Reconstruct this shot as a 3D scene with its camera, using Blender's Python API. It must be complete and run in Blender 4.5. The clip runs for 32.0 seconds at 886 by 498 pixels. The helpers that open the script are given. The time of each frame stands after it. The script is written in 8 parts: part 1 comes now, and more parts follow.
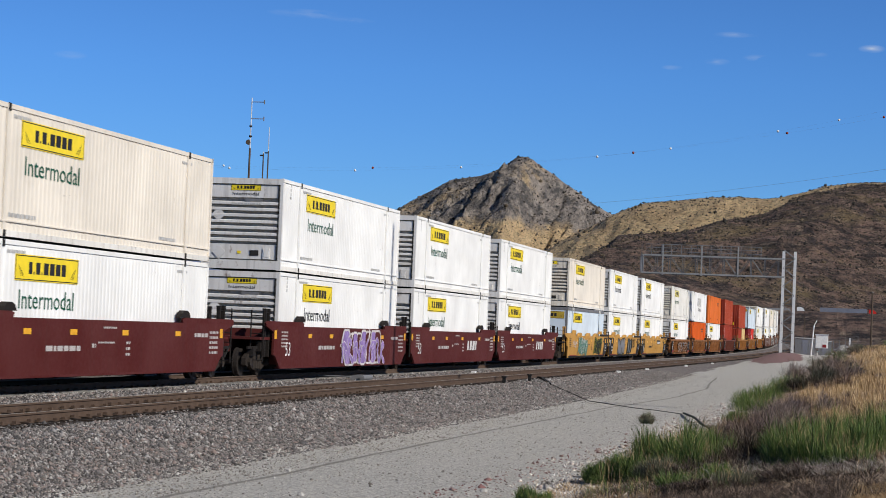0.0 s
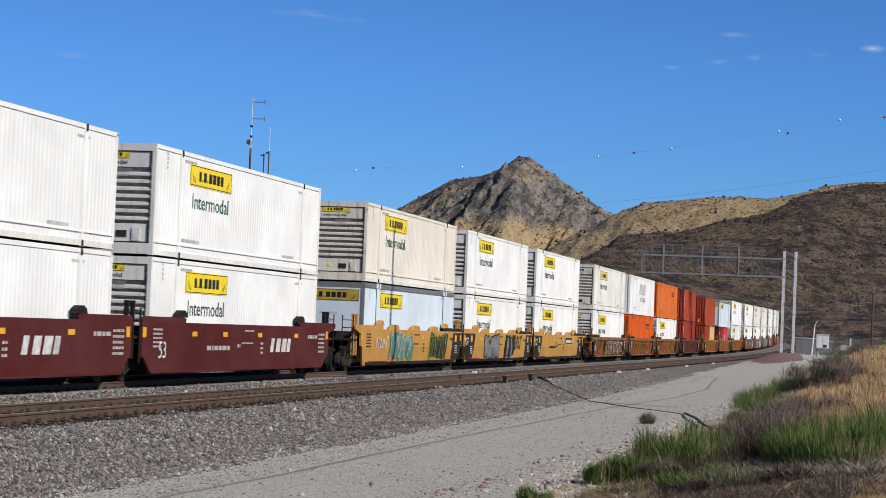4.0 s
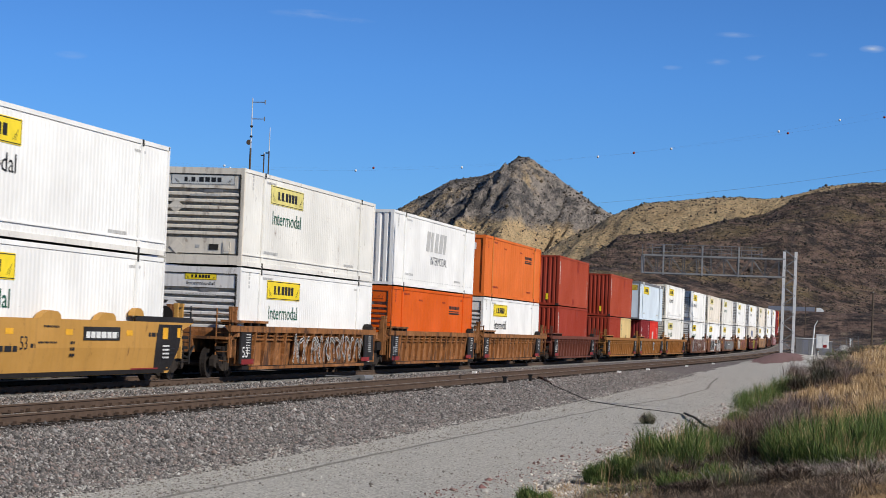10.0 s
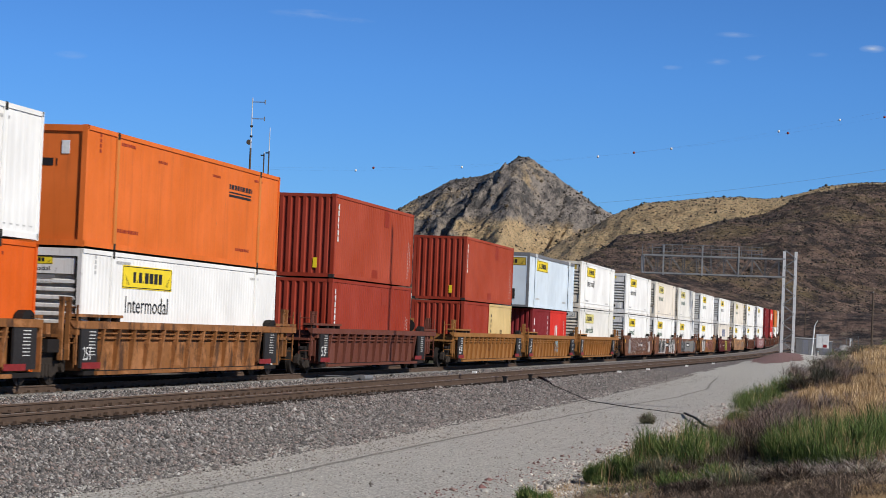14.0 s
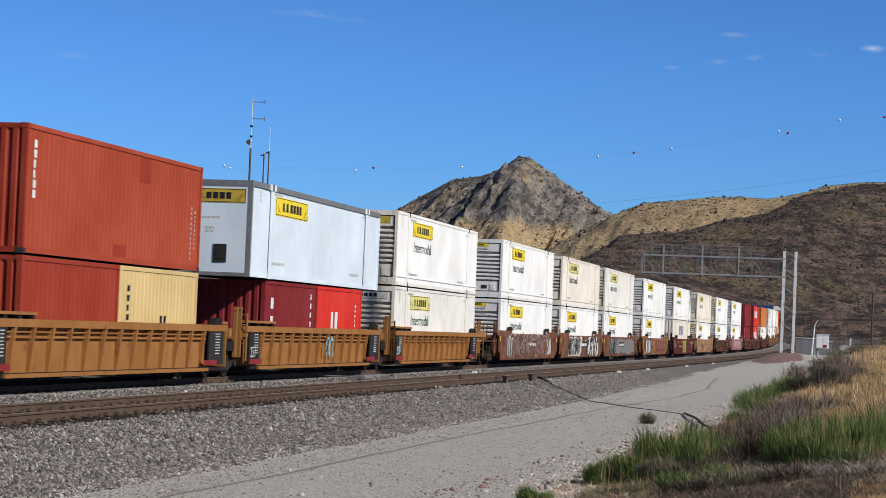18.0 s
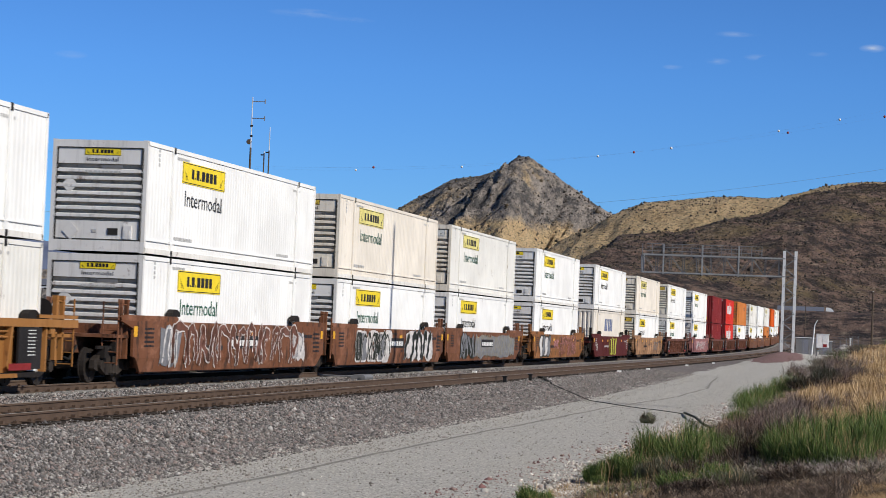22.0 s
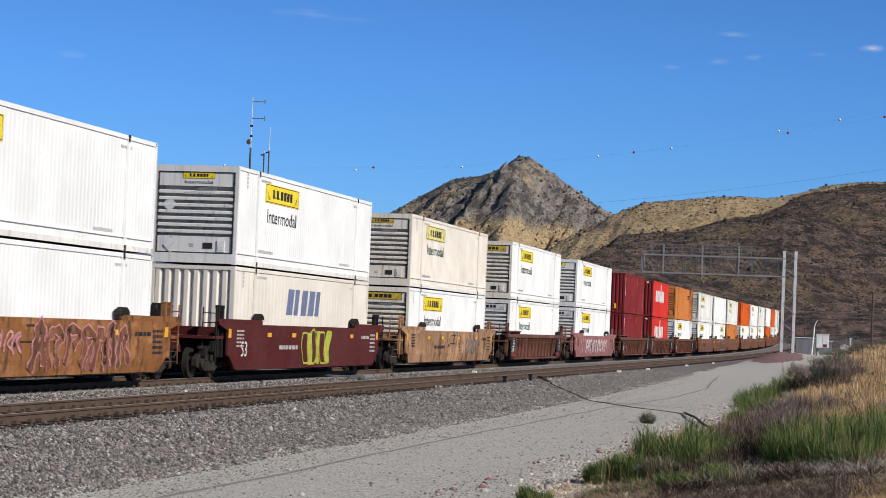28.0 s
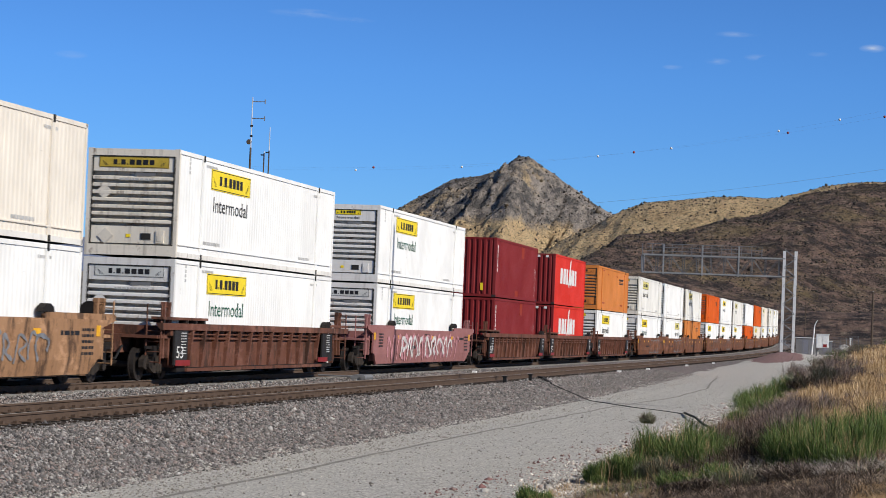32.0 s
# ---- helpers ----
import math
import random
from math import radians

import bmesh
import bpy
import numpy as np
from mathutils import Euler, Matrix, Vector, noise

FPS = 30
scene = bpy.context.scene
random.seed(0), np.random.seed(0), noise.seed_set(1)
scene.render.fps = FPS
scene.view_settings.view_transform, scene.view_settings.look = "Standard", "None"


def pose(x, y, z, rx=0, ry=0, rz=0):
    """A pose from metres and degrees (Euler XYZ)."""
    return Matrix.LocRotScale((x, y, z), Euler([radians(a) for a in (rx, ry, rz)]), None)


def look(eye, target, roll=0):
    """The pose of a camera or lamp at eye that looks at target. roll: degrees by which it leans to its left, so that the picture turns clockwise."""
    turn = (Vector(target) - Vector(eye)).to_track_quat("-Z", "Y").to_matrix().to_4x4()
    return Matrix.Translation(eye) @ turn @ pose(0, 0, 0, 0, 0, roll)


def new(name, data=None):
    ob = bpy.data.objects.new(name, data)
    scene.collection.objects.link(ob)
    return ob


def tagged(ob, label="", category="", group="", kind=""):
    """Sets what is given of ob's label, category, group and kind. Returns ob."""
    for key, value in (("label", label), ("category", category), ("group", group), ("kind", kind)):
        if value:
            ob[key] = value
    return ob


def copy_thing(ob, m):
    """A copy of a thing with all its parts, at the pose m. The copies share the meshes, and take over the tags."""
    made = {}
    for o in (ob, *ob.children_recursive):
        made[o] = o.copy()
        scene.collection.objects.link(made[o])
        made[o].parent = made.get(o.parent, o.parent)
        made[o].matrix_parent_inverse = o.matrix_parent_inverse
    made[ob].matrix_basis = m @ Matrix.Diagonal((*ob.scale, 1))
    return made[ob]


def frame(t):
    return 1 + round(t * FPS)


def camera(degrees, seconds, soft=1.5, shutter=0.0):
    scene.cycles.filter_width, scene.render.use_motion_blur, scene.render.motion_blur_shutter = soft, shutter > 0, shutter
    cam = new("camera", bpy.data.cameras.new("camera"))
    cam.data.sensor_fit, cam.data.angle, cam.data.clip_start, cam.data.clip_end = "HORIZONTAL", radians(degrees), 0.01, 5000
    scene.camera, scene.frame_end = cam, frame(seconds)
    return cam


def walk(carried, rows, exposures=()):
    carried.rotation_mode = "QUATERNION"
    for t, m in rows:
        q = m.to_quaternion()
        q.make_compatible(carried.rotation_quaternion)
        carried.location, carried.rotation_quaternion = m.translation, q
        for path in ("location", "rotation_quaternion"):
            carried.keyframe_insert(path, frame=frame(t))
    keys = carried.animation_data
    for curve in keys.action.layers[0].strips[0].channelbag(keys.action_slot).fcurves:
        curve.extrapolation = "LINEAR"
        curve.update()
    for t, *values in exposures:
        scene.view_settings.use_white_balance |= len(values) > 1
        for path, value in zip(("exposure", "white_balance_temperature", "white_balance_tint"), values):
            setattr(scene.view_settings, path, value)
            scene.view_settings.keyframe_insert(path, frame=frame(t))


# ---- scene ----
# Double-stack train rolling past a desert pass. x runs along the track away from the camera, y to its far side, z = 0 at the rail tops.
EYE = (0.0, 0.0, 1.71)
YAW, TILT, LEAN = 11.965, 2.134, 2.34


def gaze(yaw=YAW, tilt=TILT):
    a, b = radians(yaw), radians(tilt)
    return look(EYE, (EYE[0] + math.cos(a) * math.cos(b), EYE[1] + math.sin(a) * math.cos(b), EYE[2] + math.sin(b)), LEAN)


cam = camera(23.693, 32.0, soft=0.75, shutter=0.2)
walk(cam, [(0.0, gaze(YAW - 0.018)), (1.2, gaze()), (4.0, gaze()), (5.7, gaze(YAW, TILT + 0.024)), (7.2, gaze(YAW, TILT + 0.006)), (14.0, gaze()),
           (16.5, gaze(YAW, TILT - 0.02)), (17.2, gaze()), (22.0, gaze(YAW, TILT - 0.012)), (27.0, gaze(YAW, TILT - 0.01)), (32.0, gaze(YAW, TILT - 0.01))],
     exposures=[(0.0, -0.15), (10.0, -0.12), (17.0, -0.10), (32.0, -0.03)])

# ---- light ----
SUN_EL, SUN_AZ = 32.0, -116.0      # azimuth measured from +x towards +y
sun_dir = Vector((math.cos(radians(SUN_EL)) * math.cos(radians(SUN_AZ)), math.cos(radians(SUN_EL)) * math.sin(radians(SUN_AZ)), math.sin(radians(SUN_EL))))
sun = new("sun", bpy.data.lights.new("sun", "SUN"))
sun.data.energy, sun.data.angle, sun.data.color = 4.65, radians(0.55), (1.0, 0.955, 0.88)
sun.matrix_world = look((0, 0, 60), tuple(Vector((0, 0, 60)) - sun_dir))

world = bpy.data.worlds.new("sky")
scene.world = world
world.use_nodes = True
wn, wl = world.node_tree.nodes, world.node_tree.links
wn.clear()
w_out, w_bg, w_sky = wn.new("ShaderNodeOutputWorld"), wn.new("ShaderNodeBackground"), wn.new("ShaderNodeTexSky")
w_sky.sky_type, w_sky.sun_disc = "NISHITA", False
w_sky.sun_elevation, w_sky.sun_rotation = radians(SUN_EL), radians(90.0 - SUN_AZ)
w_sky.altitude, w_sky.air_density, w_sky.dust_density, w_sky.ozone_density = 900.0, 1.0, 0.0, 6.0
w_bg.inputs["Strength"].default_value = 0.096
# very clear desert air: the blue reaches down to the horizon
w_tint, w_up, w_band, w_clear = wn.new("ShaderNodeMix"), wn.new("ShaderNodeSeparateXYZ"), wn.new("ShaderNodeMapRange"), wn.new("ShaderNodeMix")
w_tint.data_type, w_tint.blend_type, w_clear.data_type = "RGBA", "MULTIPLY", "RGBA"
w_tint.inputs["Factor"].default_value = 1.0
w_clear.inputs["A"].default_value, w_clear.inputs["B"].default_value = (0.46, 0.79, 1.24, 1), (0.36, 0.40, 0.47, 1)
w_band.inputs["From Min"].default_value, w_band.inputs["From Max"].default_value = 0.12, 0.5
# thin wisps of cloud: streaky noise inside a few soft ovals of the sky
w_geo = wn.new("ShaderNodeTexCoord")
w_noise = wn.new("ShaderNodeTexNoise")
w_map = wn.new("ShaderNodeMapping")
w_map.inputs["Scale"].default_value = (60, 60, 260)
w_noise.inputs["Scale"].default_value, w_noise.inputs["Detail"].default_value = 1.0, 5.0
wl.new(w_geo.outputs["Generated"], w_map.inputs["Vector"])
wl.new(w_map.outputs["Vector"], w_noise.inputs["Vector"])
total = None
for wy, wz, ry, rz, amount in ((0.0112, 0.138, 0.0050, 0.0016, 1.0), (0.064, 0.133, 0.0055, 0.0014, 0.8), (0.083, 0.131, 0.0052, 0.0014, 0.6), (0.0745, 0.144, 0.0090, 0.0012, 0.5),
                               (0.104, 0.128, 0.0040, 0.0010, 0.35), (0.036, 0.135, 0.0040, 0.0010, 0.25), (0.284, 0.152, 0.0150, 0.0018, 0.4), (0.262, 0.149, 0.0090, 0.0012, 0.3), (0.408, 0.130, 0.0060, 0.0016, 0.3)):
    w_sub, w_div, w_len, w_ramp, w_mul = (wn.new("ShaderNodeVectorMath"), wn.new("ShaderNodeVectorMath"), wn.new("ShaderNodeVectorMath"), wn.new("ShaderNodeMapRange"), wn.new("ShaderNodeMath"))
    aim = Vector((1, wy, wz)).normalized()
    w_sub.operation, w_div.operation, w_len.operation, w_mul.operation = "SUBTRACT", "DIVIDE", "LENGTH", "MULTIPLY"
    w_sub.inputs[1].default_value, w_div.inputs[1].default_value = aim, (ry * 2, ry, rz)
    w_ramp.inputs["From Min"].default_value, w_ramp.inputs["From Max"].default_value = 1.3, 0.0
    w_mul.inputs[1].default_value = amount
    wl.new(w_geo.outputs["Generated"], w_sub.inputs[0])
    wl.new(w_sub.outputs["Vector"], w_div.inputs[0])
    wl.new(w_div.outputs["Vector"], w_len.inputs[0])
    wl.new(w_len.outputs["Value"], w_ramp.inputs["Value"])
    wl.new(w_ramp.outputs["Result"], w_mul.inputs[0])
    if total is None:
        total = w_mul.outputs[0]
    else:
        w_add = wn.new("ShaderNodeMath")
        w_add.operation = "ADD"
        wl.new(total, w_add.inputs[0])
        wl.new(w_mul.outputs[0], w_add.inputs[1])
        total = w_add.outputs[0]
w_edge, w_fac, w_mix = wn.new("ShaderNodeMapRange"), wn.new("ShaderNodeMath"), wn.new("ShaderNodeMix")
w_edge.inputs["From Min"].default_value, w_edge.inputs["From Max"].default_value = 0.38, 0.72
w_fac.operation, w_fac.use_clamp, w_mix.data_type = "MULTIPLY", True, "RGBA"
wl.new(w_noise.outputs["Fac"], w_edge.inputs["Value"])
wl.new(w_edge.outputs["Result"], w_fac.inputs[0])
wl.new(total, w_fac.inputs[1])
wl.new(w_fac.outputs[0], w_mix.inputs["Factor"])
wl.new(w_geo.outputs["Generated"], w_up.inputs[0])
wl.new(w_up.outputs["Z"], w_band.inputs["Value"])
wl.new(w_band.outputs["Result"], w_clear.inputs["Factor"])
wl.new(w_sky.outputs["Color"], w_tint.inputs["A"])
wl.new(w_clear.outputs["Result"], w_tint.inputs["B"])
wl.new(w_tint.outputs["Result"], w_mix.inputs["A"])
w_mix.inputs["B"].default_value = (5.2, 6.2, 8.0, 1)
wl.new(w_mix.outputs["Result"], w_bg.inputs["Color"])
wl.new(w_bg.outputs["Background"], w_out.inputs["Surface"])


# ---- materials ----
def shader(name, rough=0.6, metal=0.0):
    m = bpy.data.materials.new(name)
    m.use_nodes = True
    b = m.node_tree.nodes["Principled BSDF"]
    b.inputs["Roughness"].default_value, b.inputs["Metallic"].default_value = rough, metal
    return m, m.node_tree.nodes, m.node_tree.links, b


def noise_node(n, l, vec, scale, stretch=(1, 1, 1), detail=4.0, rough=0.55):
    mp, tx = n.new("ShaderNodeMapping"), n.new("ShaderNodeTexNoise")
    mp.inputs["Scale"].default_value = stretch
    tx.inputs["Scale"].default_value, tx.inputs["Detail"].default_value, tx.inputs["Roughness"].default_value = scale, detail, rough
    l.new(vec, mp.inputs["Vector"])
    l.new(mp.outputs["Vector"], tx.inputs["Vector"])
    return tx.outputs["Fac"]


def ramp(n, l, value, lo, hi):
    r = n.new("ShaderNodeMapRange")
    r.inputs["From Min"].default_value, r.inputs["From Max"].default_value = lo, hi
    l.new(value, r.inputs["Value"])
    return r.outputs["Result"]


def blend(n, l, fac, a, b):
    mx = n.new("ShaderNodeMix")
    mx.data_type = "RGBA"
    for key, v in (("Factor", fac), ("A", a), ("B", b)):
        if isinstance(v, (tuple, list)):
            mx.inputs[key].default_value = (*v, 1) if len(v) == 3 else v
        elif isinstance(v, float):
            mx.inputs[key].default_value = v
        else:
            l.new(v, mx.inputs[key])
    return mx.outputs["Result"]


def times(n, l, a, b):
    k = n.new("ShaderNodeMath")
    k.operation = "MULTIPLY"
    for i, v in enumerate((a, b)):
        if isinstance(v, float):
            k.inputs[i].default_value = v
        else:
            l.new(v, k.inputs[i])
    return k.outputs[0]


def coords(n, l, spread=40.0, world_space=False):
    """Object coordinates, shifted for each object by its random number."""
    if world_space:
        return n.new("ShaderNodeNewGeometry").outputs["Position"]
    tc, oi, ad = n.new("ShaderNodeTexCoord"), n.new("ShaderNodeObjectInfo"), n.new("ShaderNodeVectorMath")
    sc = n.new("ShaderNodeVectorMath")
    sc.operation, ad.operation = "SCALE", "ADD"
    sc.inputs[0].default_value = (spread, spread * 0.7, 0.0)
    l.new(oi.outputs["Random"], sc.inputs["Scale"])
    l.new(tc.outputs["Object"], ad.inputs[0])
    l.new(sc.outputs["Vector"], ad.inputs[1])
    return ad.outputs["Vector"]


def relief(n, l, b, height, strength=0.3, distance=0.01):
    bp = n.new("ShaderNodeBump")
    bp.inputs["Strength"].default_value, bp.inputs["Distance"].default_value = strength, distance
    l.new(height, bp.inputs["Height"])
    l.new(bp.outputs["Normal"], b.inputs["Normal"])


def paint(name, colour, dirt=(0.16, 0.13, 0.10), streaks=0.35, rust=0.0, rough=0.45, chips=0.0, marks=0.0):
    """Weathered paint on steel: soft fading, vertical dirt streaks, rust blotches."""
    m, n, l, b = shader(name, rough)
    v = coords(n, l)
    big = noise_node(n, l, v, 0.55, detail=3.0)
    streak = noise_node(n, l, v, 1.0, (5.5, 5.5, 0.35), 5.0, 0.65)
    fine = noise_node(n, l, v, 9.0, detail=6.0, rough=0.7)
    faded = blend(n, l, ramp(n, l, big, 0.35, 0.7), tuple(c * 0.9 for c in colour), tuple(min(c * 1.06 + 0.012, 0.9) for c in colour))
    dirty = blend(n, l, times(n, l, ramp(n, l, streak, 0.52, 0.82), streaks), faded, dirt)
    col = blend(n, l, times(n, l, ramp(n, l, fine, 0.58, 0.8), streaks * 0.5), dirty, dirt)
    if rust:
        col = blend(n, l, times(n, l, ramp(n, l, noise_node(n, l, v, 2.3, (1, 1, 0.6), 7.0, 0.72), 0.62 - rust * 0.2, 0.72 - rust * 0.15), 0.85), col, (0.13, 0.055, 0.025))
    if rust > 0.22:
        # flaking to bright orange scale and soot-dark patches
        col = blend(n, l, times(n, l, ramp(n, l, noise_node(n, l, v, 0.9, (1, 1, 1.8), 7.0, 0.7), 0.52, 0.60), 0.7), col, tuple(min(c * 1.5 + 0.03, 0.8) for c in colour))
        col = blend(n, l, times(n, l, ramp(n, l, noise_node(n, l, v, 1.3, (1.6, 1.6, 0.5), 7.0, 0.74), 0.51, 0.60), 0.8), col, (0.045, 0.027, 0.020))
    if marks:
        # scrapes and rust runs, few and thin, and a bloom of dust in wide soft patches
        thin = noise_node(n, l, v, 1.0, (14.0, 14.0, 0.55), 3.0, 0.6)
        where = noise_node(n, l, v, 0.7, (1.0, 1.0, 2.2), 4.0, 0.65)
        col = blend(n, l, times(n, l, times(n, l, ramp(n, l, thin, 0.66, 0.72), ramp(n, l, where, 0.50, 0.66)), marks), col, (0.24, 0.13, 0.07))
        scrape = noise_node(n, l, v, 1.6, (0.8, 0.8, 3.6), 8.0, 0.8)
        col = blend(n, l, times(n, l, ramp(n, l, scrape, 0.665, 0.69), marks * 0.8), col, (0.20, 0.16, 0.13))
    if chips:
        col = blend(n, l, times(n, l, ramp(n, l, noise_node(n, l, v, 6.0, detail=8.0, rough=0.8), 0.64, 0.67), chips), col, (0.45, 0.42, 0.38))
    l.new(col, b.inputs["Base Color"])
    l.new(ramp(n, l, fine, -0.7, 1.2), b.inputs["Roughness"])
    b.inputs["Specular IOR Level"].default_value = 0.14
    relief(n, l, b, big, 0.25, 0.03)
    return m


def plain(name, colour, rough=0.5, metal=0.0, vary=0.18, scale=6.0):
    m, n, l, b = shader(name, rough, metal)
    v = coords(n, l)
    f = noise_node(n, l, v, scale, detail=5.0, rough=0.65)
    g = noise_node(n, l, v, scale * 0.17, detail=2.0)
    col = blend(n, l, ramp(n, l, f, 0.3, 0.75), tuple(c * (1 - vary) for c in colour), tuple(min(1.0, c * (1 + vary)) for c in colour))
    col = blend(n, l, times(n, l, ramp(n, l, g, 0.5, 0.75), 0.35), col, tuple(c * (1 - 2 * vary) for c in colour))
    l.new(col, b.inputs["Base Color"])
    b.inputs["Specular IOR Level"].default_value = 0.2
    relief(n, l, b, f, 0.15, 0.01)
    return m


CREAM = paint("cream_paint", (0.76, 0.69, 0.59), streaks=0.22, marks=0.6)
WHITE = paint("white_paint", (0.84, 0.825, 0.79), streaks=0.12, marks=0.55)
OFFWHITE = paint("offwhite_paint", (0.76, 0.735, 0.675), streaks=0.22, rust=0.03, marks=0.9)
ICE = paint("ice_white_panel", (0.66, 0.74, 0.80), streaks=0.10, rough=0.3)
GREY_END = paint("grey_end_paint", (0.74, 0.715, 0.68), dirt=(0.12, 0.09, 0.07), streaks=0.5, rust=0.06)
CREAM_END = paint("stained_cream_paint", (0.76, 0.69, 0.58), dirt=(0.09, 0.06, 0.045), streaks=0.8, rust=0.18)
# shade between the nose ribs is put into this darker base, under grime and rust
NOSE_SHADE_GRIME = paint("shade_dark_grimy_nose_wall", (0.42, 0.38, 0.33), dirt=(0.05, 0.035, 0.028), streaks=0.9, rust=0.2)
RAIL_SCUFF = paint("scuffed_pale_rail", (0.77, 0.74, 0.68), dirt=(0.12, 0.07, 0.05), streaks=0.5, rust=0.07)
ORANGE = paint("orange_paint", (0.68, 0.105, 0.006), dirt=(0.22, 0.07, 0.03), streaks=0.25)
ORANGE_FADED = paint("faded_orange_paint", (0.72, 0.155, 0.024), dirt=(0.26, 0.07, 0.025), streaks=0.35, marks=0.8)
ORANGE_PALE = paint("pale_orange_paint", (0.60, 0.20, 0.045), dirt=(0.3, 0.14, 0.07), streaks=0.25)
RED = paint("oxide_red_paint", (0.30, 0.036, 0.016), dirt=(0.15, 0.03, 0.018), streaks=0.3)
RED_FADED = paint("faded_oxide_red_paint", (0.36, 0.056, 0.023), dirt=(0.20, 0.05, 0.03), streaks=0.3)
CRIMSON = paint("crimson_paint", (0.20, 0.017, 0.018), dirt=(0.12, 0.03, 0.03), streaks=0.25)
SCARLET = paint("scarlet_paint", (0.60, 0.030, 0.018), dirt=(0.3, 0.05, 0.04), streaks=0.18)
TAN = paint("tan_yellow_paint", (0.62, 0.45, 0.20), dirt=(0.3, 0.2, 0.1), streaks=0.3)
MAROON = paint("maroon_car_paint", (0.088, 0.0145, 0.012), dirt=(0.05, 0.03, 0.025), streaks=0.35, rough=0.5)
YELLOW_CAR = paint("yellow_car_paint", (0.50, 0.262, 0.062), dirt=(0.22, 0.12, 0.05), streaks=0.4, rust=0.08)
RUST_CAR = paint("rusty_brown_car_paint", (0.265, 0.108, 0.034), dirt=(0.07, 0.032, 0.02), streaks=0.6, rust=0.28)
OCHRE_CAR = paint("rusty_ochre_car_paint", (0.315, 0.138, 0.038), dirt=(0.09, 0.04, 0.018), streaks=0.6, rust=0.18)
REDBROWN_CAR = paint("red_brown_car_paint", (0.145, 0.046, 0.029), dirt=(0.06, 0.03, 0.024), streaks=0.5, rust=0.15)
TAN_CAR = paint("faded_tan_brown_car_paint", (0.34, 0.185, 0.095), dirt=(0.12, 0.07, 0.045), streaks=0.5, rust=0.24)
BROWN_CAR = paint("brown_car_paint", (0.175, 0.068, 0.032), dirt=(0.08, 0.045, 0.035), streaks=0.45, rust=0.3)
DARKBROWN_CAR = paint("dark_brown_car_paint", (0.14, 0.055, 0.034), dirt=(0.06, 0.035, 0.03), streaks=0.45, rust=0.3)
PINK_CAR = paint("pinkish_overspray_car_paint", (0.30, 0.13, 0.12), dirt=(0.12, 0.05, 0.045), streaks=0.5, rust=0.2)
CAR_BLACK = paint("black_car_paint", (0.022, 0.02, 0.02), dirt=(0.07, 0.05, 0.04), streaks=0.4)
GRIME = plain("greasy_dark_steel", (0.022, 0.018, 0.016), 0.75, 0.2)
TRUCK_STEEL = plain("dusty_truck_steel", (0.042, 0.033, 0.027), 0.8, 0.2, 0.3)
WHEEL_STEEL = plain("worn_wheel_steel", (0.040, 0.033, 0.029), 0.6, 0.4)
BLACK = plain("black_rubber", (0.018, 0.018, 0.018), 0.7)
DARK_GAP = plain("dark_slot", (0.03, 0.028, 0.026), 0.9)
YELLOW_SIGN = plain("yellow_sign_vinyl", (0.88, 0.66, 0.03), 0.4, 0.0, 0.1, 3.0)
FADED_SIGN = plain("faded_yellow_sign_vinyl", (0.76, 0.66, 0.22), 0.45, 0.0, 0.2, 3.0)
GREY_SIGN = plain("grey_white_sign_vinyl", (0.60, 0.60, 0.57), 0.45, 0.0, 0.15, 3.0)
GOLD_SIGN = plain("ochre_sign_vinyl", (0.52, 0.36, 0.05), 0.45, 0.0, 0.2, 3.0)
INK = plain("black_lettering", (0.022, 0.022, 0.024), 0.5)
GREEN_INK = plain("green_lettering", (0.012, 0.095, 0.055), 0.5)
GREY_INK = plain("faded_grey_lettering", (0.50, 0.49, 0.47), 0.6)
DULL_GREY_INK = plain("worn_dark_grey_lettering", (0.12, 0.12, 0.13), 0.6, vary=0.4, scale=9.0)
BLUE_INK = plain("slate_blue_lettering", (0.16, 0.19, 0.30), 0.6, vary=0.35)
WHITE_INK = plain("white_lettering", (0.72, 0.71, 0.68), 0.55, vary=0.25, scale=14.0)
DULL_INK = plain("dull_white_stencil", (0.46, 0.42, 0.40), 0.6, vary=0.3, scale=14.0)
REFLECTOR = plain("yellow_reflector", (0.80, 0.40, 0.03), 0.3)
RED_DECAL = plain("red_decal", (0.24, 0.026, 0.026), 0.5)
VIOLET = plain("violet_spray_paint", (0.30, 0.20, 0.46), 0.6, vary=0.4, scale=4.0)
SPRAY_WHITE = plain("white_spray_paint", (0.62, 0.58, 0.55), 0.6, vary=0.35, scale=5.0)
SPRAY_TEAL = plain("teal_spray_paint", (0.10, 0.20, 0.15), 0.6, vary=0.4, scale=4.0)
SPRAY_BLACK = plain("black_spray_paint", (0.022, 0.025, 0.018), 0.6)
SPRAY_LIME = plain("lime_spray_paint", (0.42, 0.44, 0.06), 0.6, vary=0.35, scale=4.0)
SPRAY_GREY = plain("grey_spray_paint", (0.20, 0.20, 0.21), 0.6, vary=0.35, scale=4.0)
OLIVE_SPRAY = plain("khaki_overspray", (0.27, 0.24, 0.17), 0.65, vary=0.35, scale=4.0)
SPRAY_BLUE = plain("pale_blue_spray_paint", (0.25, 0.48, 0.58), 0.6, vary=0.3)
SPRAY_PINK = plain("pink_spray_paint", (0.55, 0.25, 0.27), 0.6, vary=0.3)
GALV = plain("galvanised_steel", (0.66, 0.66, 0.65), 0.5, 0.15, 0.10)
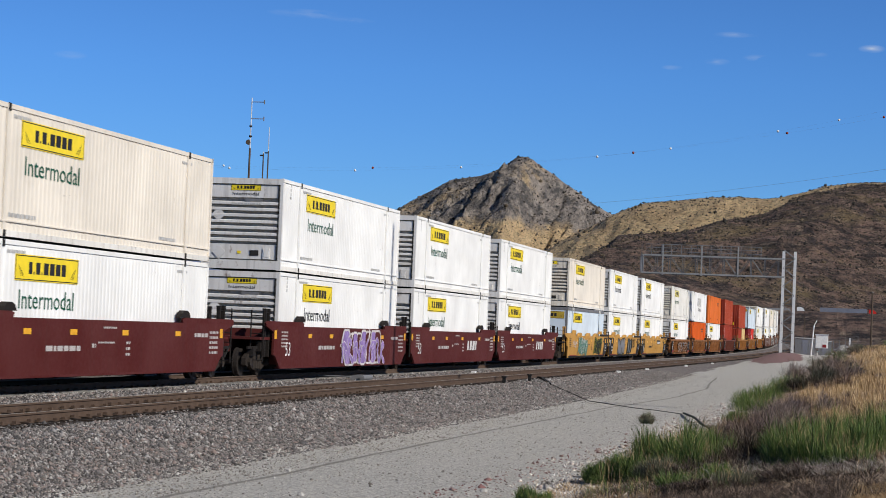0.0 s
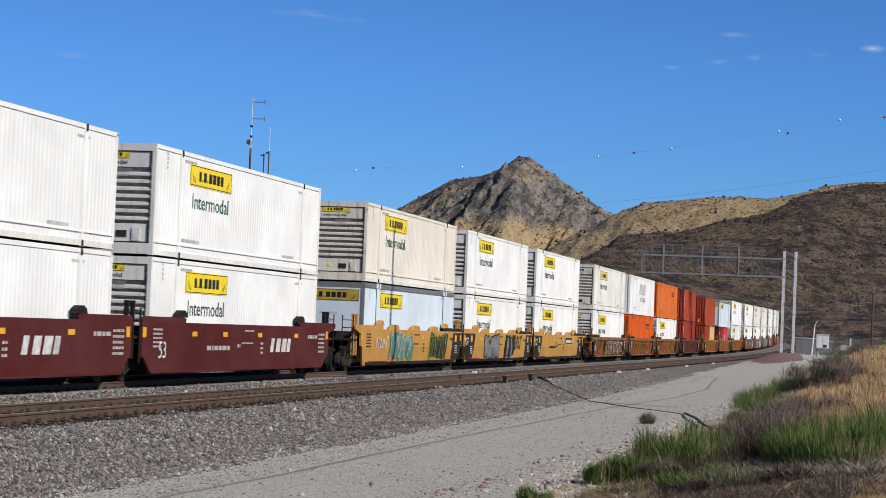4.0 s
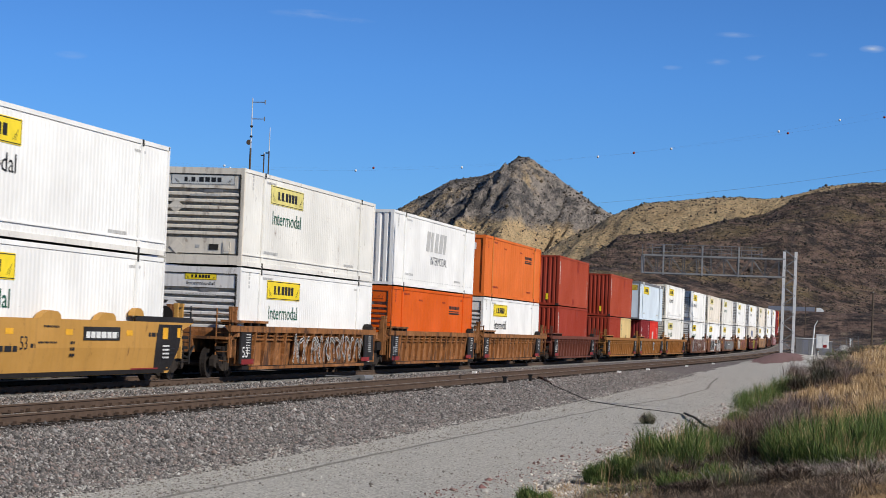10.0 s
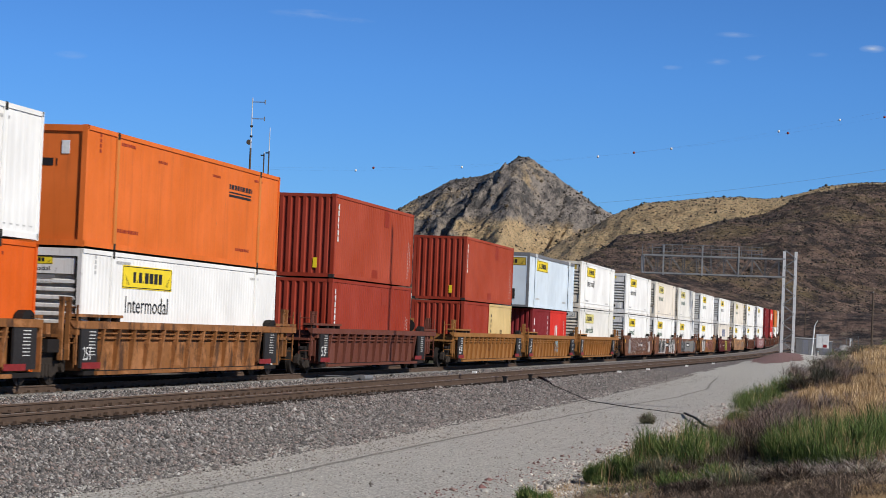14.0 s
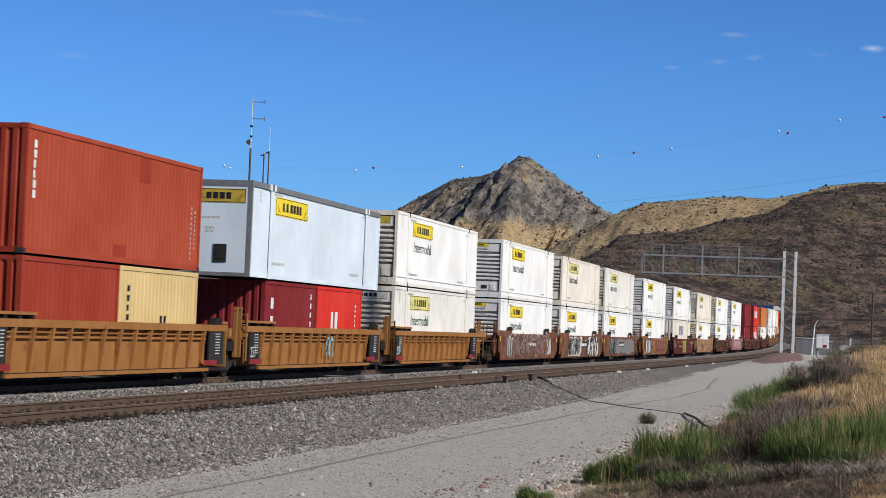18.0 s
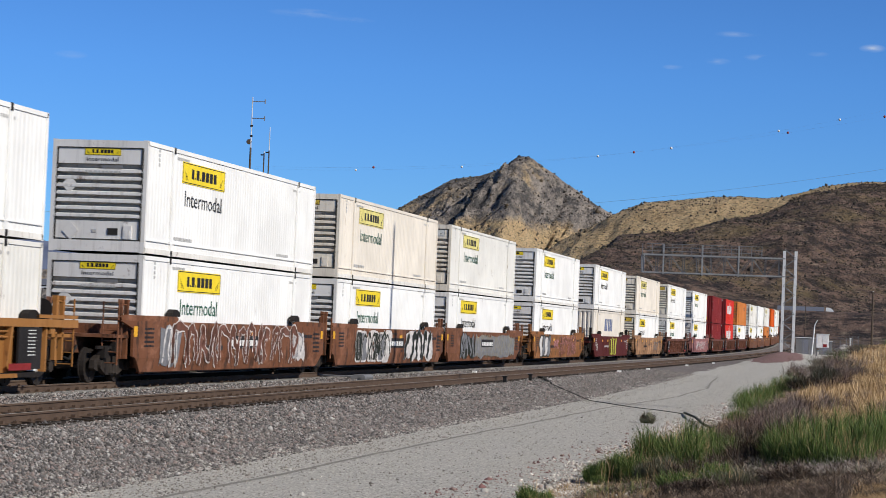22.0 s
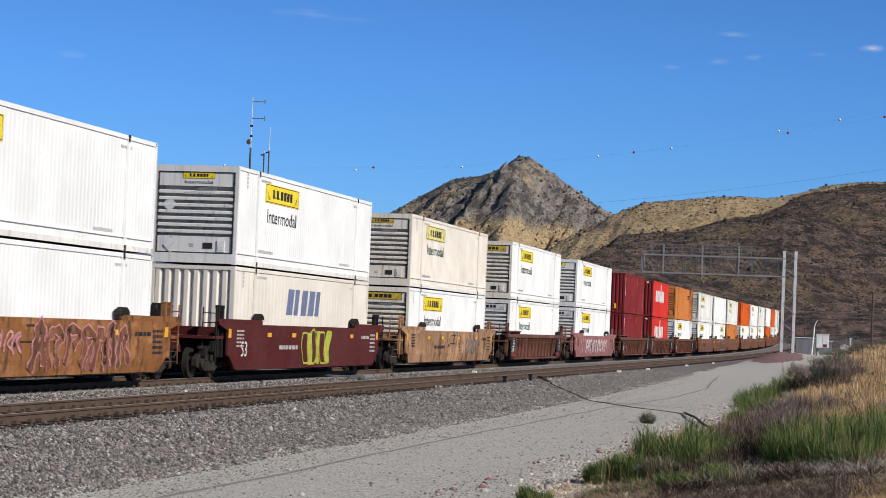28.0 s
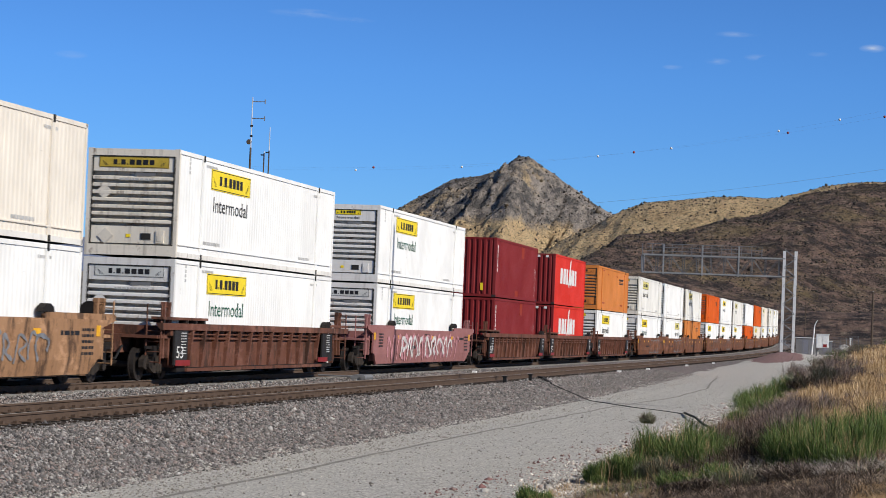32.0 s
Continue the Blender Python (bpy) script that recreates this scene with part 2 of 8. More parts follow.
DARK_STEEL = plain("dark_grey_steel", (0.11, 0.11, 0.115), 0.6, 0.2, 0.2)
GALV_MID = plain("mid_grey_galvanised_steel", (0.27, 0.27, 0.265), 0.6, 0.15, 0.2)
GALV_DULL = plain("dull_galvanised_steel", (0.20, 0.20, 0.205), 0.6, 0.15, 0.2)
CONCRETE = plain("concrete", (0.42, 0.40, 0.37), 0.9, 0.0, 0.15)
WOOD = plain("weathered_pole_wood", (0.10, 0.075, 0.055), 0.9, 0.0, 0.3)
CAB_WHITE = plain("white_cabinet_paint", (0.75, 0.75, 0.73), 0.5)
RAIL_TOP = plain("worn_rail_head", (0.36, 0.31, 0.26), 0.5, 0.5, 0.2)
RAIL_RUST = plain("rusty_rail_web", (0.105, 0.070, 0.050), 0.85, 0.1, 0.25)
TIE_WOOD = plain("creosoted_tie_wood", (0.038, 0.028, 0.022), 0.9, 0.0, 0.35, 12.0)
TIE_CONCRETE = plain("concrete_tie", (0.34, 0.32, 0.29), 0.9, 0.0, 0.2)
TRUCK_BLUE = plain("blue_truck_paint", (0.025, 0.07, 0.20), 0.35)
TRAILER_GREY = plain("grey_trailer_paint", (0.20, 0.21, 0.25), 0.45)
ORANGE_BALL = plain("orange_marker_ball", (0.30, 0.05, 0.03), 0.5)


# ---- mesh helpers ----
class Shape:
    """A list of corners and faces that grows by boxes, prisms and tubes."""

    def __init__(self):
        self.v, self.f = [], []

    def add(self, v, f):
        k = len(self.v)
        self.v += [tuple(p) for p in v]
        self.f += [tuple(i + k for i in q) for q in f]
        return self

    def box(self, x0, x1, y0, y1, z0, z1):
        return self.add([(x0, y0, z0), (x1, y0, z0), (x1, y1, z0), (x0, y1, z0), (x0, y0, z1), (x1, y0, z1), (x1, y1, z1), (x0, y1, z1)],
                        [(0, 3, 2, 1), (4, 5, 6, 7), (0, 1, 5, 4), (1, 2, 6, 5), (2, 3, 7, 6), (3, 0, 4, 7)])

    def prism_y(self, outline, y0, y1):
        """An outline of (x, z), anticlockwise seen from -y, drawn out from y0 to y1."""
        n = len(outline)
        v = [(x, y0, z) for x, z in outline] + [(x, y1, z) for x, z in outline]
        return self.add(v, [tuple(range(n)), tuple(range(2 * n - 1, n - 1, -1))] + [(i, n + i, n + (i + 1) % n, (i + 1) % n) for i in range(n)])

    def prism_x(self, outline, x0, x1):
        n = len(outline)
        v = [(x0, y, z) for y, z in outline] + [(x1, y, z) for y, z in outline]
        return self.add(v, [tuple(range(n - 1, -1, -1)), tuple(range(n, 2 * n))] + [(i, (i + 1) % n, n + (i + 1) % n, n + i) for i in range(n)])

    def tube(self, a, b, r0, r1=None, sides=8):
        a, b = Vector(a), Vector(b)
        r1 = r0 if r1 is None else r1
        d = (b - a).normalized()
        u = d.cross(Vector((0, 0, 1)) if abs(d.z) < 0.9 else Vector((1, 0, 0))).normalized()
        w = d.cross(u)
        ring = [(math.cos(2 * math.pi * i / sides), math.sin(2 * math.pi * i / sides)) for i in range(sides)]
        v = [a + (u * c + w * s) * r0 for c, s in ring] + [b + (u * c + w * s) * r1 for c, s in ring]
        return self.add(v, [(i, (i + 1) % sides, sides + (i + 1) % sides, sides + i) for i in range(sides)] + [tuple(range(sides - 1, -1, -1)), tuple(range(sides, 2 * sides))])

    def ball(self, c, r, rings=5, sides=8, squash=1.0):
        v, f = [(c[0], c[1], c[2] - r * squash)], []
        for i in range(1, rings):
            a = math.pi * i / rings - math.pi / 2
            v += [(c[0] + r * math.cos(a) * math.cos(2 * math.pi * j / sides), c[1] + r * math.cos(a) * math.sin(2 * math.pi * j / sides), c[2] + r * squash * math.sin(a)) for j in range(sides)]
        v.append((c[0], c[1], c[2] + r * squash))
        for j in range(sides):
            f.append((0, 1 + (j + 1) % sides, 1 + j))
            f.append((len(v) - 1, len(v) - 1 - sides + j, len(v) - 1 - sides + (j + 1) % sides))
            for i in range(rings - 2):
                k = 1 + i * sides
                f.append((k + j, k + (j + 1) % sides, k + sides + (j + 1) % sides, k + sides + j))
        return self.add(v, f)

    def mesh(self, name, material):
        me = bpy.data.meshes.new(name)
        me.from_pydata(self.v, [], self.f)
        me.materials.append(material)
        me.update()
        return me


MESHES = {}


def part(name, shape, material, parent=None, label="", at=None, key=None):
    """One mesh object under a thing or a part; with a key, alike parts share their mesh."""
    if key is not None:
        key = (key, material.name)
        if key not in MESHES:
            MESHES[key] = (shape() if callable(shape) else shape).mesh(name, material)
        data = MESHES[key]
    else:
        data = shape.mesh(name, material)
    ob = new(name, data)
    ob.parent = parent
    if at is not None:
        ob.matrix_basis = at if isinstance(at, Matrix) else Matrix.Translation(at)
    if name in ("number_stencil", "data_stencil", "wordmark", "wordmark", "letter_column", "number_column", "letter_blocks", "rivet_row", "lettering", "number_lettering"):
        return tagged(ob, label, kind="stuff")
    return tagged(ob, label)


def big_mesh(name, verts, faces, materials, smooth=False, index=None):
    """A mesh from arrays; faces all have the same number of corners."""
    me = bpy.data.meshes.new(name)
    verts, faces = np.asarray(verts, np.float32), np.asarray(faces, np.int32)
    k = faces.shape[1]
    me.vertices.add(len(verts))
    me.vertices.foreach_set("co", verts.ravel())
    me.loops.add(faces.size)
    me.loops.foreach_set("vertex_index", faces.ravel())
    me.polygons.add(len(faces))
    me.polygons.foreach_set("loop_start", np.arange(0, faces.size, k, dtype=np.int32))
    for m in materials:
        me.materials.append(m)
    if index is not None:
        me.polygons.foreach_set("material_index", np.asarray(index, np.int32))
    me.update(calc_edges=True)
    if smooth:
        me.polygons.foreach_set("use_smooth", np.ones(len(faces), bool))
    return me


def thing(name, label, category, group="", m=None):
    ob = new(name)
    ob.empty_display_size = 0.3
    if m is not None:
        ob.matrix_basis = m
    return tagged(ob, label, category, group)


LETTERS = {}


def lettering(body, width, height):
    """Flat lettering in the xz plane, front towards -y, its lower left corner at the origin."""
    key = (body, width, height)
    if key not in LETTERS:
        cu = bpy.data.curves.new("lettering", "FONT")
        cu.body, cu.resolution_u, cu.extrude = body, 2, 0.0
        tmp = bpy.data.objects.new("lettering", cu)
        scene.collection.objects.link(tmp)
        me = bpy.data.meshes.new_from_object(tmp.evaluated_get(bpy.context.evaluated_depsgraph_get()))
        bpy.data.objects.remove(tmp)
        co = np.array([v.co[:] for v in me.vertices])
        lo, hi = co.min(0), co.max(0)
        s = Shape()
        s.v = [((x - lo[0]) / (hi[0] - lo[0]) * width, 0.0, (y - lo[1]) / (hi[1] - lo[1]) * height) for x, y, _ in co]
        s.f = [tuple(p.vertices) for p in me.polygons]
        LETTERS[key] = s
    return LETTERS[key]


def bars(x0, z0, width, height, rows, seed, y=0.0, fill=0.7):
    """Plain bars in place of writing that cannot be read."""
    rnd, s = random.Random(seed), Shape()
    step = height / rows
    for r in range(rows):
        x, z = x0, z0 + r * step
        while x < x0 + width - 0.02:
            w = min(rnd.uniform(0.5, 1.5) * step, x0 + width - x)
            s.add([(x, y, z), (x + w, y, z), (x + w, y, z + step * fill), (x, y, z + step * fill)], [(0, 1, 2, 3)])
            x += w + step * 0.28
    return s


# ---- the line of the track ----
S_CURVE, RATE, NEAR_FACE = 250.0, 4.0e-6, 18.656
_s = np.arange(-80.0, 900.0, 1.0)
_k = np.where(_s < 0, 0.0, -1.0e-5) + np.clip(_s - S_CURVE, 0, 200) * RATE
_th = np.concatenate([[0], np.cumsum((_k[1:] + _k[:-1]) / 2)])
_tm = (_th[1:] + _th[:-1]) / 2
_x = np.concatenate([[0], np.cumsum(np.cos(_tm))]) - 80.0
_y = np.concatenate([[0], np.cumsum(np.sin(_tm))])
HALF_WIDTH = 1.295
TRAIN_Y, NEAR_Y = NEAR_FACE + HALF_WIDTH, 14.85


def climb(s):
    """How far the line rises beyond the gantry, where the grade steepens."""
    return 2.2e-5 * (np.clip(s, 170.0, 380.0) - 170.0) ** 2 + 0.0092 * np.clip(s - 380.0, 0.0, 200.0)


def along(s, side=0.0, z=0.0):
    """The pose at s metres along the train's track, side metres to its far side."""
    x, y, a = np.interp(s, _s, _x), np.interp(s, _s, _y), np.interp(s, _s, _th)
    return pose(x - math.sin(a) * side, TRAIN_Y + y + math.cos(a) * side, z + float(climb(s)), 0, 0, math.degrees(a))


RUN = (0.0, 12.54, 25.01, 37.43, 49.86, 62.32, 74.81, 87.36, 99.98, 112.66, 125.33, 137.97, 150.61, 163.24, 175.78, 188.2, 200.58,
       212.97, 225.43, 237.99, 250.69, 263.46, 276.25, 289.02, 301.77, 314.5, 327.22, 339.93, 352.64, 365.33, 378.01, 390.75, 403.57)   # metres rolled after each second


ROLLING = []          # (thing, s at the start, height)


# ---- ground ----
def step(v, a, b):
    t = np.clip((v - a) / (b - a), 0.0, 1.0)
    return t * t * (3 - 2 * t)


def lattice(x, y, seed):
    """Smooth value noise, period-free, from a hashed grid."""
    xi, yi = np.floor(x), np.floor(y)
    u, v = x - xi, y - yi
    u, v = u * u * (3 - 2 * u), v * v * (3 - 2 * v)

    def h(a, b):
        q = np.sin(a * 127.1 + b * 311.7 + seed * 74.7) * 43758.5453
        return q - np.floor(q)
    return (h(xi, yi) * (1 - u) + h(xi + 1, yi) * u) * (1 - v) + (h(xi, yi + 1) * (1 - u) + h(xi + 1, yi + 1) * u) * v


def rough(x, y, size, seed, octaves=4, ridged=False):
    total, amp, s = 0.0, 1.0, size
    for o in range(octaves):
        q = lattice(x / s + 31.7 * o, y / s - 17.3 * o, seed + o)
        total = total + amp * ((1 - np.abs(2 * q - 1)) if ridged else q - 0.5)
        amp, s = amp * 0.5, s * 0.5
    return total


def bend(x):
    return np.interp(x, _x, _y)


PEAK_Y = (200, 250, 292, 305, 321, 334, 353, 363, 382, 389, 396, 404, 409, 417, 430, 448, 480, 512, 542, 607, 720)
PEAK_Z = (84, 108, 131, 136.2, 145.1, 155.3, 166, 174, 185.3, 191.4, 194.2, 194.4, 192.2, 186.3, 177.9, 171.7, 167.1, 149.2, 131.3, 99, 50)
TAN_Y = (-160, 4, 27, 41, 51, 65, 79, 97, 111, 125, 139, 150, 160, 169, 188, 206, 240, 300)
TAN_Z = (108, 102.6, 100.6, 98.5, 95.4, 92.2, 90.4, 91.3, 90.9, 89.5, 87.3, 84.9, 81, 76.4, 65.8, 55, 36, 4)
BURNT_Y = (-160, 3.4, 14.4, 28.6, 39.7, 50.6, 61.2, 71.9, 87.5, 102.8, 115.3, 127.5, 137.0, 148.6, 260)
BURNT_Z = (112, 86.3, 83.7, 79.4, 74.8, 69.4, 62.6, 59.4, 56.1, 51.2, 48.2, 43.7, 34.8, 25.8, 14)


def ground_height(x, y, which=False):
    x, y = np.asarray(x, float), np.asarray(y, float)
    yy = y - bend(np.minimum(x, 560.0))
    road = -0.75 + 0.78 * step(x, 55, 190) + 0.03 * rough(x, y, 3.0, 3, 3)
    z = road + np.clip(4.1 + 0.012 * x - y, 0, 9) * 0.15 * (1 - 0.5 * step(x, 110, 240)) + 0.10 * rough(x, y, 1.6, 9, 3) * step(4.5 - y, -0.5, 1.5)
    z = z + 0.9 * step(x, 140, 310) * step(-y, -9, -2)
    z = z + 0.55 * np.exp(-((x - 180) / 16) ** 2 - ((y - 8.9) / 1.6) ** 2)
    z = z + 0.55 * np.exp(-((x - 206) / 24) ** 2 - ((y - 8.6) / 2.2) ** 2)
    bed = -0.2 + climb(x) + 0.012 * rough(x, y, 0.8, 5, 2)
    up = step(yy, 10.7, 12.8)
    z = z * (1 - up) + bed * up
    out = step(yy, 30, 34)
    z = z * (1 - out) + (-0.9 + 0.4 * rough(x, y, 20, 4, 3)) * out
    far = step(x, 420, 640)
    z = z * (1 - far) + 2.6 * far
    # freeway shelf and the burnt hill behind it
    d = (x + y - 885.0) / 1.41421
    shelf = 9.9 * step(x + 2.0 * rough(x, y, 18, 23, 3), 700, 735) * (1 - step(y, 130, 320))
    crest = np.interp(y, BURNT_Y, BURNT_Z)
    hill = (crest - 9.9) * step(d, 14, 190) ** 0.8 * (1 - 0.5 * step(d, 200, 420))
    hill = hill * (1 + 0.10 * (rough(x, y, 90, 21, 4, True) - 1.0)) + (3.4 * rough(x, y, 26, 27, 4) + 1.6 * (rough(x + y, (x - y) * 0.3, 15, 29, 3, True) - 0.9)) * step(d, 16, 60)
    z = z + shelf + np.maximum(hill, 0) * (1 - 0.9 * step(y, 200, 300))
    # tan hill
    tan = np.interp(y, TAN_Y, TAN_Z) + 1.2 * rough(x, y, 22, 37, 3)
    calm = 1 - 0.75 * step(x, 1240, 1320)
    tan = tan * step(x, 1060, 1330) * (1 - 0.35 * step(x, 1380, 1700)) * (1 + 0.12 * (rough(x, y, 110, 33, 4, True) - 1.0) * calm) + (5.0 * rough(x, y, 40, 35, 4) + 2.4 * (rough(x * 0.35, y, 16, 39, 3, True) - 0.9)) * step(x, 1080, 1250) * calm
    if which:
        return np.where(x > 1000, step(z - tan, -9, 6), 1.0)
    z = np.where(x > 1000, np.maximum(z, tan), z)
    # rocky peak: a sharp crest, a face with buttresses and gullies that run down it
    face = np.clip(2300.0 - x, 0, 900)
    top = np.interp(y + 2.0 * rough(x, y, 14, 45, 2), PEAK_Y, PEAK_Z) - 0.60 * face - 0.75 * np.clip(x - 2304.0, 0, 900)
    down = step(face, 2, 40)
    crag = np.exp(-((y - np.interp(-0.60 * face, (-110, -66, -24, 0), (486, 455, 415, 404))) / 40.0) ** 2)
    top = top + down * (17.0 * (rough(x * 0.22 + 0.35 * (y - 400), y, 46, 51, 4, True) - 1.0) + 5.0 * (rough(x, y, 20, 57, 3, True) - 0.9) + crag * step(face, 12, 70) * 14.0 * (rough(x * 0.6, y, 17, 59, 4, True) - 0.8))
    z = np.where(x > 1700, np.maximum(z, top), z)
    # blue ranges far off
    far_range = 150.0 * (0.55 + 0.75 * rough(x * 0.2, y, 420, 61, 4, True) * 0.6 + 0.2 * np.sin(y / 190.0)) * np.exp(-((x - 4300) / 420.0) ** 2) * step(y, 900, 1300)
    return z + far_range


def spans(*parts):
    out = []
    for a, b, n in parts:
        out.append(np.linspace(a, b, n, endpoint=False))
    return np.concatenate(out)


def lattice_sheet(gx, gy, start):
    X, Y = np.meshgrid(gx, gy, indexing="ij")
    ids = start + np.arange(X.size).reshape(X.shape)
    return X, Y, np.stack([ids[:-1, :-1], ids[1:, :-1], ids[1:, 1:], ids[:-1, 1:]], -1).reshape(-1, 4)


NEAR_X = spans((-60, 8, 14), (8, 24, 24), (24, 75, 128), (75, 130, 80), (130, 250, 80), (250, 430, 50))
NEAR_SIDE = spans((-2600, -160, 10), (-160, -8, 26), (-8, 14, 74), (14, 40, 16), (40, 240, 20), (240, 3200, 12))
FAR_X = spans((430 - 2.97, 690, 30), (690, 750, 30), (750, 880, 26), (880, 1120, 120), (1120, 1400, 100), (1400, 2080, 14), (2080, 2306, 120), (2306, 2560, 14), (2560, 3900, 8), (3900, 4900, 18))
FAR_SIDE = spans((-2600, -160, 10), (-160, -20, 20), (-20, 240, 150), (240, 620, 190), (620, 1000, 10), (1000, 2700, 60), (2700, 3200, 2))
NX, NY, near_faces = lattice_sheet(NEAR_X, NEAR_SIDE, 0)
FX, FY, far_faces = lattice_sheet(FAR_X, FAR_SIDE, NX.size)
GX, GY = np.concatenate([NX.ravel(), FX.ravel()]), np.concatenate([NY.ravel(), FY.ravel()])
GZ = ground_height(GX, GY)
g_faces = np.concatenate([near_faces, far_faces])


def stony(name, shades, cell, dust, dust_amount=0.5, bump=0.6):
    """Loose stone or gravel: a cell pattern of mixed greys under dust."""
    m, n, l, b = shader(name, 0.95)
    v = coords(n, l, world_space=True)
    vo = n.new("ShaderNodeTexVoronoi")
    vo.inputs["Scale"].default_value = 1.0 / cell
    l.new(v, vo.inputs["Vector"])
    cr = n.new("ShaderNodeValToRGB")
    for i, (at, c) in enumerate(shades):
        e = cr.color_ramp.elements[i] if i < 2 else cr.color_ramp.elements.new(at)
        e.position, e.color = at, (*c, 1)
    sep = n.new("ShaderNodeSeparateColor")
    l.new(vo.outputs["Color"], sep.inputs["Color"])
    l.new(sep.outputs[0], cr.inputs["Fac"])
    patch = noise_node(n, l, v, 0.35, detail=5.0, rough=0.6)
    grain = noise_node(n, l, v, 6.0, detail=7.0, rough=0.78)
    fac = times(n, l, ramp(n, l, patch, 0.3, 0.62), dust_amount)
    col = blend(n, l, fac, cr.outputs["Color"], dust)
    col = blend(n, l, times(n, l, ramp(n, l, grain, 0.35, 0.75), 0.4), col, tuple(c * 0.5 for c in dust))
    l.new(col, b.inputs["Base Color"])
    mixh = n.new("ShaderNodeMath")
    mixh.operation = "ADD"
    l.new(vo.outputs["Distance"], mixh.inputs[0])
    l.new(grain, mixh.inputs[1])
    relief(n, l, b, mixh.outputs[0], bump, cell * 0.5)
    return m


BALLAST = stony("ballast_stone", ((0.0, (0.06, 0.055, 0.05)), (1.0, (0.34, 0.315, 0.295)), (0.35, (0.16, 0.14, 0.13)), (0.7, (0.22, 0.17, 0.155))), 0.055, (0.17, 0.15, 0.14), 0.35, 0.9)
ROAD = stony("grey_gravel_road", ((0.0, (0.19, 0.18, 0.16)), (1.0, (0.80, 0.77, 0.70)), (0.45, (0.465, 0.44, 0.40)), (0.8, (0.60, 0.57, 0.51))), 0.03, (0.52, 0.495, 0.445), 0.32, 1.0)
SOIL = stony("dry_soil", ((0.0, (0.12, 0.085, 0.06)), (1.0, (0.46, 0.35, 0.25)), (0.5, (0.27, 0.20, 0.135))), 0.03, (0.33, 0.245, 0.165), 0.6, 0.6)
MOUND = stony("reddish_gravel_mound", ((0.0, (0.10, 0.055, 0.05)), (1.0, (0.32, 0.19, 0.17)), (0.5, (0.20, 0.11, 0.10))), 0.08, (0.21, 0.12, 0.11), 0.5, 0.5)


def hillside():
    """Dry grass, scorched scrub and bare rock, mixed by two point attributes."""
    m, n, l, b = shader("dry_hillside", 0.95)
    v = coords(n, l, world_space=True)
    wide, mid, fine = noise_node(n, l, v, 0.012, detail=6.0, rough=0.6), noise_node(n, l, v, 0.075, detail=7.0, rough=0.72), noise_node(n, l, v, 0.35, detail=5.0, rough=0.7)
    # litter and gullies lie in streaks along and down the slope
    streak = noise_node(n, l, v, 0.42, (0.5, 0.30, 1.2), detail=7.0, rough=0.76)
    gully = noise_node(n, l, v, 0.11, (0.3, 1.5, 0.5), detail=6.0, rough=0.68)
    speck = noise_node(n, l, v, 0.62, (1, 0.6, 1.2), detail=3.0, rough=0.7)
    tan = blend(n, l, ramp(n, l, mid, 0.34, 0.66), (0.86, 0.63, 0.35), (0.60, 0.40, 0.21))
    tan = blend(n, l, times(n, l, ramp(n, l, streak, 0.5, 0.66), 0.6), tan, (0.62, 0.49, 0.27))
    tan = blend(n, l, times(n, l, ramp(n, l, speck, 0.54, 0.64), 0.8), tan, (0.075, 0.062, 0.036))
    scorched = blend(n, l, ramp(n, l, noise_node(n, l, v, 0.17, (0.8, 0.5, 1.1), detail=6.0, rough=0.66), 0.42, 0.60), (0.040, 0.026, 0.023), (0.30, 0.19, 0.14))
    scorched = blend(n, l, times(n, l, ramp(n, l, noise_node(n, l, v, 0.03, (1, 0.7, 1.2), detail=7.0, rough=0.68), 0.50, 0.62), 0.8), scorched, (0.27, 0.195, 0.09))
    scorched = blend(n, l, times(n, l, ramp(n, l, streak, 0.53, 0.64), 0.75), scorched, (0.42, 0.31, 0.22))
    scorched = blend(n, l, times(n, l, ramp(n, l, gully, 0.54, 0.66), 0.6), scorched, (0.03, 0.026, 0.029))
    scorched = blend(n, l, times(n, l, ramp(n, l, speck, 0.54, 0.62), 0.7), scorched, (0.014, 0.012, 0.013))
    crag = noise_node(n, l, v, 0.085, (0.5, 1.0, 0.55), detail=9.0, rough=0.78)
    stone = blend(n, l, ramp(n, l, crag, 0.43, 0.57), (0.115, 0.105, 0.10), (0.47, 0.40, 0.34))
    stone = blend(n, l, times(n, l, ramp(n, l, mid, 0.5, 0.62), 0.4), stone, (0.05, 0.05, 0.047))
    burn, rock = n.new("ShaderNodeAttribute"), n.new("ShaderNodeAttribute")
    burn.attribute_name, rock.attribute_name = "burn", "rock"
    ba, ra = n.new("ShaderNodeMath"), n.new("ShaderNodeMath")
    for k, at in ((ba, burn), (ra, rock)):
        k.operation = "ADD"
        l.new(at.outputs["Fac"], k.inputs[0])
        l.new(mid, k.inputs[1])
    col = blend(n, l, ramp(n, l, ba.outputs[0], 0.9, 1.1), tan, scorched)
    col = blend(n, l, ramp(n, l, ra.outputs[0], 0.85, 1.15), col, stone)
    l.new(col, b.inputs["Base Color"])
    high = n.new("ShaderNodeMath")
    high.operation = "ADD"
    l.new(mid, high.inputs[0])
    l.new(times(n, l, streak, 0.5), high.inputs[1])
    relief(n, l, b, high.outputs[0], 1.0, 12.0)
    return m


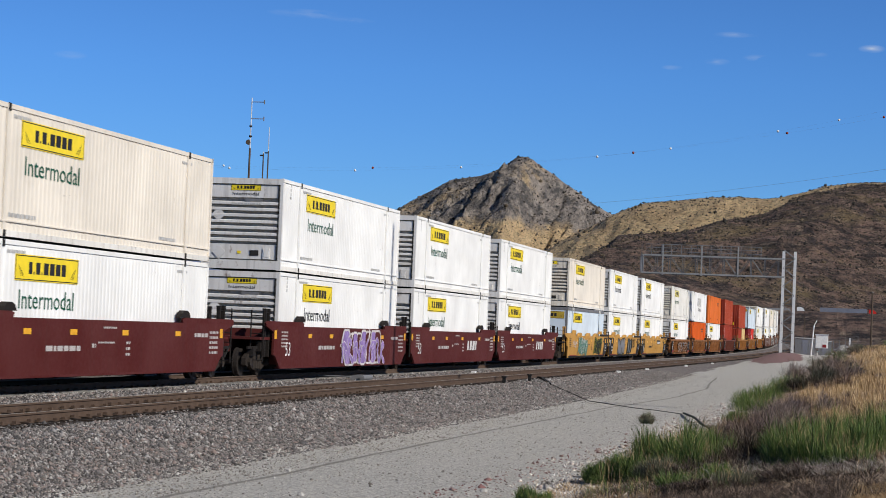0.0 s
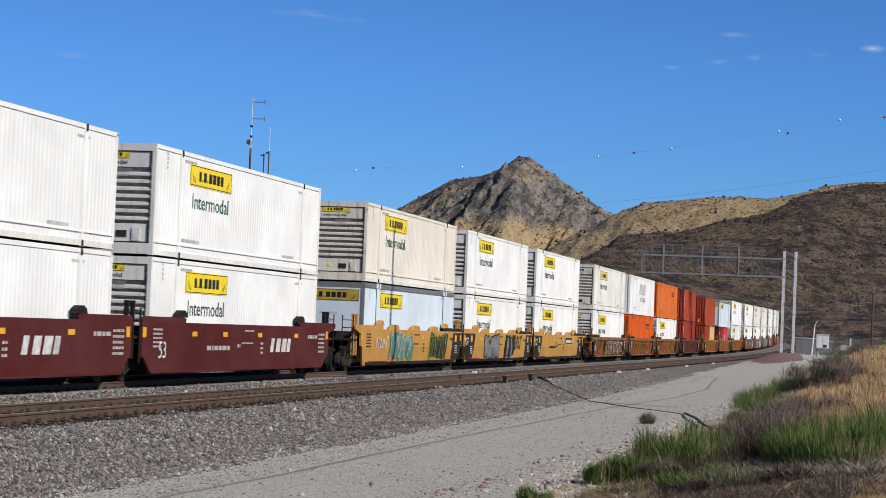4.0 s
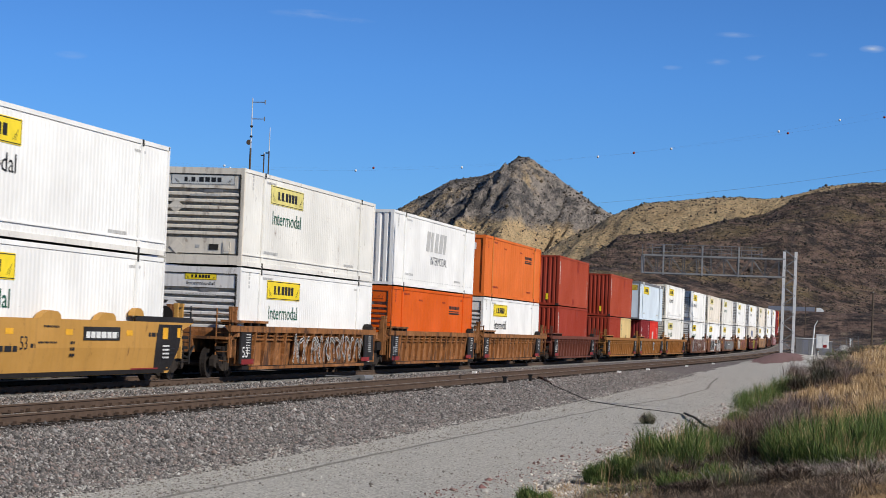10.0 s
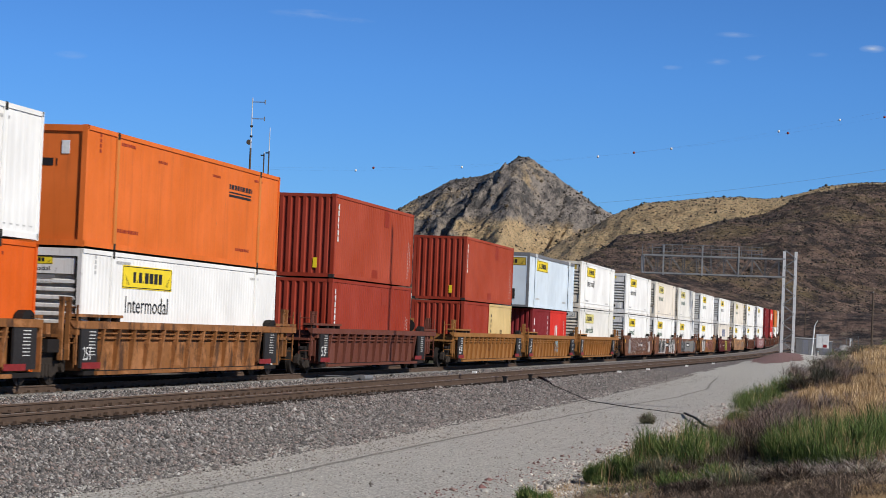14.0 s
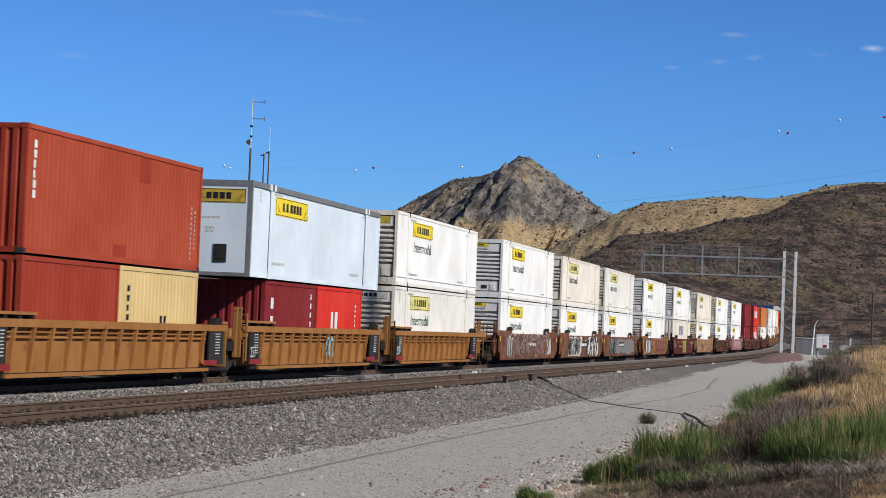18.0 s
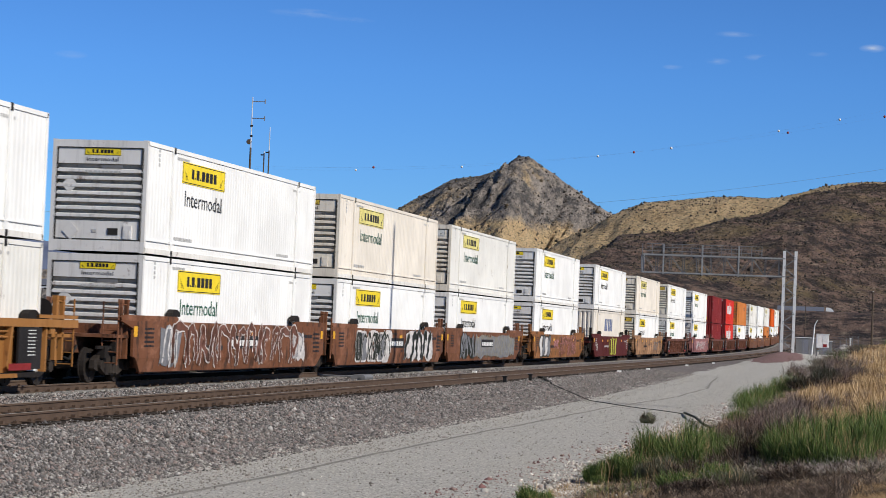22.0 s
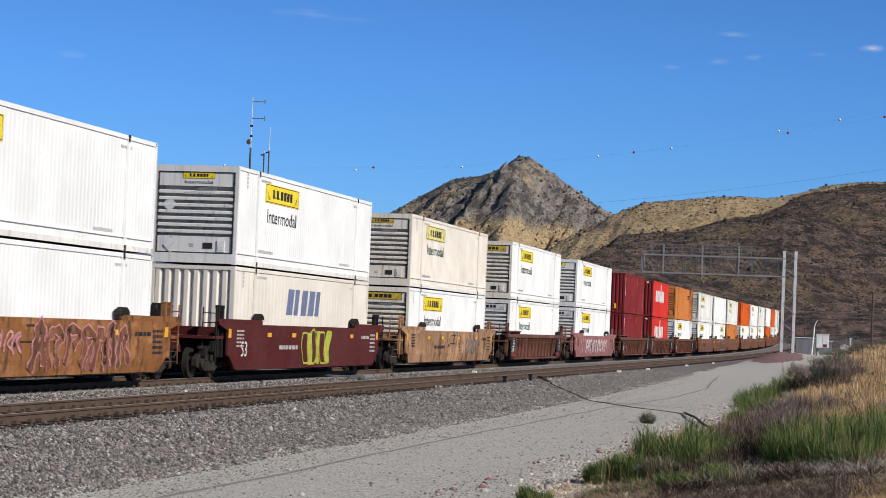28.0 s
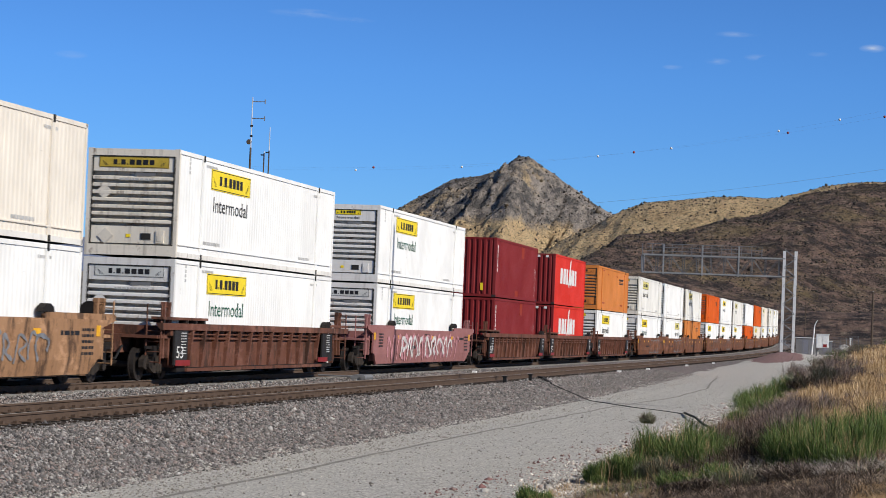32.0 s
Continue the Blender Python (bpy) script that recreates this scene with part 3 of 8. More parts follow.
HILL = hillside()
# the blue of distance haze is put into the base colour of this rock
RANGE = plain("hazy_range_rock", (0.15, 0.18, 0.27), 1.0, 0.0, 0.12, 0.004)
cx, cy = GX[g_faces].mean(1), GY[g_faces].mean(1)
cyy = cy - bend(np.minimum(cx, 560.0)) + 0.5 * rough(cx, cy, 1.2, 71, 3)
zone = np.full(cx.shape, 2)
zone[(cyy > 3.6 + 0.012 * cx) & (cyy < 11.0)] = 1
zone[(cyy >= 11.0) & (cyy < 31)] = 0
zone[(np.abs(cx - 180) < 40) & (np.exp(-((cx - 180) / 16) ** 2 - ((cy - 8.9) / 1.6) ** 2) > 0.22 + 0.12 * rough(cx, cy, 2.5, 73, 3))] = 3
zone[(cx > 430)] = 4
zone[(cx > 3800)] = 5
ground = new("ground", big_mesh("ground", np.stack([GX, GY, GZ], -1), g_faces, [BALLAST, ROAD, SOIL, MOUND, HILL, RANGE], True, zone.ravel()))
tagged(ground, "dry ground: grey gravel road, ballast, scorched and grassy hills", "ground", kind="structure")
burn_at = ground_height(GX, GY, True) * (1 - step(GX, 1500, 1700)) + 0.28 * step(GX, 1600, 1800) + 0.14 * rough(GX, GY, 35, 85, 3) * step(GX, 1600, 1800)
burn_at = np.where(GX < 755, 0.85, burn_at)
spine = np.interp(GZ, (60, 95, 115, 129, 150, 170, 194), (510, 490, 474, 456, 432, 416, 403))
rock_at = np.where((GX > 1700) & (GX < 3600), np.clip(1.05 - 0.42 * np.abs(GY - spine) / np.interp(GZ, (60, 130, 195), (50, 34, 13)), 0.68, 1.05) + 0.42 * rough(GX, GY, 40, 83, 4) - 0.45 * step(128 - GZ, 0, 28) * step(448 - GY, 0, 40), 0.0)
for key, values in (("burn", burn_at), ("rock", rock_at)):
    att = ground.data.attributes.new(key, "FLOAT", "POINT")
    att.data.foreach_set("value", values.astype(np.float32).ravel())


# ---- tracks ----
def rail_shape(side, s0, s1, stride, head):
    prof = [(-0.075, -0.172), (0.075, -0.172), (0.075, -0.158), (0.012, -0.135), (0.012, -0.045), (0.036, -0.035), (0.036, -0.006), (0.03, -0.002), (-0.03, -0.002), (-0.036, -0.006), (-0.036, -0.035), (-0.012, -0.045), (-0.012, -0.135), (-0.075, -0.158)]
    if head:
        prof = [(-0.028, -0.004), (0.028, -0.004), (0.028, 0.0), (-0.028, 0.0)]
    s, n = Shape(), len(prof)
    ss = np.arange(s0, s1 + stride, stride)
    for k, q in enumerate(ss):
        m = along(q, side)
        s.v += [tuple(m @ Vector((0, a, b))) for a, b in prof]
        if k:
            o = (k - 1) * n
            s.f += [(o + i, o + (i + 1) % n, o + n + (i + 1) % n, o + n + i) for i in range(n)]
    return s


def track(offset, tie_material, label, tie_label, spacing):
    ob = thing("railway_track", label, "track")
    for side in (offset - 0.755, offset + 0.755):
        r = part("rail", rail_shape(side, 5.0, 520.0, 5.0, False), RAIL_RUST, ob)
        part("railhead", rail_shape(side, 5.0, 520.0, 5.0, True), RAIL_TOP, r, "worn bright running surface")
    tie = lambda: Shape().prism_x([(-1.3, -0.33), (1.3, -0.33), (1.3, -0.178), (1.285, -0.168), (-1.285, -0.168), (-1.3, -0.178)], -0.115, 0.115)
    plate = lambda: Shape().box(-0.1, 0.1, -0.17, 0.17, -0.156, -0.148).box(-0.1, -0.03, 0.07, 0.14, -0.148, -0.105).box(0.03, 0.1, -0.14, -0.07, -0.148, -0.105).tube((-0.06, 0.12, -0.15), (-0.06, 0.12, -0.10), 0.018, sides=6).tube((0.06, -0.12, -0.15), (0.06, -0.12, -0.10), 0.018, sides=6)
    rnd = random.Random(int(offset * 10) + 5)
    rest, count, q = Shape(), 0, 22.0
    proto = tie()
    while q < 420:
        m = along(q + rnd.uniform(-0.04, 0.04), offset + rnd.uniform(-0.05, 0.05), rnd.uniform(-0.012, 0.012)) @ pose(0, 0, 0, 0, 0, rnd.uniform(-1, 1))
        if count < 150:
            t = part("tie", tie, tie_material, ob, at=m, key=tie_label)
            if count < 70:
                for side in (-0.755, 0.755):
                    part("tie_plate", plate, RAIL_RUST, t, at=(0, side, 0), key="plate")
        else:
            rest.add([m @ Vector(p) for p in proto.v], proto.f)
        q, count = q + spacing, count + 1
    tagged(part("ties", rest, tie_material, ob), kind="stuff")
    return ob


track(NEAR_Y - TRAIN_Y, TIE_WOOD, "railway track with rusty rails on dark wooden ties in grey ballast", "wood_tie", 0.53)
track(0.0, TIE_CONCRETE, "railway track on pale concrete ties under the train", "concrete_tie", 0.61)


# ---- loose stones ----
def island_stone(name, shades, rough_value=0.95):
    m, n, l, b = shader(name, rough_value)
    gm, cr = n.new("ShaderNodeNewGeometry"), n.new("ShaderNodeValToRGB")
    for i, (at, c) in enumerate(shades):
        e = cr.color_ramp.elements[i] if i < 2 else cr.color_ramp.elements.new(at)
        e.position, e.color = at, (*c, 1)
    l.new(gm.outputs["Random Per Island"], cr.inputs["Fac"])
    f = noise_node(n, l, gm.outputs["Position"], 30.0, detail=3.0)
    l.new(blend(n, l, times(n, l, ramp(n, l, f, 0.3, 0.8), 0.35), cr.outputs["Color"], (0.10, 0.09, 0.085)), b.inputs["Base Color"])
    return m


def scatter_stones(name, label, count, xs, ys, size, material, seed, lift=0.25, place=None):
    rng = np.random.default_rng(seed)
    u = rng.random(count)
    x = xs[0] * (xs[1] / xs[0]) ** u
    y = rng.uniform(ys[0], ys[1], count) + bend(x)
    if place is not None:
        keep = place(x, y, rng)
        x, y = x[keep], y[keep]
    k = len(x)
    r = size * rng.lognormal(0, 0.35, k)
    base = np.array([(1, 0, 0), (-1, 0, 0), (0, 1, 0), (0, -1, 0), (0, 0, 1), (0, 0, -1)], float)
    v = base[None] * (0.65 + 0.6 * rng.random((k, 6, 1))) + 0.25 * rng.normal(size=(k, 6, 3))
    a = rng.uniform(0, 6.28, k)
    c, s = np.cos(a), np.sin(a)
    v = np.stack([v[..., 0] * c[:, None] - v[..., 1] * s[:, None], v[..., 0] * s[:, None] + v[..., 1] * c[:, None], v[..., 2] * 0.75], -1) * r[:, None, None]
    v = v + np.stack([x, y, ground_height(x, y) + r * lift], -1)[:, None, :]
    tri = np.array([(0, 2, 4), (2, 1, 4), (1, 3, 4), (3, 0, 4), (2, 0, 5), (1, 2, 5), (3, 1, 5), (0, 3, 5)])
    f = (tri[None] + (np.arange(k) * 6)[:, None, None]).reshape(-1, 3)
    return tagged(new(name, big_mesh(name, v.reshape(-1, 3), f, [material])), label, "stones", kind="stuff")


STONE_MIX = island_stone("mixed_ballast_stones", ((0.0, (0.05, 0.046, 0.043)), (1.0, (0.58, 0.55, 0.51)), (0.3, (0.11, 0.102, 0.098)), (0.6, (0.25, 0.228, 0.212)), (0.78, (0.29, 0.21, 0.18)), (0.84, (0.32, 0.30, 0.28)), (0.96, (0.40, 0.375, 0.35))))
PALE_MIX = island_stone("pale_road_stones", ((0.0, (0.16, 0.14, 0.12)), (1.0, (0.62, 0.58, 0.52)), (0.5, (0.30, 0.27, 0.235))))
RED_MIX = island_stone("reddish_stones", ((0.0, (0.10, 0.05, 0.045)), (1.0, (0.40, 0.26, 0.22)), (0.5, (0.24, 0.11, 0.10))))
scatter_stones("ballast_stones", "grey and brown crushed stones heaped along the track shoulder", 115000, (25.0, 120.0), (10.5, 13.95), 0.0225, STONE_MIX, 11,
               place=lambda x, y, r: (y - bend(x) > 10.6 + 1.2 * r.random(len(x)) ** 2) & ((y - bend(x) < 13.55) | (r.random(len(x)) < 0.5)))
scatter_stones("ballast_stones", "grey crushed stones between the two tracks", 46000, (30.0, 110.0), (14.3, 19.3), 0.024, STONE_MIX, 12,
               place=lambda x, y, r: ((y - bend(x) > 15.75) | (y - bend(x) < 15.45)) & (r.random(len(x)) < np.where((y > 16.3), 1.0, 0.6)))
scatter_stones("road_stones", "scattered pale pebbles on the gravel road", 42000, (24.0, 120.0), (3.4, 11.2), 0.0135, PALE_MIX, 13, place=lambda x, y, r: r.random(len(x)) < 0.22 + 0.78 * (np.abs(y - 7.4) > 2.2))
scatter_stones("verge_stones", "reddish and pale stones along the road verge", 3000, (26.0, 75.0), (3.2, 6.6), 0.02, RED_MIX, 14,
               place=lambda x, y, r: np.abs(y - (6.4 - 0.045 * (x - 30))) < 0.5 * np.abs(r.normal(size=len(x))))
scatter_stones("verge_rubble", "pale broken rubble and litter on the road verge", 2600, (29.0, 64.0), (3.3, 5.4), 0.03, PALE_MIX, 15, place=lambda x, y, r: rough(x, y, 2.0, 19, 2) + 0.1 * r.normal(size=len(x)) > 0.12)
for bx, by, br in ((33.6, 9.55, 0.05), (29.0, 8.05, 0.055), (58.2, 4.5, 0.12), (57.0, 4.1, 0.09), (82.1, 12.9, 0.09), (83.2, 12.7, 0.07), (31.6, 5.9, 0.07), (59.3, 4.9, 0.1)):
    s = Shape().ball((0, 0, 0), br, 5, 7, 0.7)
    rnd = random.Random(int(bx * 100))
    s.v = [(a * rnd.uniform(0.75, 1.2), b * rnd.uniform(0.75, 1.2), c * rnd.uniform(0.75, 1.2)) for a, b, c in s.v]
    tagged(part("stone", s, CONCRETE, None, at=(bx, by, float(ground_height(bx, by)) + br * 0.3)), "pale loose stone on the gravel", "stone", "loose stones")


# ---- containers ----
BOX_W, BOX_H = 2.59, 2.89
W2 = BOX_W / 2


def corrugated(x0, x1, z0, z1, pitch, depth, y, sign):
    """A vertical corrugated wall in the xz plane; its ridges stand out towards sign * y."""
    s = Shape()
    n = max(1, round((x1 - x0) / pitch))
    p = (x1 - x0) / n
    prof = []
    for i in range(n):
        a = x0 + i * p
        prof += [(a, 0.0), (a + 0.30 * p, 0.0), (a + 0.45 * p, depth), (a + 0.85 * p, depth)]
    prof.append((x1, 0.0))
    for x, d in prof:
        s.v += [(x, y + sign * d, z0), (x, y + sign * d, z1)]
    for i in range(len(prof) - 1):
        q = (2 * i, 2 * i + 2, 2 * i + 3, 2 * i + 1)
        s.f.append(q if sign < 0 else q[::-1])
    return s


def end_corrugated(y0, y1, z0, z1, pitch, depth, x):
    s = corrugated(y0, y1, z0, z1, pitch, depth, 0.0, -1)
    s.v = [(x + b, a, c) for a, b, c in s.v]
    s.f = [q[::-1] for q in s.f]
    return s


def box_shell(ob, length, body, end, pitch, depth, flat=False, h=BOX_H, far_end=True, deck=None, half=W2, low_rail=None):
    """Walls, roof, rails, posts and corner castings that every box has."""
    a = length / 2
    k = (length, pitch, flat, h, half)
    for sign, nm in ((-1, "side_wall"), (1, "side_wall")):
        part(nm, lambda: corrugated(-a + 0.1, a - 0.1, 0.14, h - 0.08, pitch, depth, sign * (half - 0.035), sign), body, ob, key=("wall", sign, depth) + k)
    part("roof", lambda: Shape().box(-a + 0.02, a - 0.02, -half + 0.05, half - 0.05, h - 0.06, h - 0.012), body, ob, key=("roof",) + k)
    part("underframe", lambda: Shape().box(-a + 0.05, a - 0.05, -half + 0.06, half - 0.06, 0.02, 0.13), DARK_GAP, ob, key=("floor",) + k)
    for sign in (-1, 1):
        part("top_rail", lambda: Shape().box(-a + 0.02, a - 0.02, sign * half - 0.05 * (sign > 0), sign * half + 0.05 * (sign < 0), h - 0.11, h - 0.004), deck or body, ob, key=("top", sign) + k)
        part("bottom_rail", lambda: Shape().box(-a + 0.02, a - 0.02, sign * half - 0.05 * (sign > 0), sign * half + 0.05 * (sign < 0), 0.015, 0.15), low_rail or body, ob, key=("bot", sign) + k)
        for e in (-1, 1):
            part("corner_post", lambda: Shape().box(e * a - 0.11 * (e > 0), e * a + 0.11 * (e < 0), sign * half - 0.13 * (sign > 0), sign * half + 0.13 * (sign < 0), 0.0, h), end if e < 0 else body, ob, key=("post", sign, e) + k)
    part("rear_wall", lambda: Shape().box(a - 0.06, a - 0.02, -half + 0.13, half - 0.13, 0.02, h - 0.01), body, ob, key=("rear",) + k)


def posts_53(ob, body, slot_colour=None):
    """The forty-foot posts of a long domestic box, with their dark lifting slots."""
    for x in (-6.0, 6.0):
        for sign in (-1, 1):
            part("lift_post", lambda: Shape().add([(a, b, c) for c in (0.0, BOX_H) for a, b in ((-0.09, 0.02), (-0.09, -0.018), (-0.07, -0.018), (-0.065, -0.01), (0.065, -0.01), (0.07, -0.018), (0.09, -0.018), (0.09, 0.02))], [(i, i + 1, i + 9, i + 8) for i in range(7)] + [(8, 9, 10, 11, 12, 13, 14, 15)]), body, ob, at=(x, sign * (W2 - 0.002) - 0.008 * sign, 0), key="lift_post")
        part("lift_slot", lambda: Shape().box(-0.06, 0.06, -0.012, 0.03, 0.0, 0.17), DARK_GAP, ob, "dark lifting slot", at=(x, -W2 - 0.006, BOX_H - 0.165), key="slot")
        part("lift_slot", lambda: Shape().box(-0.06, 0.06, -0.012, 0.03, 0.0, 0.15), DARK_GAP, ob, "dark lifting slot", at=(x, -W2 - 0.006, 0.005), key="slot_low")


def sign_panel(ob, x, y, z, w, h, ground_colour, ink, turn=None, seed=3):
    """A bordered vinyl sign with plain blocks in place of the maker's letters."""
    m = Matrix.Translation((x, y, z)) @ (turn or Matrix())
    p = part("sign_panel", lambda: Shape().box(0, w, -0.006, 0.0, 0, h), ground_colour, ob, "bordered sign", at=m, key=("sign", w, h))
    t = h * 0.035
    part("sign_border", lambda: Shape().box(t, w - t, -0.009, -0.006, t, 2 * t).box(t, w - t, -0.009, -0.006, h - 2 * t, h - t).box(t, 2 * t, -0.009, -0.006, t, h - t).box(w - 2 * t, w - t, -0.009, -0.006, t, h - t), ink, p, key=("border", w, h))

    def blocks():
        s, q = Shape(), w * 0.205
        for rel in (0.70, 0.22, 0.85, 0.22, 1.0, 1.0, 1.0, 0.9):
            bw, tall = w * 0.074 * rel, (0.46 if rel > 0.5 else 0.10)
            s.box(q, q + bw, -0.010, -0.006, h * 0.27, h * (0.27 + tall))
            q += bw + w * 0.021
        for sx, sgn in ((w * 0.03, 1), (w * 0.97, -1)):
            for j in range(3):
                k = w * 0.022 * j
                s.prism_y([(sx + sgn * (k + w * 0.02), h * (0.60 - 0.10 * j)), (sx + sgn * (k + w * 0.055), h * 0.16), (sx + sgn * (k + w * 0.060), h * 0.16), (sx + sgn * (k + w * 0.025), h * (0.60 - 0.10 * j))][::sgn], -0.009, -0.0062)
        return s
    tagged(part("sign_wordmark", blocks, ink, p, key=("blocks", w, h)), "dark blocks of a wordmark on the sign", kind="stuff")
    return p


END_TURN = pose(0, 0, 0, 0, 0, -90)      # a panel drawn in xz, turned to face -x


def louvred_end(ob, length, end, header="small", seed=1, sign_colour=None):
    """The nose of a domestic box: header panel, horizontal ribs, lower panel with hatches."""
    x = -length / 2
    part("end_wall", lambda: Shape().box(x + 0.145, x + 0.17, -W2 + 0.1, W2 - 0.1, 0.1, BOX_H - 0.02), NOSE_SHADE_GRIME, ob, "recessed nose wall, painted dark for shade, with grime streaks", key=("endwall", length))
    part("end_header", lambda: Shape().box(x, x + 0.08, -W2 + 0.13, W2 - 0.13, BOX_H - 0.20, BOX_H - 0.01).box(x + 0.02, x + 0.08, -W2 + 0.13, W2 - 0.13, BOX_H - 0.62, BOX_H - 0.20), end, ob, key=("endhead", length))
    part("end_sill", lambda: Shape().box(x, x + 0.09, -W2 + 0.13, W2 - 0.13, 0.02, 0.30).box(x + 0.03, x + 0.08, -W2 + 0.13, W2 - 0.13, 0.34, 0.80), end, ob, key=("endsill", length))
    part("end_gasket", lambda: Shape().box(x + 0.0, x + 0.06, -W2 + 0.1, -W2 + 0.16, 0.3, BOX_H - 0.2).box(x + 0.0, x + 0.06, W2 - 0.16, W2 - 0.1, 0.3, BOX_H - 0.2).box(x, x + 0.06, -W2 + 0.13, W2 - 0.13, BOX_H - 0.225, BOX_H - 0.195), DARK_GAP, ob, "dark rubber seal round the nose panel", key=("gasket", length))
    rib = lambda: Shape().prism_y([(0.15, -0.035), (0.15, 0.075), (0.015, 0.045), (0.0, 0.035), (0.0, -0.035), (0.015, -0.045), (0.03, -0.04)], -W2 + 0.13, W2 - 0.13)
    for i in range(7):
        part("end_rib", rib, end, ob, at=(x, 0, 0.93 + i * 0.193), key="end_rib")
    if header == "small":
        sign_panel(ob, x + 0.018, 0.42, BOX_H - 0.40, 0.98, 0.20, sign_colour or YELLOW_SIGN, INK, END_TURN)
        t = part("lettering", lambda: lettering("Intermodal", 0.86, 0.10), INK, ob, at=Matrix.Translation((x + 0.012, 0.36, BOX_H - 0.55)) @ END_TURN, key="im_small")
    else:
        sign_panel(ob, x + 0.018, 0.98, BOX_H - 0.52, 1.98, 0.30, sign_colour or FADED_SIGN, INK, END_TURN)
    hatch = lambda: Shape().box(0, 0.02, -0.14, 0.14, 0, 0.17)
    part("hatch_cover", hatch, DARK_GAP, ob, at=(x + 0.013, -0.42, 0.45), key="hatch_a")
    part("document_box", lambda: Shape().box(0, 0.05, -0.11, 0.11, 0, 0.33).box(-0.008, 0.0, -0.07, 0.07, 0.05, 0.2), end, ob, at=(x + 0.0, -0.82, 0.36), key="docbox")
    for y, z in ((0.72, 0.52), (0.80, 1.72)):
        part("placard_holder", lambda: Shape().box(0.0, 0.012, -0.16, 0.16, -0.16, 0.16), end, ob, at=Matrix.Translation((x + 0.005, y, z)) @ pose(0, 0, 0, 45), key="diamond")
    part("data_plate", lambda: Shape().box(0, 0.01, -0.06, 0.06, 0, 0.09), YELLOW_SIGN if seed % 2 else GREY_INK, ob, at=(x + 0.02, 0.08, 0.5), key="plate_y")
    part("number_stencil", lambda: bars(0, 0, 0.95, 0.085, 1, seed), GREY_INK, ob, at=Matrix.Translation((x - 0.004, 0.38, 2.03)) @ END_TURN, key=("nb", seed % 3))
    part("vent", lambda: Shape().box(0, 0.02, -0.28, 0.28, 0, 0.09), GALV_DULL, ob, at=(x - 0.006, -0.35, BOX_H - 0.74), key="vent")


def side_marks(ob, seed, y, length=16.154, ink=GREY_INK):
    """Small stencilled data, too small to read: plain bars."""
    a = length / 2
    for i, (x, z, w, h, r) in enumerate(((-a + 2.35, 2.60, 1.0, 0.11, 1), (a - 2.6, 2.55, 0.8, 0.10, 1), (-a + 2.3, 0.45, 1.5, 0.13, 1), (a - 4.2, 0.42, 1.3, 0.12, 1), (-a + 0.9, 2.3, 0.12, 0.5, 4))):
        part("data_stencil", lambda: bars(0, 0, w, h, r, i + 7), ink, ob, at=(x, y, z), key=("stencil", i))


def intermodal_box(body, end, header="small", ink=None, faded=False, seed=1, side_sign=True, sign_at=2.80, depth=0.009, nose_sign=None):
    """A ribbed 53-foot domestic container."""
    L = 16.154
    ob = thing("freight_container", "", "container")
    box_shell(ob, L, body, end, 0.235, depth, low_rail=RAIL_SCUFF)
    posts_53(ob, body)
    louvred_end(ob, L, end, header, seed, nose_sign or (GOLD_SIGN if faded and header == "small" else None))
    part("side_bead", lambda: Shape().box(-L / 2 + 0.1, L / 2 - 0.1, -0.012, 0.02, 0.0, 0.03), body, ob, at=(0, -W2, 0.335), key="bead")
    y = -W2 + 0.029 - depth
    if side_sign:
        sign_panel(ob, -L / 2 + sign_at, y, 2.02, 3.68, 0.58, FADED_SIGN if faded else YELLOW_SIGN, INK)
        part("lettering", lambda: lettering("Intermodal", 3.2, 0.42), ink or GREEN_INK, ob, "Intermodal lettering", at=(-L / 2 + sign_at + 0.28, y - 0.001, 1.40), key="im_side")
    side_marks(ob, seed, y)
    return ob


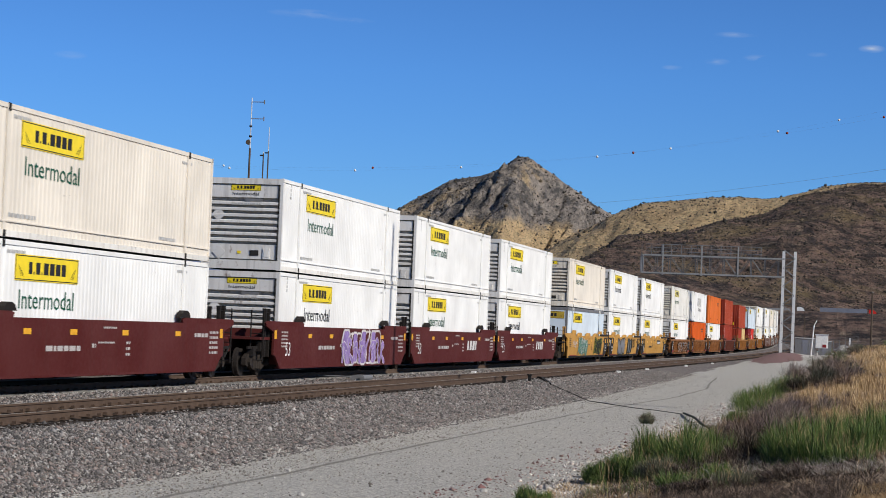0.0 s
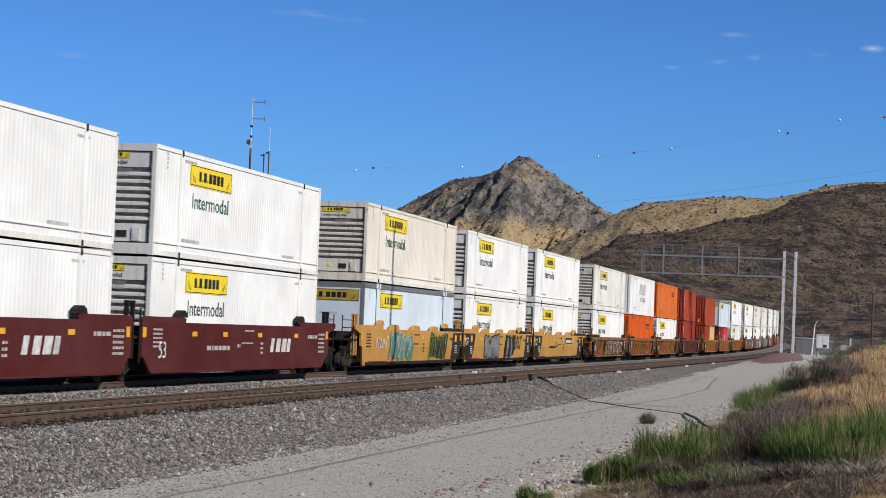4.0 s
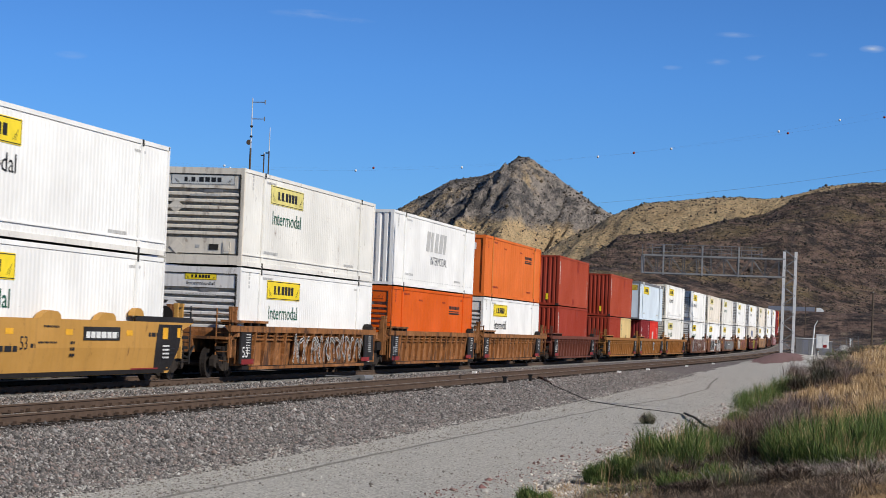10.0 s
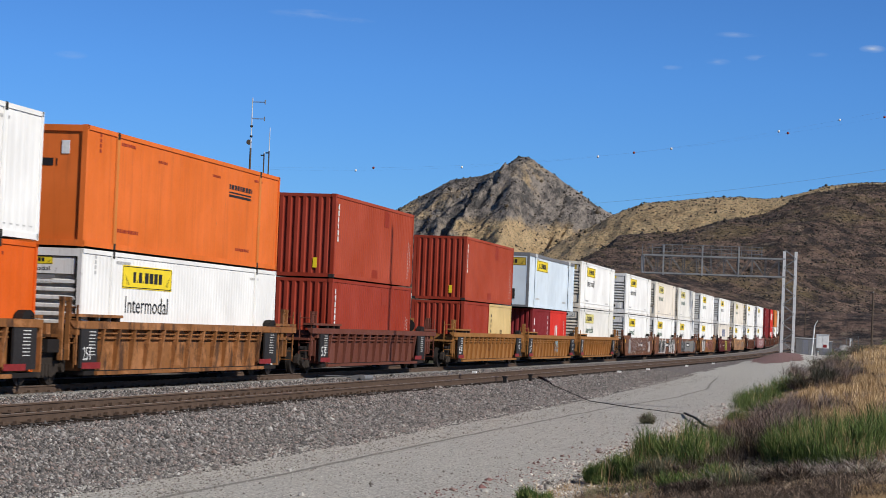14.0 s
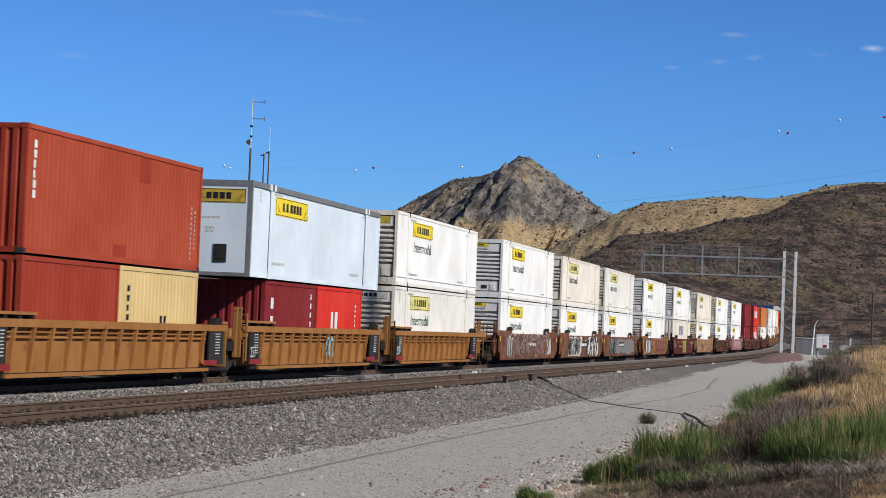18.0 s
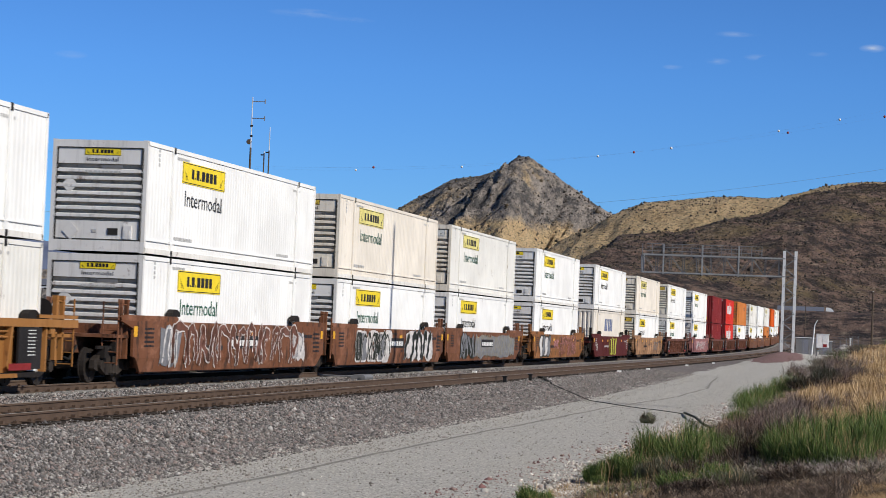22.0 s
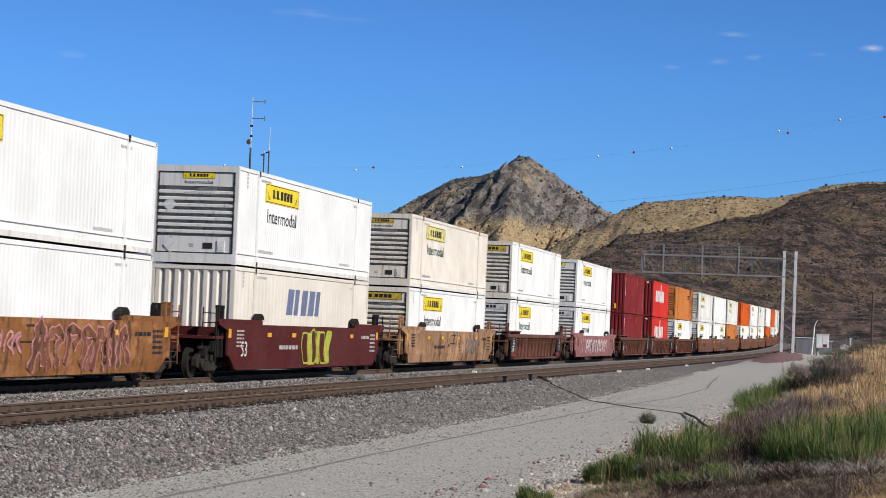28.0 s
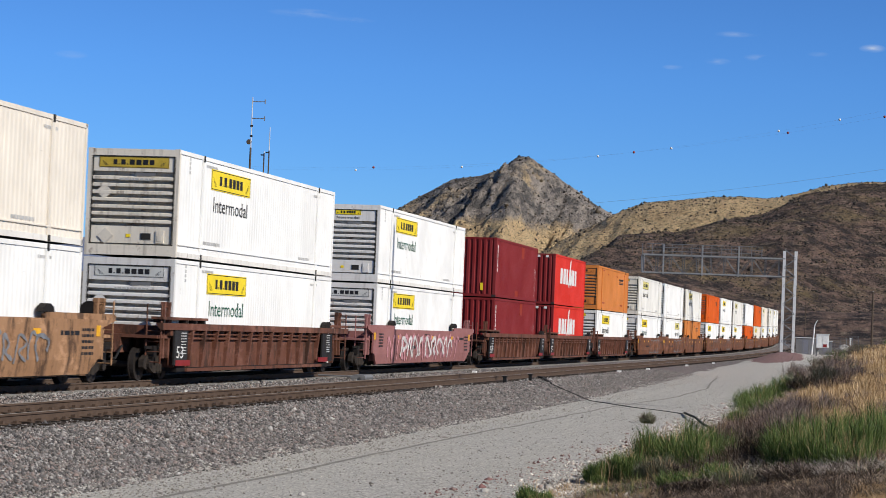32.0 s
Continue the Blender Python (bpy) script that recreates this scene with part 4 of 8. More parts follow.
def smooth_box(seed=1):
    """A smooth-sided 53-foot container with a grey top rail and a flat nose."""
    L = 16.154
    ob = thing("freight_container", "", "container")
    box_shell(ob, L, ICE, GALV_DULL, 1.22, 0.004, True, deck=GALV_DULL)
    a = L / 2
    part("cap_rail", lambda: Shape().box(-a, a, -0.012, 0.0, 0, 0.16), GALV_DULL, ob, "grey metal cap rail", at=(0, -W2, BOX_H - 0.17), key="cap")
    part("nose_panel", lambda: Shape().box(-a + 0.01, -a + 0.06, -W2 + 0.13, W2 - 0.13, 0.12, BOX_H - 0.2), ICE, ob, key="nose")
    part("nose_cap", lambda: Shape().box(-a, -a + 0.08, -W2 + 0.13, W2 - 0.13, BOX_H - 0.2, BOX_H - 0.01).box(-a, -a + 0.08, -W2 + 0.13, W2 - 0.13, 0.01, 0.12), GALV_DULL, ob, key="nosecap")
    for x in (-6.0, 6.0):
        part("lift_post", lambda: Shape().box(-0.16, 0.16, -0.014, 0.0, 0.0, BOX_H - 0.18).box(-0.01, 0.01, -0.02, 0.0, 0.1, BOX_H - 0.2), ICE, ob, at=(x, -W2, 0), key="icepost")
        for dx in (-0.2, 0.2):
            part("lift_bracket", lambda: Shape().box(-0.1, 0.1, -0.03, 0.0, 0, 0.19), CAB_WHITE, ob, at=(x + dx, -W2 - 0.012, BOX_H - 0.18), key="icebr")
        part("lift_slot", lambda: Shape().box(-0.07, 0.07, -0.022, 0.0, 0, 0.19), DARK_GAP, ob, at=(x, -W2 - 0.012, BOX_H - 0.18), key="iceslot")
    sign_panel(ob, -a + 2.6, -W2 + 0.029, 2.0, 3.65, 0.58, YELLOW_SIGN, INK)
    sign_panel(ob, -a + 0.004, 1.10, 2.2, 2.2, 0.42, GOLD_SIGN, INK, END_TURN)
    part("inspection_hatch", lambda: Shape().box(-0.03, 0.0, -0.2, 0.2, 0, 0.54).box(-0.045, -0.03, -0.12, 0.12, 0.1, 0.44), DARK_GAP, ob, "dark framed hatch", at=(-a + 0.01, -0.36, 0.42), key="icehatch")
    part("number_stencil", lambda: bars(0, 0, 0.7, 0.09, 1, 5), GREY_INK, ob, at=Matrix.Translation((-a + 0.006, 0.36, 1.72)) @ END_TURN, key="icenum")
    part("number_stencil", lambda: bars(0, 0, 0.28, 0.2, 2, 6), GREY_INK, ob, at=Matrix.Translation((-a + 0.006, 0.14, 1.30)) @ END_TURN, key="icenum2")
    side_marks(ob, seed, -W2 + 0.028)
    return ob


def block_logo(ob, x, y, z, w, h, ink, slant=0.0, seed=2, count=5, under=None):
    """A wordmark as plain upright blocks in its colour."""
    def make():
        s, cw, sl = Shape(), w / count, slant * h
        for i in range(count):
            a, b = i * cw, i * cw + cw * (0.72, 0.8, 0.55)[(i + seed) % 3]
            s.prism_y([(a, 0), (b, 0), (b + sl, h), (a + sl, h)], -0.004, 0)
        return s
    return tagged(part("wordmark", make, ink, ob, at=(x, y, z), key=("logo", w, h, slant, seed, count)), "wordmark as plain blocks", kind="stuff")


def slate_box(body, logo_x, seed=1):
    """A white 53-foot box with an upright-ribbed nose and a faded slate wordmark."""
    L = 16.154
    a = L / 2
    ob = thing("freight_container", "", "container")
    box_shell(ob, L, body, body, 0.36, 0.008)
    posts_53(ob, body)
    part("end_wall", lambda: end_corrugated(-W2 + 0.12, W2 - 0.12, 0.1, BOX_H - 0.1, 0.29, 0.06, -a + 0.08), body, ob, key="slate_end")
    part("end_header", lambda: Shape().box(-a, -a + 0.08, -W2 + 0.13, W2 - 0.13, BOX_H - 0.12, BOX_H - 0.01).box(-a, -a + 0.08, -W2 + 0.13, W2 - 0.13, 0.01, 0.12), body, ob, key="slate_head")
    y = -W2 + 0.025
    block_logo(ob, -a + logo_x, y, 1.55, 4.2, 0.82, BLUE_INK if seed == 1 else GREY_INK, 0.25, 4, 5)
    if seed != 1:
        part("lettering", lambda: lettering("INTERMODAL", 3.2, 0.34), DULL_GREY_INK, ob, "worn INTERMODAL lettering", at=(-a + logo_x + 1.0, y, 1.02), key="under_word")
    part("rivet_row", lambda: bars(0, 0, L - 0.5, 0.05, 1, 12), GREY_INK, ob, at=(-a + 0.25, y + 0.006, 0.28), key="rivets")
    side_marks(ob, seed, y)
    return ob


def orange_box(body, nose="plain"):
    """An orange 53-foot box with broad panels and a dark wordmark near its tail."""
    L = 16.154
    a = L / 2
    ob = thing("freight_container", "", "container")
    box_shell(ob, L, body, body, 0.62, 0.006)
    posts_53(ob, ORANGE_PALE if body is ORANGE_FADED else body)
    if nose == "louvred":
        louvred_end(ob, L, body, "none", 2, body)
    else:
        part("end_wall", lambda: Shape().box(-a + 0.05, -a + 0.09, -W2 + 0.12, W2 - 0.12, 0.1, BOX_H - 0.1), body, ob, key="orend")
        part("end_header", lambda: Shape().box(-a, -a + 0.08, -W2 + 0.13, W2 - 0.13, BOX_H - 0.16, BOX_H - 0.01).box(-a, -a + 0.08, -W2 + 0.13, W2 - 0.13, 0.01, 0.16), body, ob, key="orhead")
        part("refrigeration_grille", lambda: Shape().box(-a + 0.0, -a + 0.05, 0.35, 0.95, 2.25, 2.62), DARK_GAP, ob, key="orgrille")
        part("wordmark", lambda: bars(0, 0, 1.3, 0.26, 1, 3), INK, ob, at=Matrix.Translation((-a + 0.04, 0.75, 1.9)) @ END_TURN, key="orword")
        part("placard_holder", lambda: Shape().box(0.0, 0.012, -0.1, 0.1, -0.16, 0.16), CAB_WHITE, ob, at=(-a + 0.03, -0.75, 2.35), key="orlabel")
    y = -W2 + 0.027
    part("wordmark", lambda: bars(0, 0.22, 2.2, 0.2, 1, 21), INK, ob, at=(a - 5.0, y, 1.95 if nose != "low" else 0.9), key="ormark")
    part("wordmark_line", lambda: Shape().box(0, 2.1, -0.003, 0, 0.0, 0.07).box(0, 2.1, -0.003, 0, 0.11, 0.15), INK, ob, at=(a - 5.0, y, 1.95), key="orline")
    for x in (-3.0, 1.5):
        part("data_stencil", lambda: bars(0, 0, 0.7, 0.1, 1, 4), RED, ob, at=(x, y, 2.4), key="orst")
    side_marks(ob, 3, y, ink=RED)
    return ob


def sea_box(body, length, mark="column", seed=1, end=None, h=BOX_H, half=1.219):
    """A corrugated 40- or 20-foot ocean container."""
    a = length / 2
    ob = thing("freight_container", "", "container")
    box_shell(ob, length, body, end or body, 0.278, 0.014, h=h, half=half)
    part("end_wall", lambda: end_corrugated(-half + 0.12, half - 0.12, 0.12, h - 0.1, 0.27, 0.045, -a + 0.055), end or body, ob, key=("seaend", length, h))
    part("end_header", lambda: Shape().box(-a + 0.01, -a + 0.08, -half + 0.1, half - 0.1, h - 0.12, h - 0.01).box(-a + 0.01, -a + 0.08, -half + 0.1, half - 0.1, 0.01, 0.14), end or body, ob, key=("seahead", length, h))
    for sx in (-1, 1):
        for sy in (-1, 1):
            for z in (0.0, h - 0.118):
                part("corner_casting", lambda: Shape().box(-0.09, 0.09, -0.085, 0.085, 0, 0.118), DARK_GAP if z < 1 else (end or body), ob, at=(sx * (a - 0.085), sy * (half - 0.08), z), key="casting")
    y = -half + 0.018
    if mark == "column":
        part("letter_column", lambda: bars(0, 0, 0.17, 1.35, 6, seed + 1, 0.0, 0.8), WHITE_INK, ob, "white upright lettering as bars", at=(-a + 0.45, y, 1.25), key=("col", seed % 2))
        part("number_column", lambda: bars(0, 0, 0.08, 1.5, 11, seed + 2, 0.0, 0.55), DULL_INK, ob, at=(a - 0.8, y, 0.3), key=("col2", 0))
        part("number_column", lambda: bars(0, 0, 0.08, 1.1, 9, seed + 3, 0.0, 0.55), DULL_INK, ob, at=(a - 0.5, y, 0.6), key=("col3", 0))
        part("repair_patch", lambda: Shape().box(0, 0.75, -0.004, 0, 0, 0.6), RED, ob, "darker repair patch", at=(a - 4.9, y, h - 0.75), key="patch1")
        part("repair_patch", lambda: Shape().box(0, 0.9, -0.004, 0, 0, 0.36), RED, ob, "darker repair patch", at=(a - 6.6, y, 0.1), key="patch2")
        part("data_plate", lambda: Shape().box(-0.01, 0.0, -0.07, 0.07, 0, 0.35), YELLOW_SIGN, ob, at=(-a + 0.005, -0.55, 0.32), key="sea_plate")
    elif mark == "wordmark":
        block_logo(ob, -a + 2.2, y, 1.25 if h > 2 else 0.3, 6.8, 0.9, WHITE_INK, 0.0, 9, 6)
        part("emblem", lambda: Shape().prism_y([(0, 0), (0.35, -0.2), (1.0, 1.5), (0.55, 1.35)], -0.005, 0).prism_y([(0.75, 0.1), (1.15, -0.15), (1.9, 0.85), (1.6, 1.0)], -0.005, 0), WHITE_INK, ob, "white emblem", at=(-a + 5.3, y - 0.002, 1.25), key="emblem")
        for dy in (-0.75, -0.25, 0.25, 0.75):
            part("roof_marker", lambda: Shape().box(-0.01, 0.0, -0.09, 0.09, 0, 0.13), WHITE_INK, ob, at=(-a + 0.005, dy, h - 0.22), key="sea_rm")
    elif mark == "square":
        block_logo(ob, -a + 1.9, y, 1.15, 1.0, 0.6, WHITE_INK, 0.0, 5, 2)
        part("number_column", lambda: bars(0, 0, 0.12, 1.7, 10, 5, 0.0, 0.6), WHITE_INK, ob, at=(a - 0.9, y, 0.4), key="sq_col")
    elif mark == "tall":
        part("letter_column", lambda: bars(0, 0, 0.3, 1.7, 3, 4, 0.0, 0.6), WHITE_INK, ob, at=(-a + 0.7, y, 0.6), key="tall_col")
        part("number_column", lambda: bars(0, 0, 0.14, 2.1, 7, 5, 0.0, 0.6), WHITE_INK, ob, at=(a - 0.8, y, 0.3), key="tall_col2")
    elif mark == "black":
        part("letter_mark", lambda: Shape().box(0, 0.14, -0.004, 0, 0.0, 1.15).box(0.3, 0.44, -0.004, 0, 0.0, 1.15).box(0.62, 0.76, -0.004, 0, 0.0, 0.95).box(-0.12, 0.9, -0.004, 0, 0.0, 0.13), INK, ob, "black mark of plain bars", at=(a - 2.9, y, 0.22), key="blk")
        part("letter_column", lambda: bars(0, 0, 0.16, 1.7, 7, 6, 0.0, 0.6), INK, ob, at=(-a + 0.65, y, 0.5), key="blkcol")
    return ob


# ---- well cars ----
def ribbon(points, width, y):
    """A flat brush stroke along a smooth line of (x, z) points."""
    s, p = Shape(), [Vector((a, 0, b)) for a, b in points]
    fine = []
    for k in range(len(p) - 1):
        a, b, c, d = p[max(k - 1, 0)], p[k], p[k + 1], p[min(k + 2, len(p) - 1)]
        for i in range(5):
            t = i / 5
            fine.append(0.5 * ((2 * b) + (c - a) * t + (2 * a - 5 * b + 4 * c - d) * t * t + (3 * b - a - 3 * c + d) * t ** 3))
    fine.append(p[-1])
    for k, q in enumerate(fine):
        d = fine[min(k + 1, len(fine) - 1)] - fine[max(k - 1, 0)]
        w = Vector((-d.z, 0, d.x)).normalized() * width / 2 * (0.75 + 0.25 * math.sin(k * 1.7))
        s.v += [(q.x + w.x, y, q.z + w.z), (q.x - w.x, y, q.z - w.z)]
        if k:
            o = 2 * (k - 1)
            s.f.append((o, o + 1, o + 3, o + 2))
    return s


def fold_in(s, crease):
    """Lean what lies below the crease inwards, as the car's lower panel does."""
    if crease:
        s.v = [(x, y + FOLD * max(0.0, crease - z), z) for x, y, z in s.v]
    return s


def graffiti(ob, x0, x1, z0, z1, base, lines, seed, y, fill=None, pitch=0.75, crease=0.0, weight=1.0):
    """A sprayed piece: an uneven field of colour under bent, outlined letterless strokes."""
    rnd = random.Random(seed)
    hgt = z1 - z0
    if base is not None:
        n = 12
        pts = [(x0 + (x1 - x0) * i / n + rnd.uniform(-0.2, 0.2), z0 + rnd.uniform(0, 0.22) * hgt) for i in range(n + 1)] + [(x1 - (x1 - x0) * i / n + rnd.uniform(-0.2, 0.2), z1 - rnd.uniform(0, 0.2) * hgt) for i in range(n + 1)]
        if crease:
            low, top = pts[:n + 1], pts[n + 1:][::-1]
            rows = [(a, y - 0.002, b) for a, b in low] + [(a, y - 0.002, crease) for a, b in low] + [(a, y - 0.002, b) for a, b in top]
            flat = Shape().add(rows, [(k + i, k + i + 1, k + i + n + 2, k + i + n + 1) for k in (0, n + 1) for i in range(n)])
            field = fold_in(flat, crease)
        else:
            field = Shape().prism_y(pts, y - 0.003, y)
        part("sprayed_field", field, base, ob, "sprayed graffiti field")
    x = x0 + 0.1
    while x < x1 - 0.25:
        w = pitch * rnd.uniform(0.8, 1.25)
        pts = [(x + rnd.uniform(0, 0.25) * w, z0 + rnd.uniform(0.05, 0.2) * hgt), (x + rnd.uniform(-0.1, 0.35) * w, z0 + rnd.uniform(0.45, 0.65) * hgt), (x + rnd.uniform(0.1, 0.6) * w, z0 + rnd.uniform(0.8, 0.95) * hgt),
               (x + rnd.uniform(0.5, 1.0) * w, z0 + rnd.uniform(0.6, 0.9) * hgt), (x + rnd.uniform(0.35, 0.9) * w, z0 + rnd.uniform(0.3, 0.55) * hgt), (x + rnd.uniform(0.6, 1.15) * w, z0 + rnd.uniform(0.05, 0.25) * hgt)][:rnd.choice((4, 5, 6, 6))]
        t = rnd.uniform(0.15, 0.24) * pitch * weight
        part("sprayed_stroke", fold_in(ribbon(pts, t, y - 0.005), crease), lines, ob, "sprayed graffiti stroke")
        if fill is not None:
            part("stroke_fill", fold_in(ribbon(pts, t * (0.5 if weight == 1.0 else 0.74), y - 0.0065), crease), fill, ob)
        x += w * 0.95


def blob(cx, cz, hw, hh, bend, y, crease):
    """A rounded, leaning letter body, cut in level strips so that it follows the car's crease."""
    shear, wave, phase, power = bend
    levels = sorted([cz + hh * math.sin(math.pi / 2 * (i / 6 - 1)) for i in range(13)] + ([crease] if crease and abs(crease - cz) < hh * 0.98 else []))
    s = Shape()
    for z in levels:
        u = max(-1.0, min(1.0, (z - cz) / hh))
        half = hw * max(0.04, 1 - abs(u) ** power) ** (1 / power)
        x = cx + hw * (shear * u + wave * math.sin(3 * u + phase))
        s.v += [(x - half, y, z), (x + half, y, z)]
    s.f += [(2 * i, 2 * i + 1, 2 * i + 3, 2 * i + 2) for i in range(len(levels) - 1)]
    return fold_in(s, crease)


def bubble_piece(ob, x0, x1, z0, z1, outline, fills, seed, y, pitch=1.0, crease=0.0):
    """Fat sprayed letters without meaning: outlined bodies with slots, side by side."""
    rnd = random.Random(seed)
    x, k = x0, 0
    while x < x1 - 0.3:
        w = pitch * rnd.uniform(0.8, 1.2)
        hh = (z1 - z0) / 2 * rnd.uniform(0.86, 1.0)
        cx, cz = x + w / 2, z0 + hh + rnd.uniform(0, z1 - z0 - 2 * hh)
        bend = (rnd.uniform(-0.35, 0.4), rnd.uniform(-0.5, 0.5), rnd.uniform(0, 6), rnd.uniform(2.6, 7.0))
        step_y = 0.001 * (k % 3)
        letter = part("sprayed_letter", blob(cx, cz, w * 0.56, hh, bend, y - 0.003 - step_y, crease), outline, ob, "sprayed fat letter shape")
        part("letter_fill", blob(cx, cz, w * 0.45, hh * 0.88, bend, y - 0.0064 - step_y, crease), fills[k % len(fills)], letter)
        slots = rnd.choice(((-0.75,), (0.45,), (0.8,), (-0.4,)))
        for u in slots[:k % 2]:
            part("letter_slot", blob(cx + w * rnd.uniform(-0.08, 0.1) + bend[0] * u * w * 0.45, cz + u * hh, w * rnd.uniform(0.05, 0.16), hh * rnd.uniform(0.2, 0.42), (0.4, 0.1, 1.0, 2.2), y - 0.0098 - step_y, crease), outline, letter)
        x += w * 0.9
        k += 1


def truck(ob, x, paint_wheel=WHEEL_STEEL):
    """A two-axle truck: bolster, side frames, springs, wheels, brake beams."""
    t = part("truck", lambda: Shape().box(-0.22, 0.22, -1.0, 1.0, 0.42, 0.72).box(-0.35, 0.35, -0.3, 0.3, 0.6, 0.85), GRIME, ob, at=(x, 0, 0), key="bolster")
    side = [(-1.22, 0.36), (-1.05, 0.30), (-0.75, 0.33), (-0.42, 0.20), (0.42, 0.20), (0.75, 0.33), (1.05, 0.30), (1.22, 0.36), (1.22, 0.56), (1.0, 0.66), (0.5, 0.80), (-0.5, 0.80), (-1.0, 0.66), (-1.22, 0.56)]
    for sy in (-1, 1):
        part("side_frame", lambda: Shape().prism_y(side, -0.07, 0.07), TRUCK_STEEL, t, "dusty cast side frame", at=(0, sy * 1.0, 0), key="sideframe")
        part("spring_nest", lambda: Shape().tube((-0.2, 0, 0.24), (-0.2, 0, 0.50), 0.075, sides=8).tube((0, 0, 0.24), (0, 0, 0.50), 0.075, sides=8).tube((0.2, 0, 0.24), (0.2, 0, 0.50), 0.075, sides=8), TRUCK_STEEL, t, at=(0, sy * 1.06, 0), key="spring")
        for ax in (-0.89, 0.89):
            part("bearing_cap", lambda: Shape().tube((0, -0.06, 0), (0, 0.06, 0), 0.13, 0.13, 10), TRUCK_STEEL, t, at=(ax, sy * 1.09, 0.44), key="bearing")
    for ax in (-0.89, 0.89):
        part("wheelset", lambda: Shape().tube((0, -0.82, 0), (0, -0.69, 0), 0.42, 0.42, 22).tube((0, 0.69, 0), (0, 0.82, 0), 0.42, 0.42, 22).tube((0, -0.70, 0), (0, -0.67, 0), 0.45, 0.45, 22).tube((0, 0.67, 0), (0, 0.70, 0), 0.45, 0.45, 22).tube((0, -1.05, 0), (0, 1.05, 0), 0.08, 0.08, 8)
             .box(-0.05, 0.05, -0.835, -0.82, 0.12, 0.34).box(-0.05, 0.05, -0.835, -0.82, -0.34, -0.12), paint_wheel, t, "worn steel wheels on their axle", at=(ax, 0, 0.42), key="wheelset")
    part("brake_rigging", lambda: Shape().box(-1.3, 1.3, -1.16, -1.10, 0.84, 0.92).box(-0.9, -0.6, -1.2, -1.0, 0.62, 0.9).box(0.5, 0.85, -1.2, -1.0, 0.6, 0.88).box(-0.35, 0.35, -1.25, -1.12, 0.78, 1.08), GRIME, t, key="rigging")
    part("brake_beam", lambda: Shape().box(-0.45, -0.36, -0.75, 0.75, 0.30, 0.40).box(0.36, 0.45, -0.75, 0.75, 0.30, 0.40), GRIME, t, key="brake")
    return t


CHORD_HI, CHORD_LO, FOLD = 1.70, 1.56, 0.15


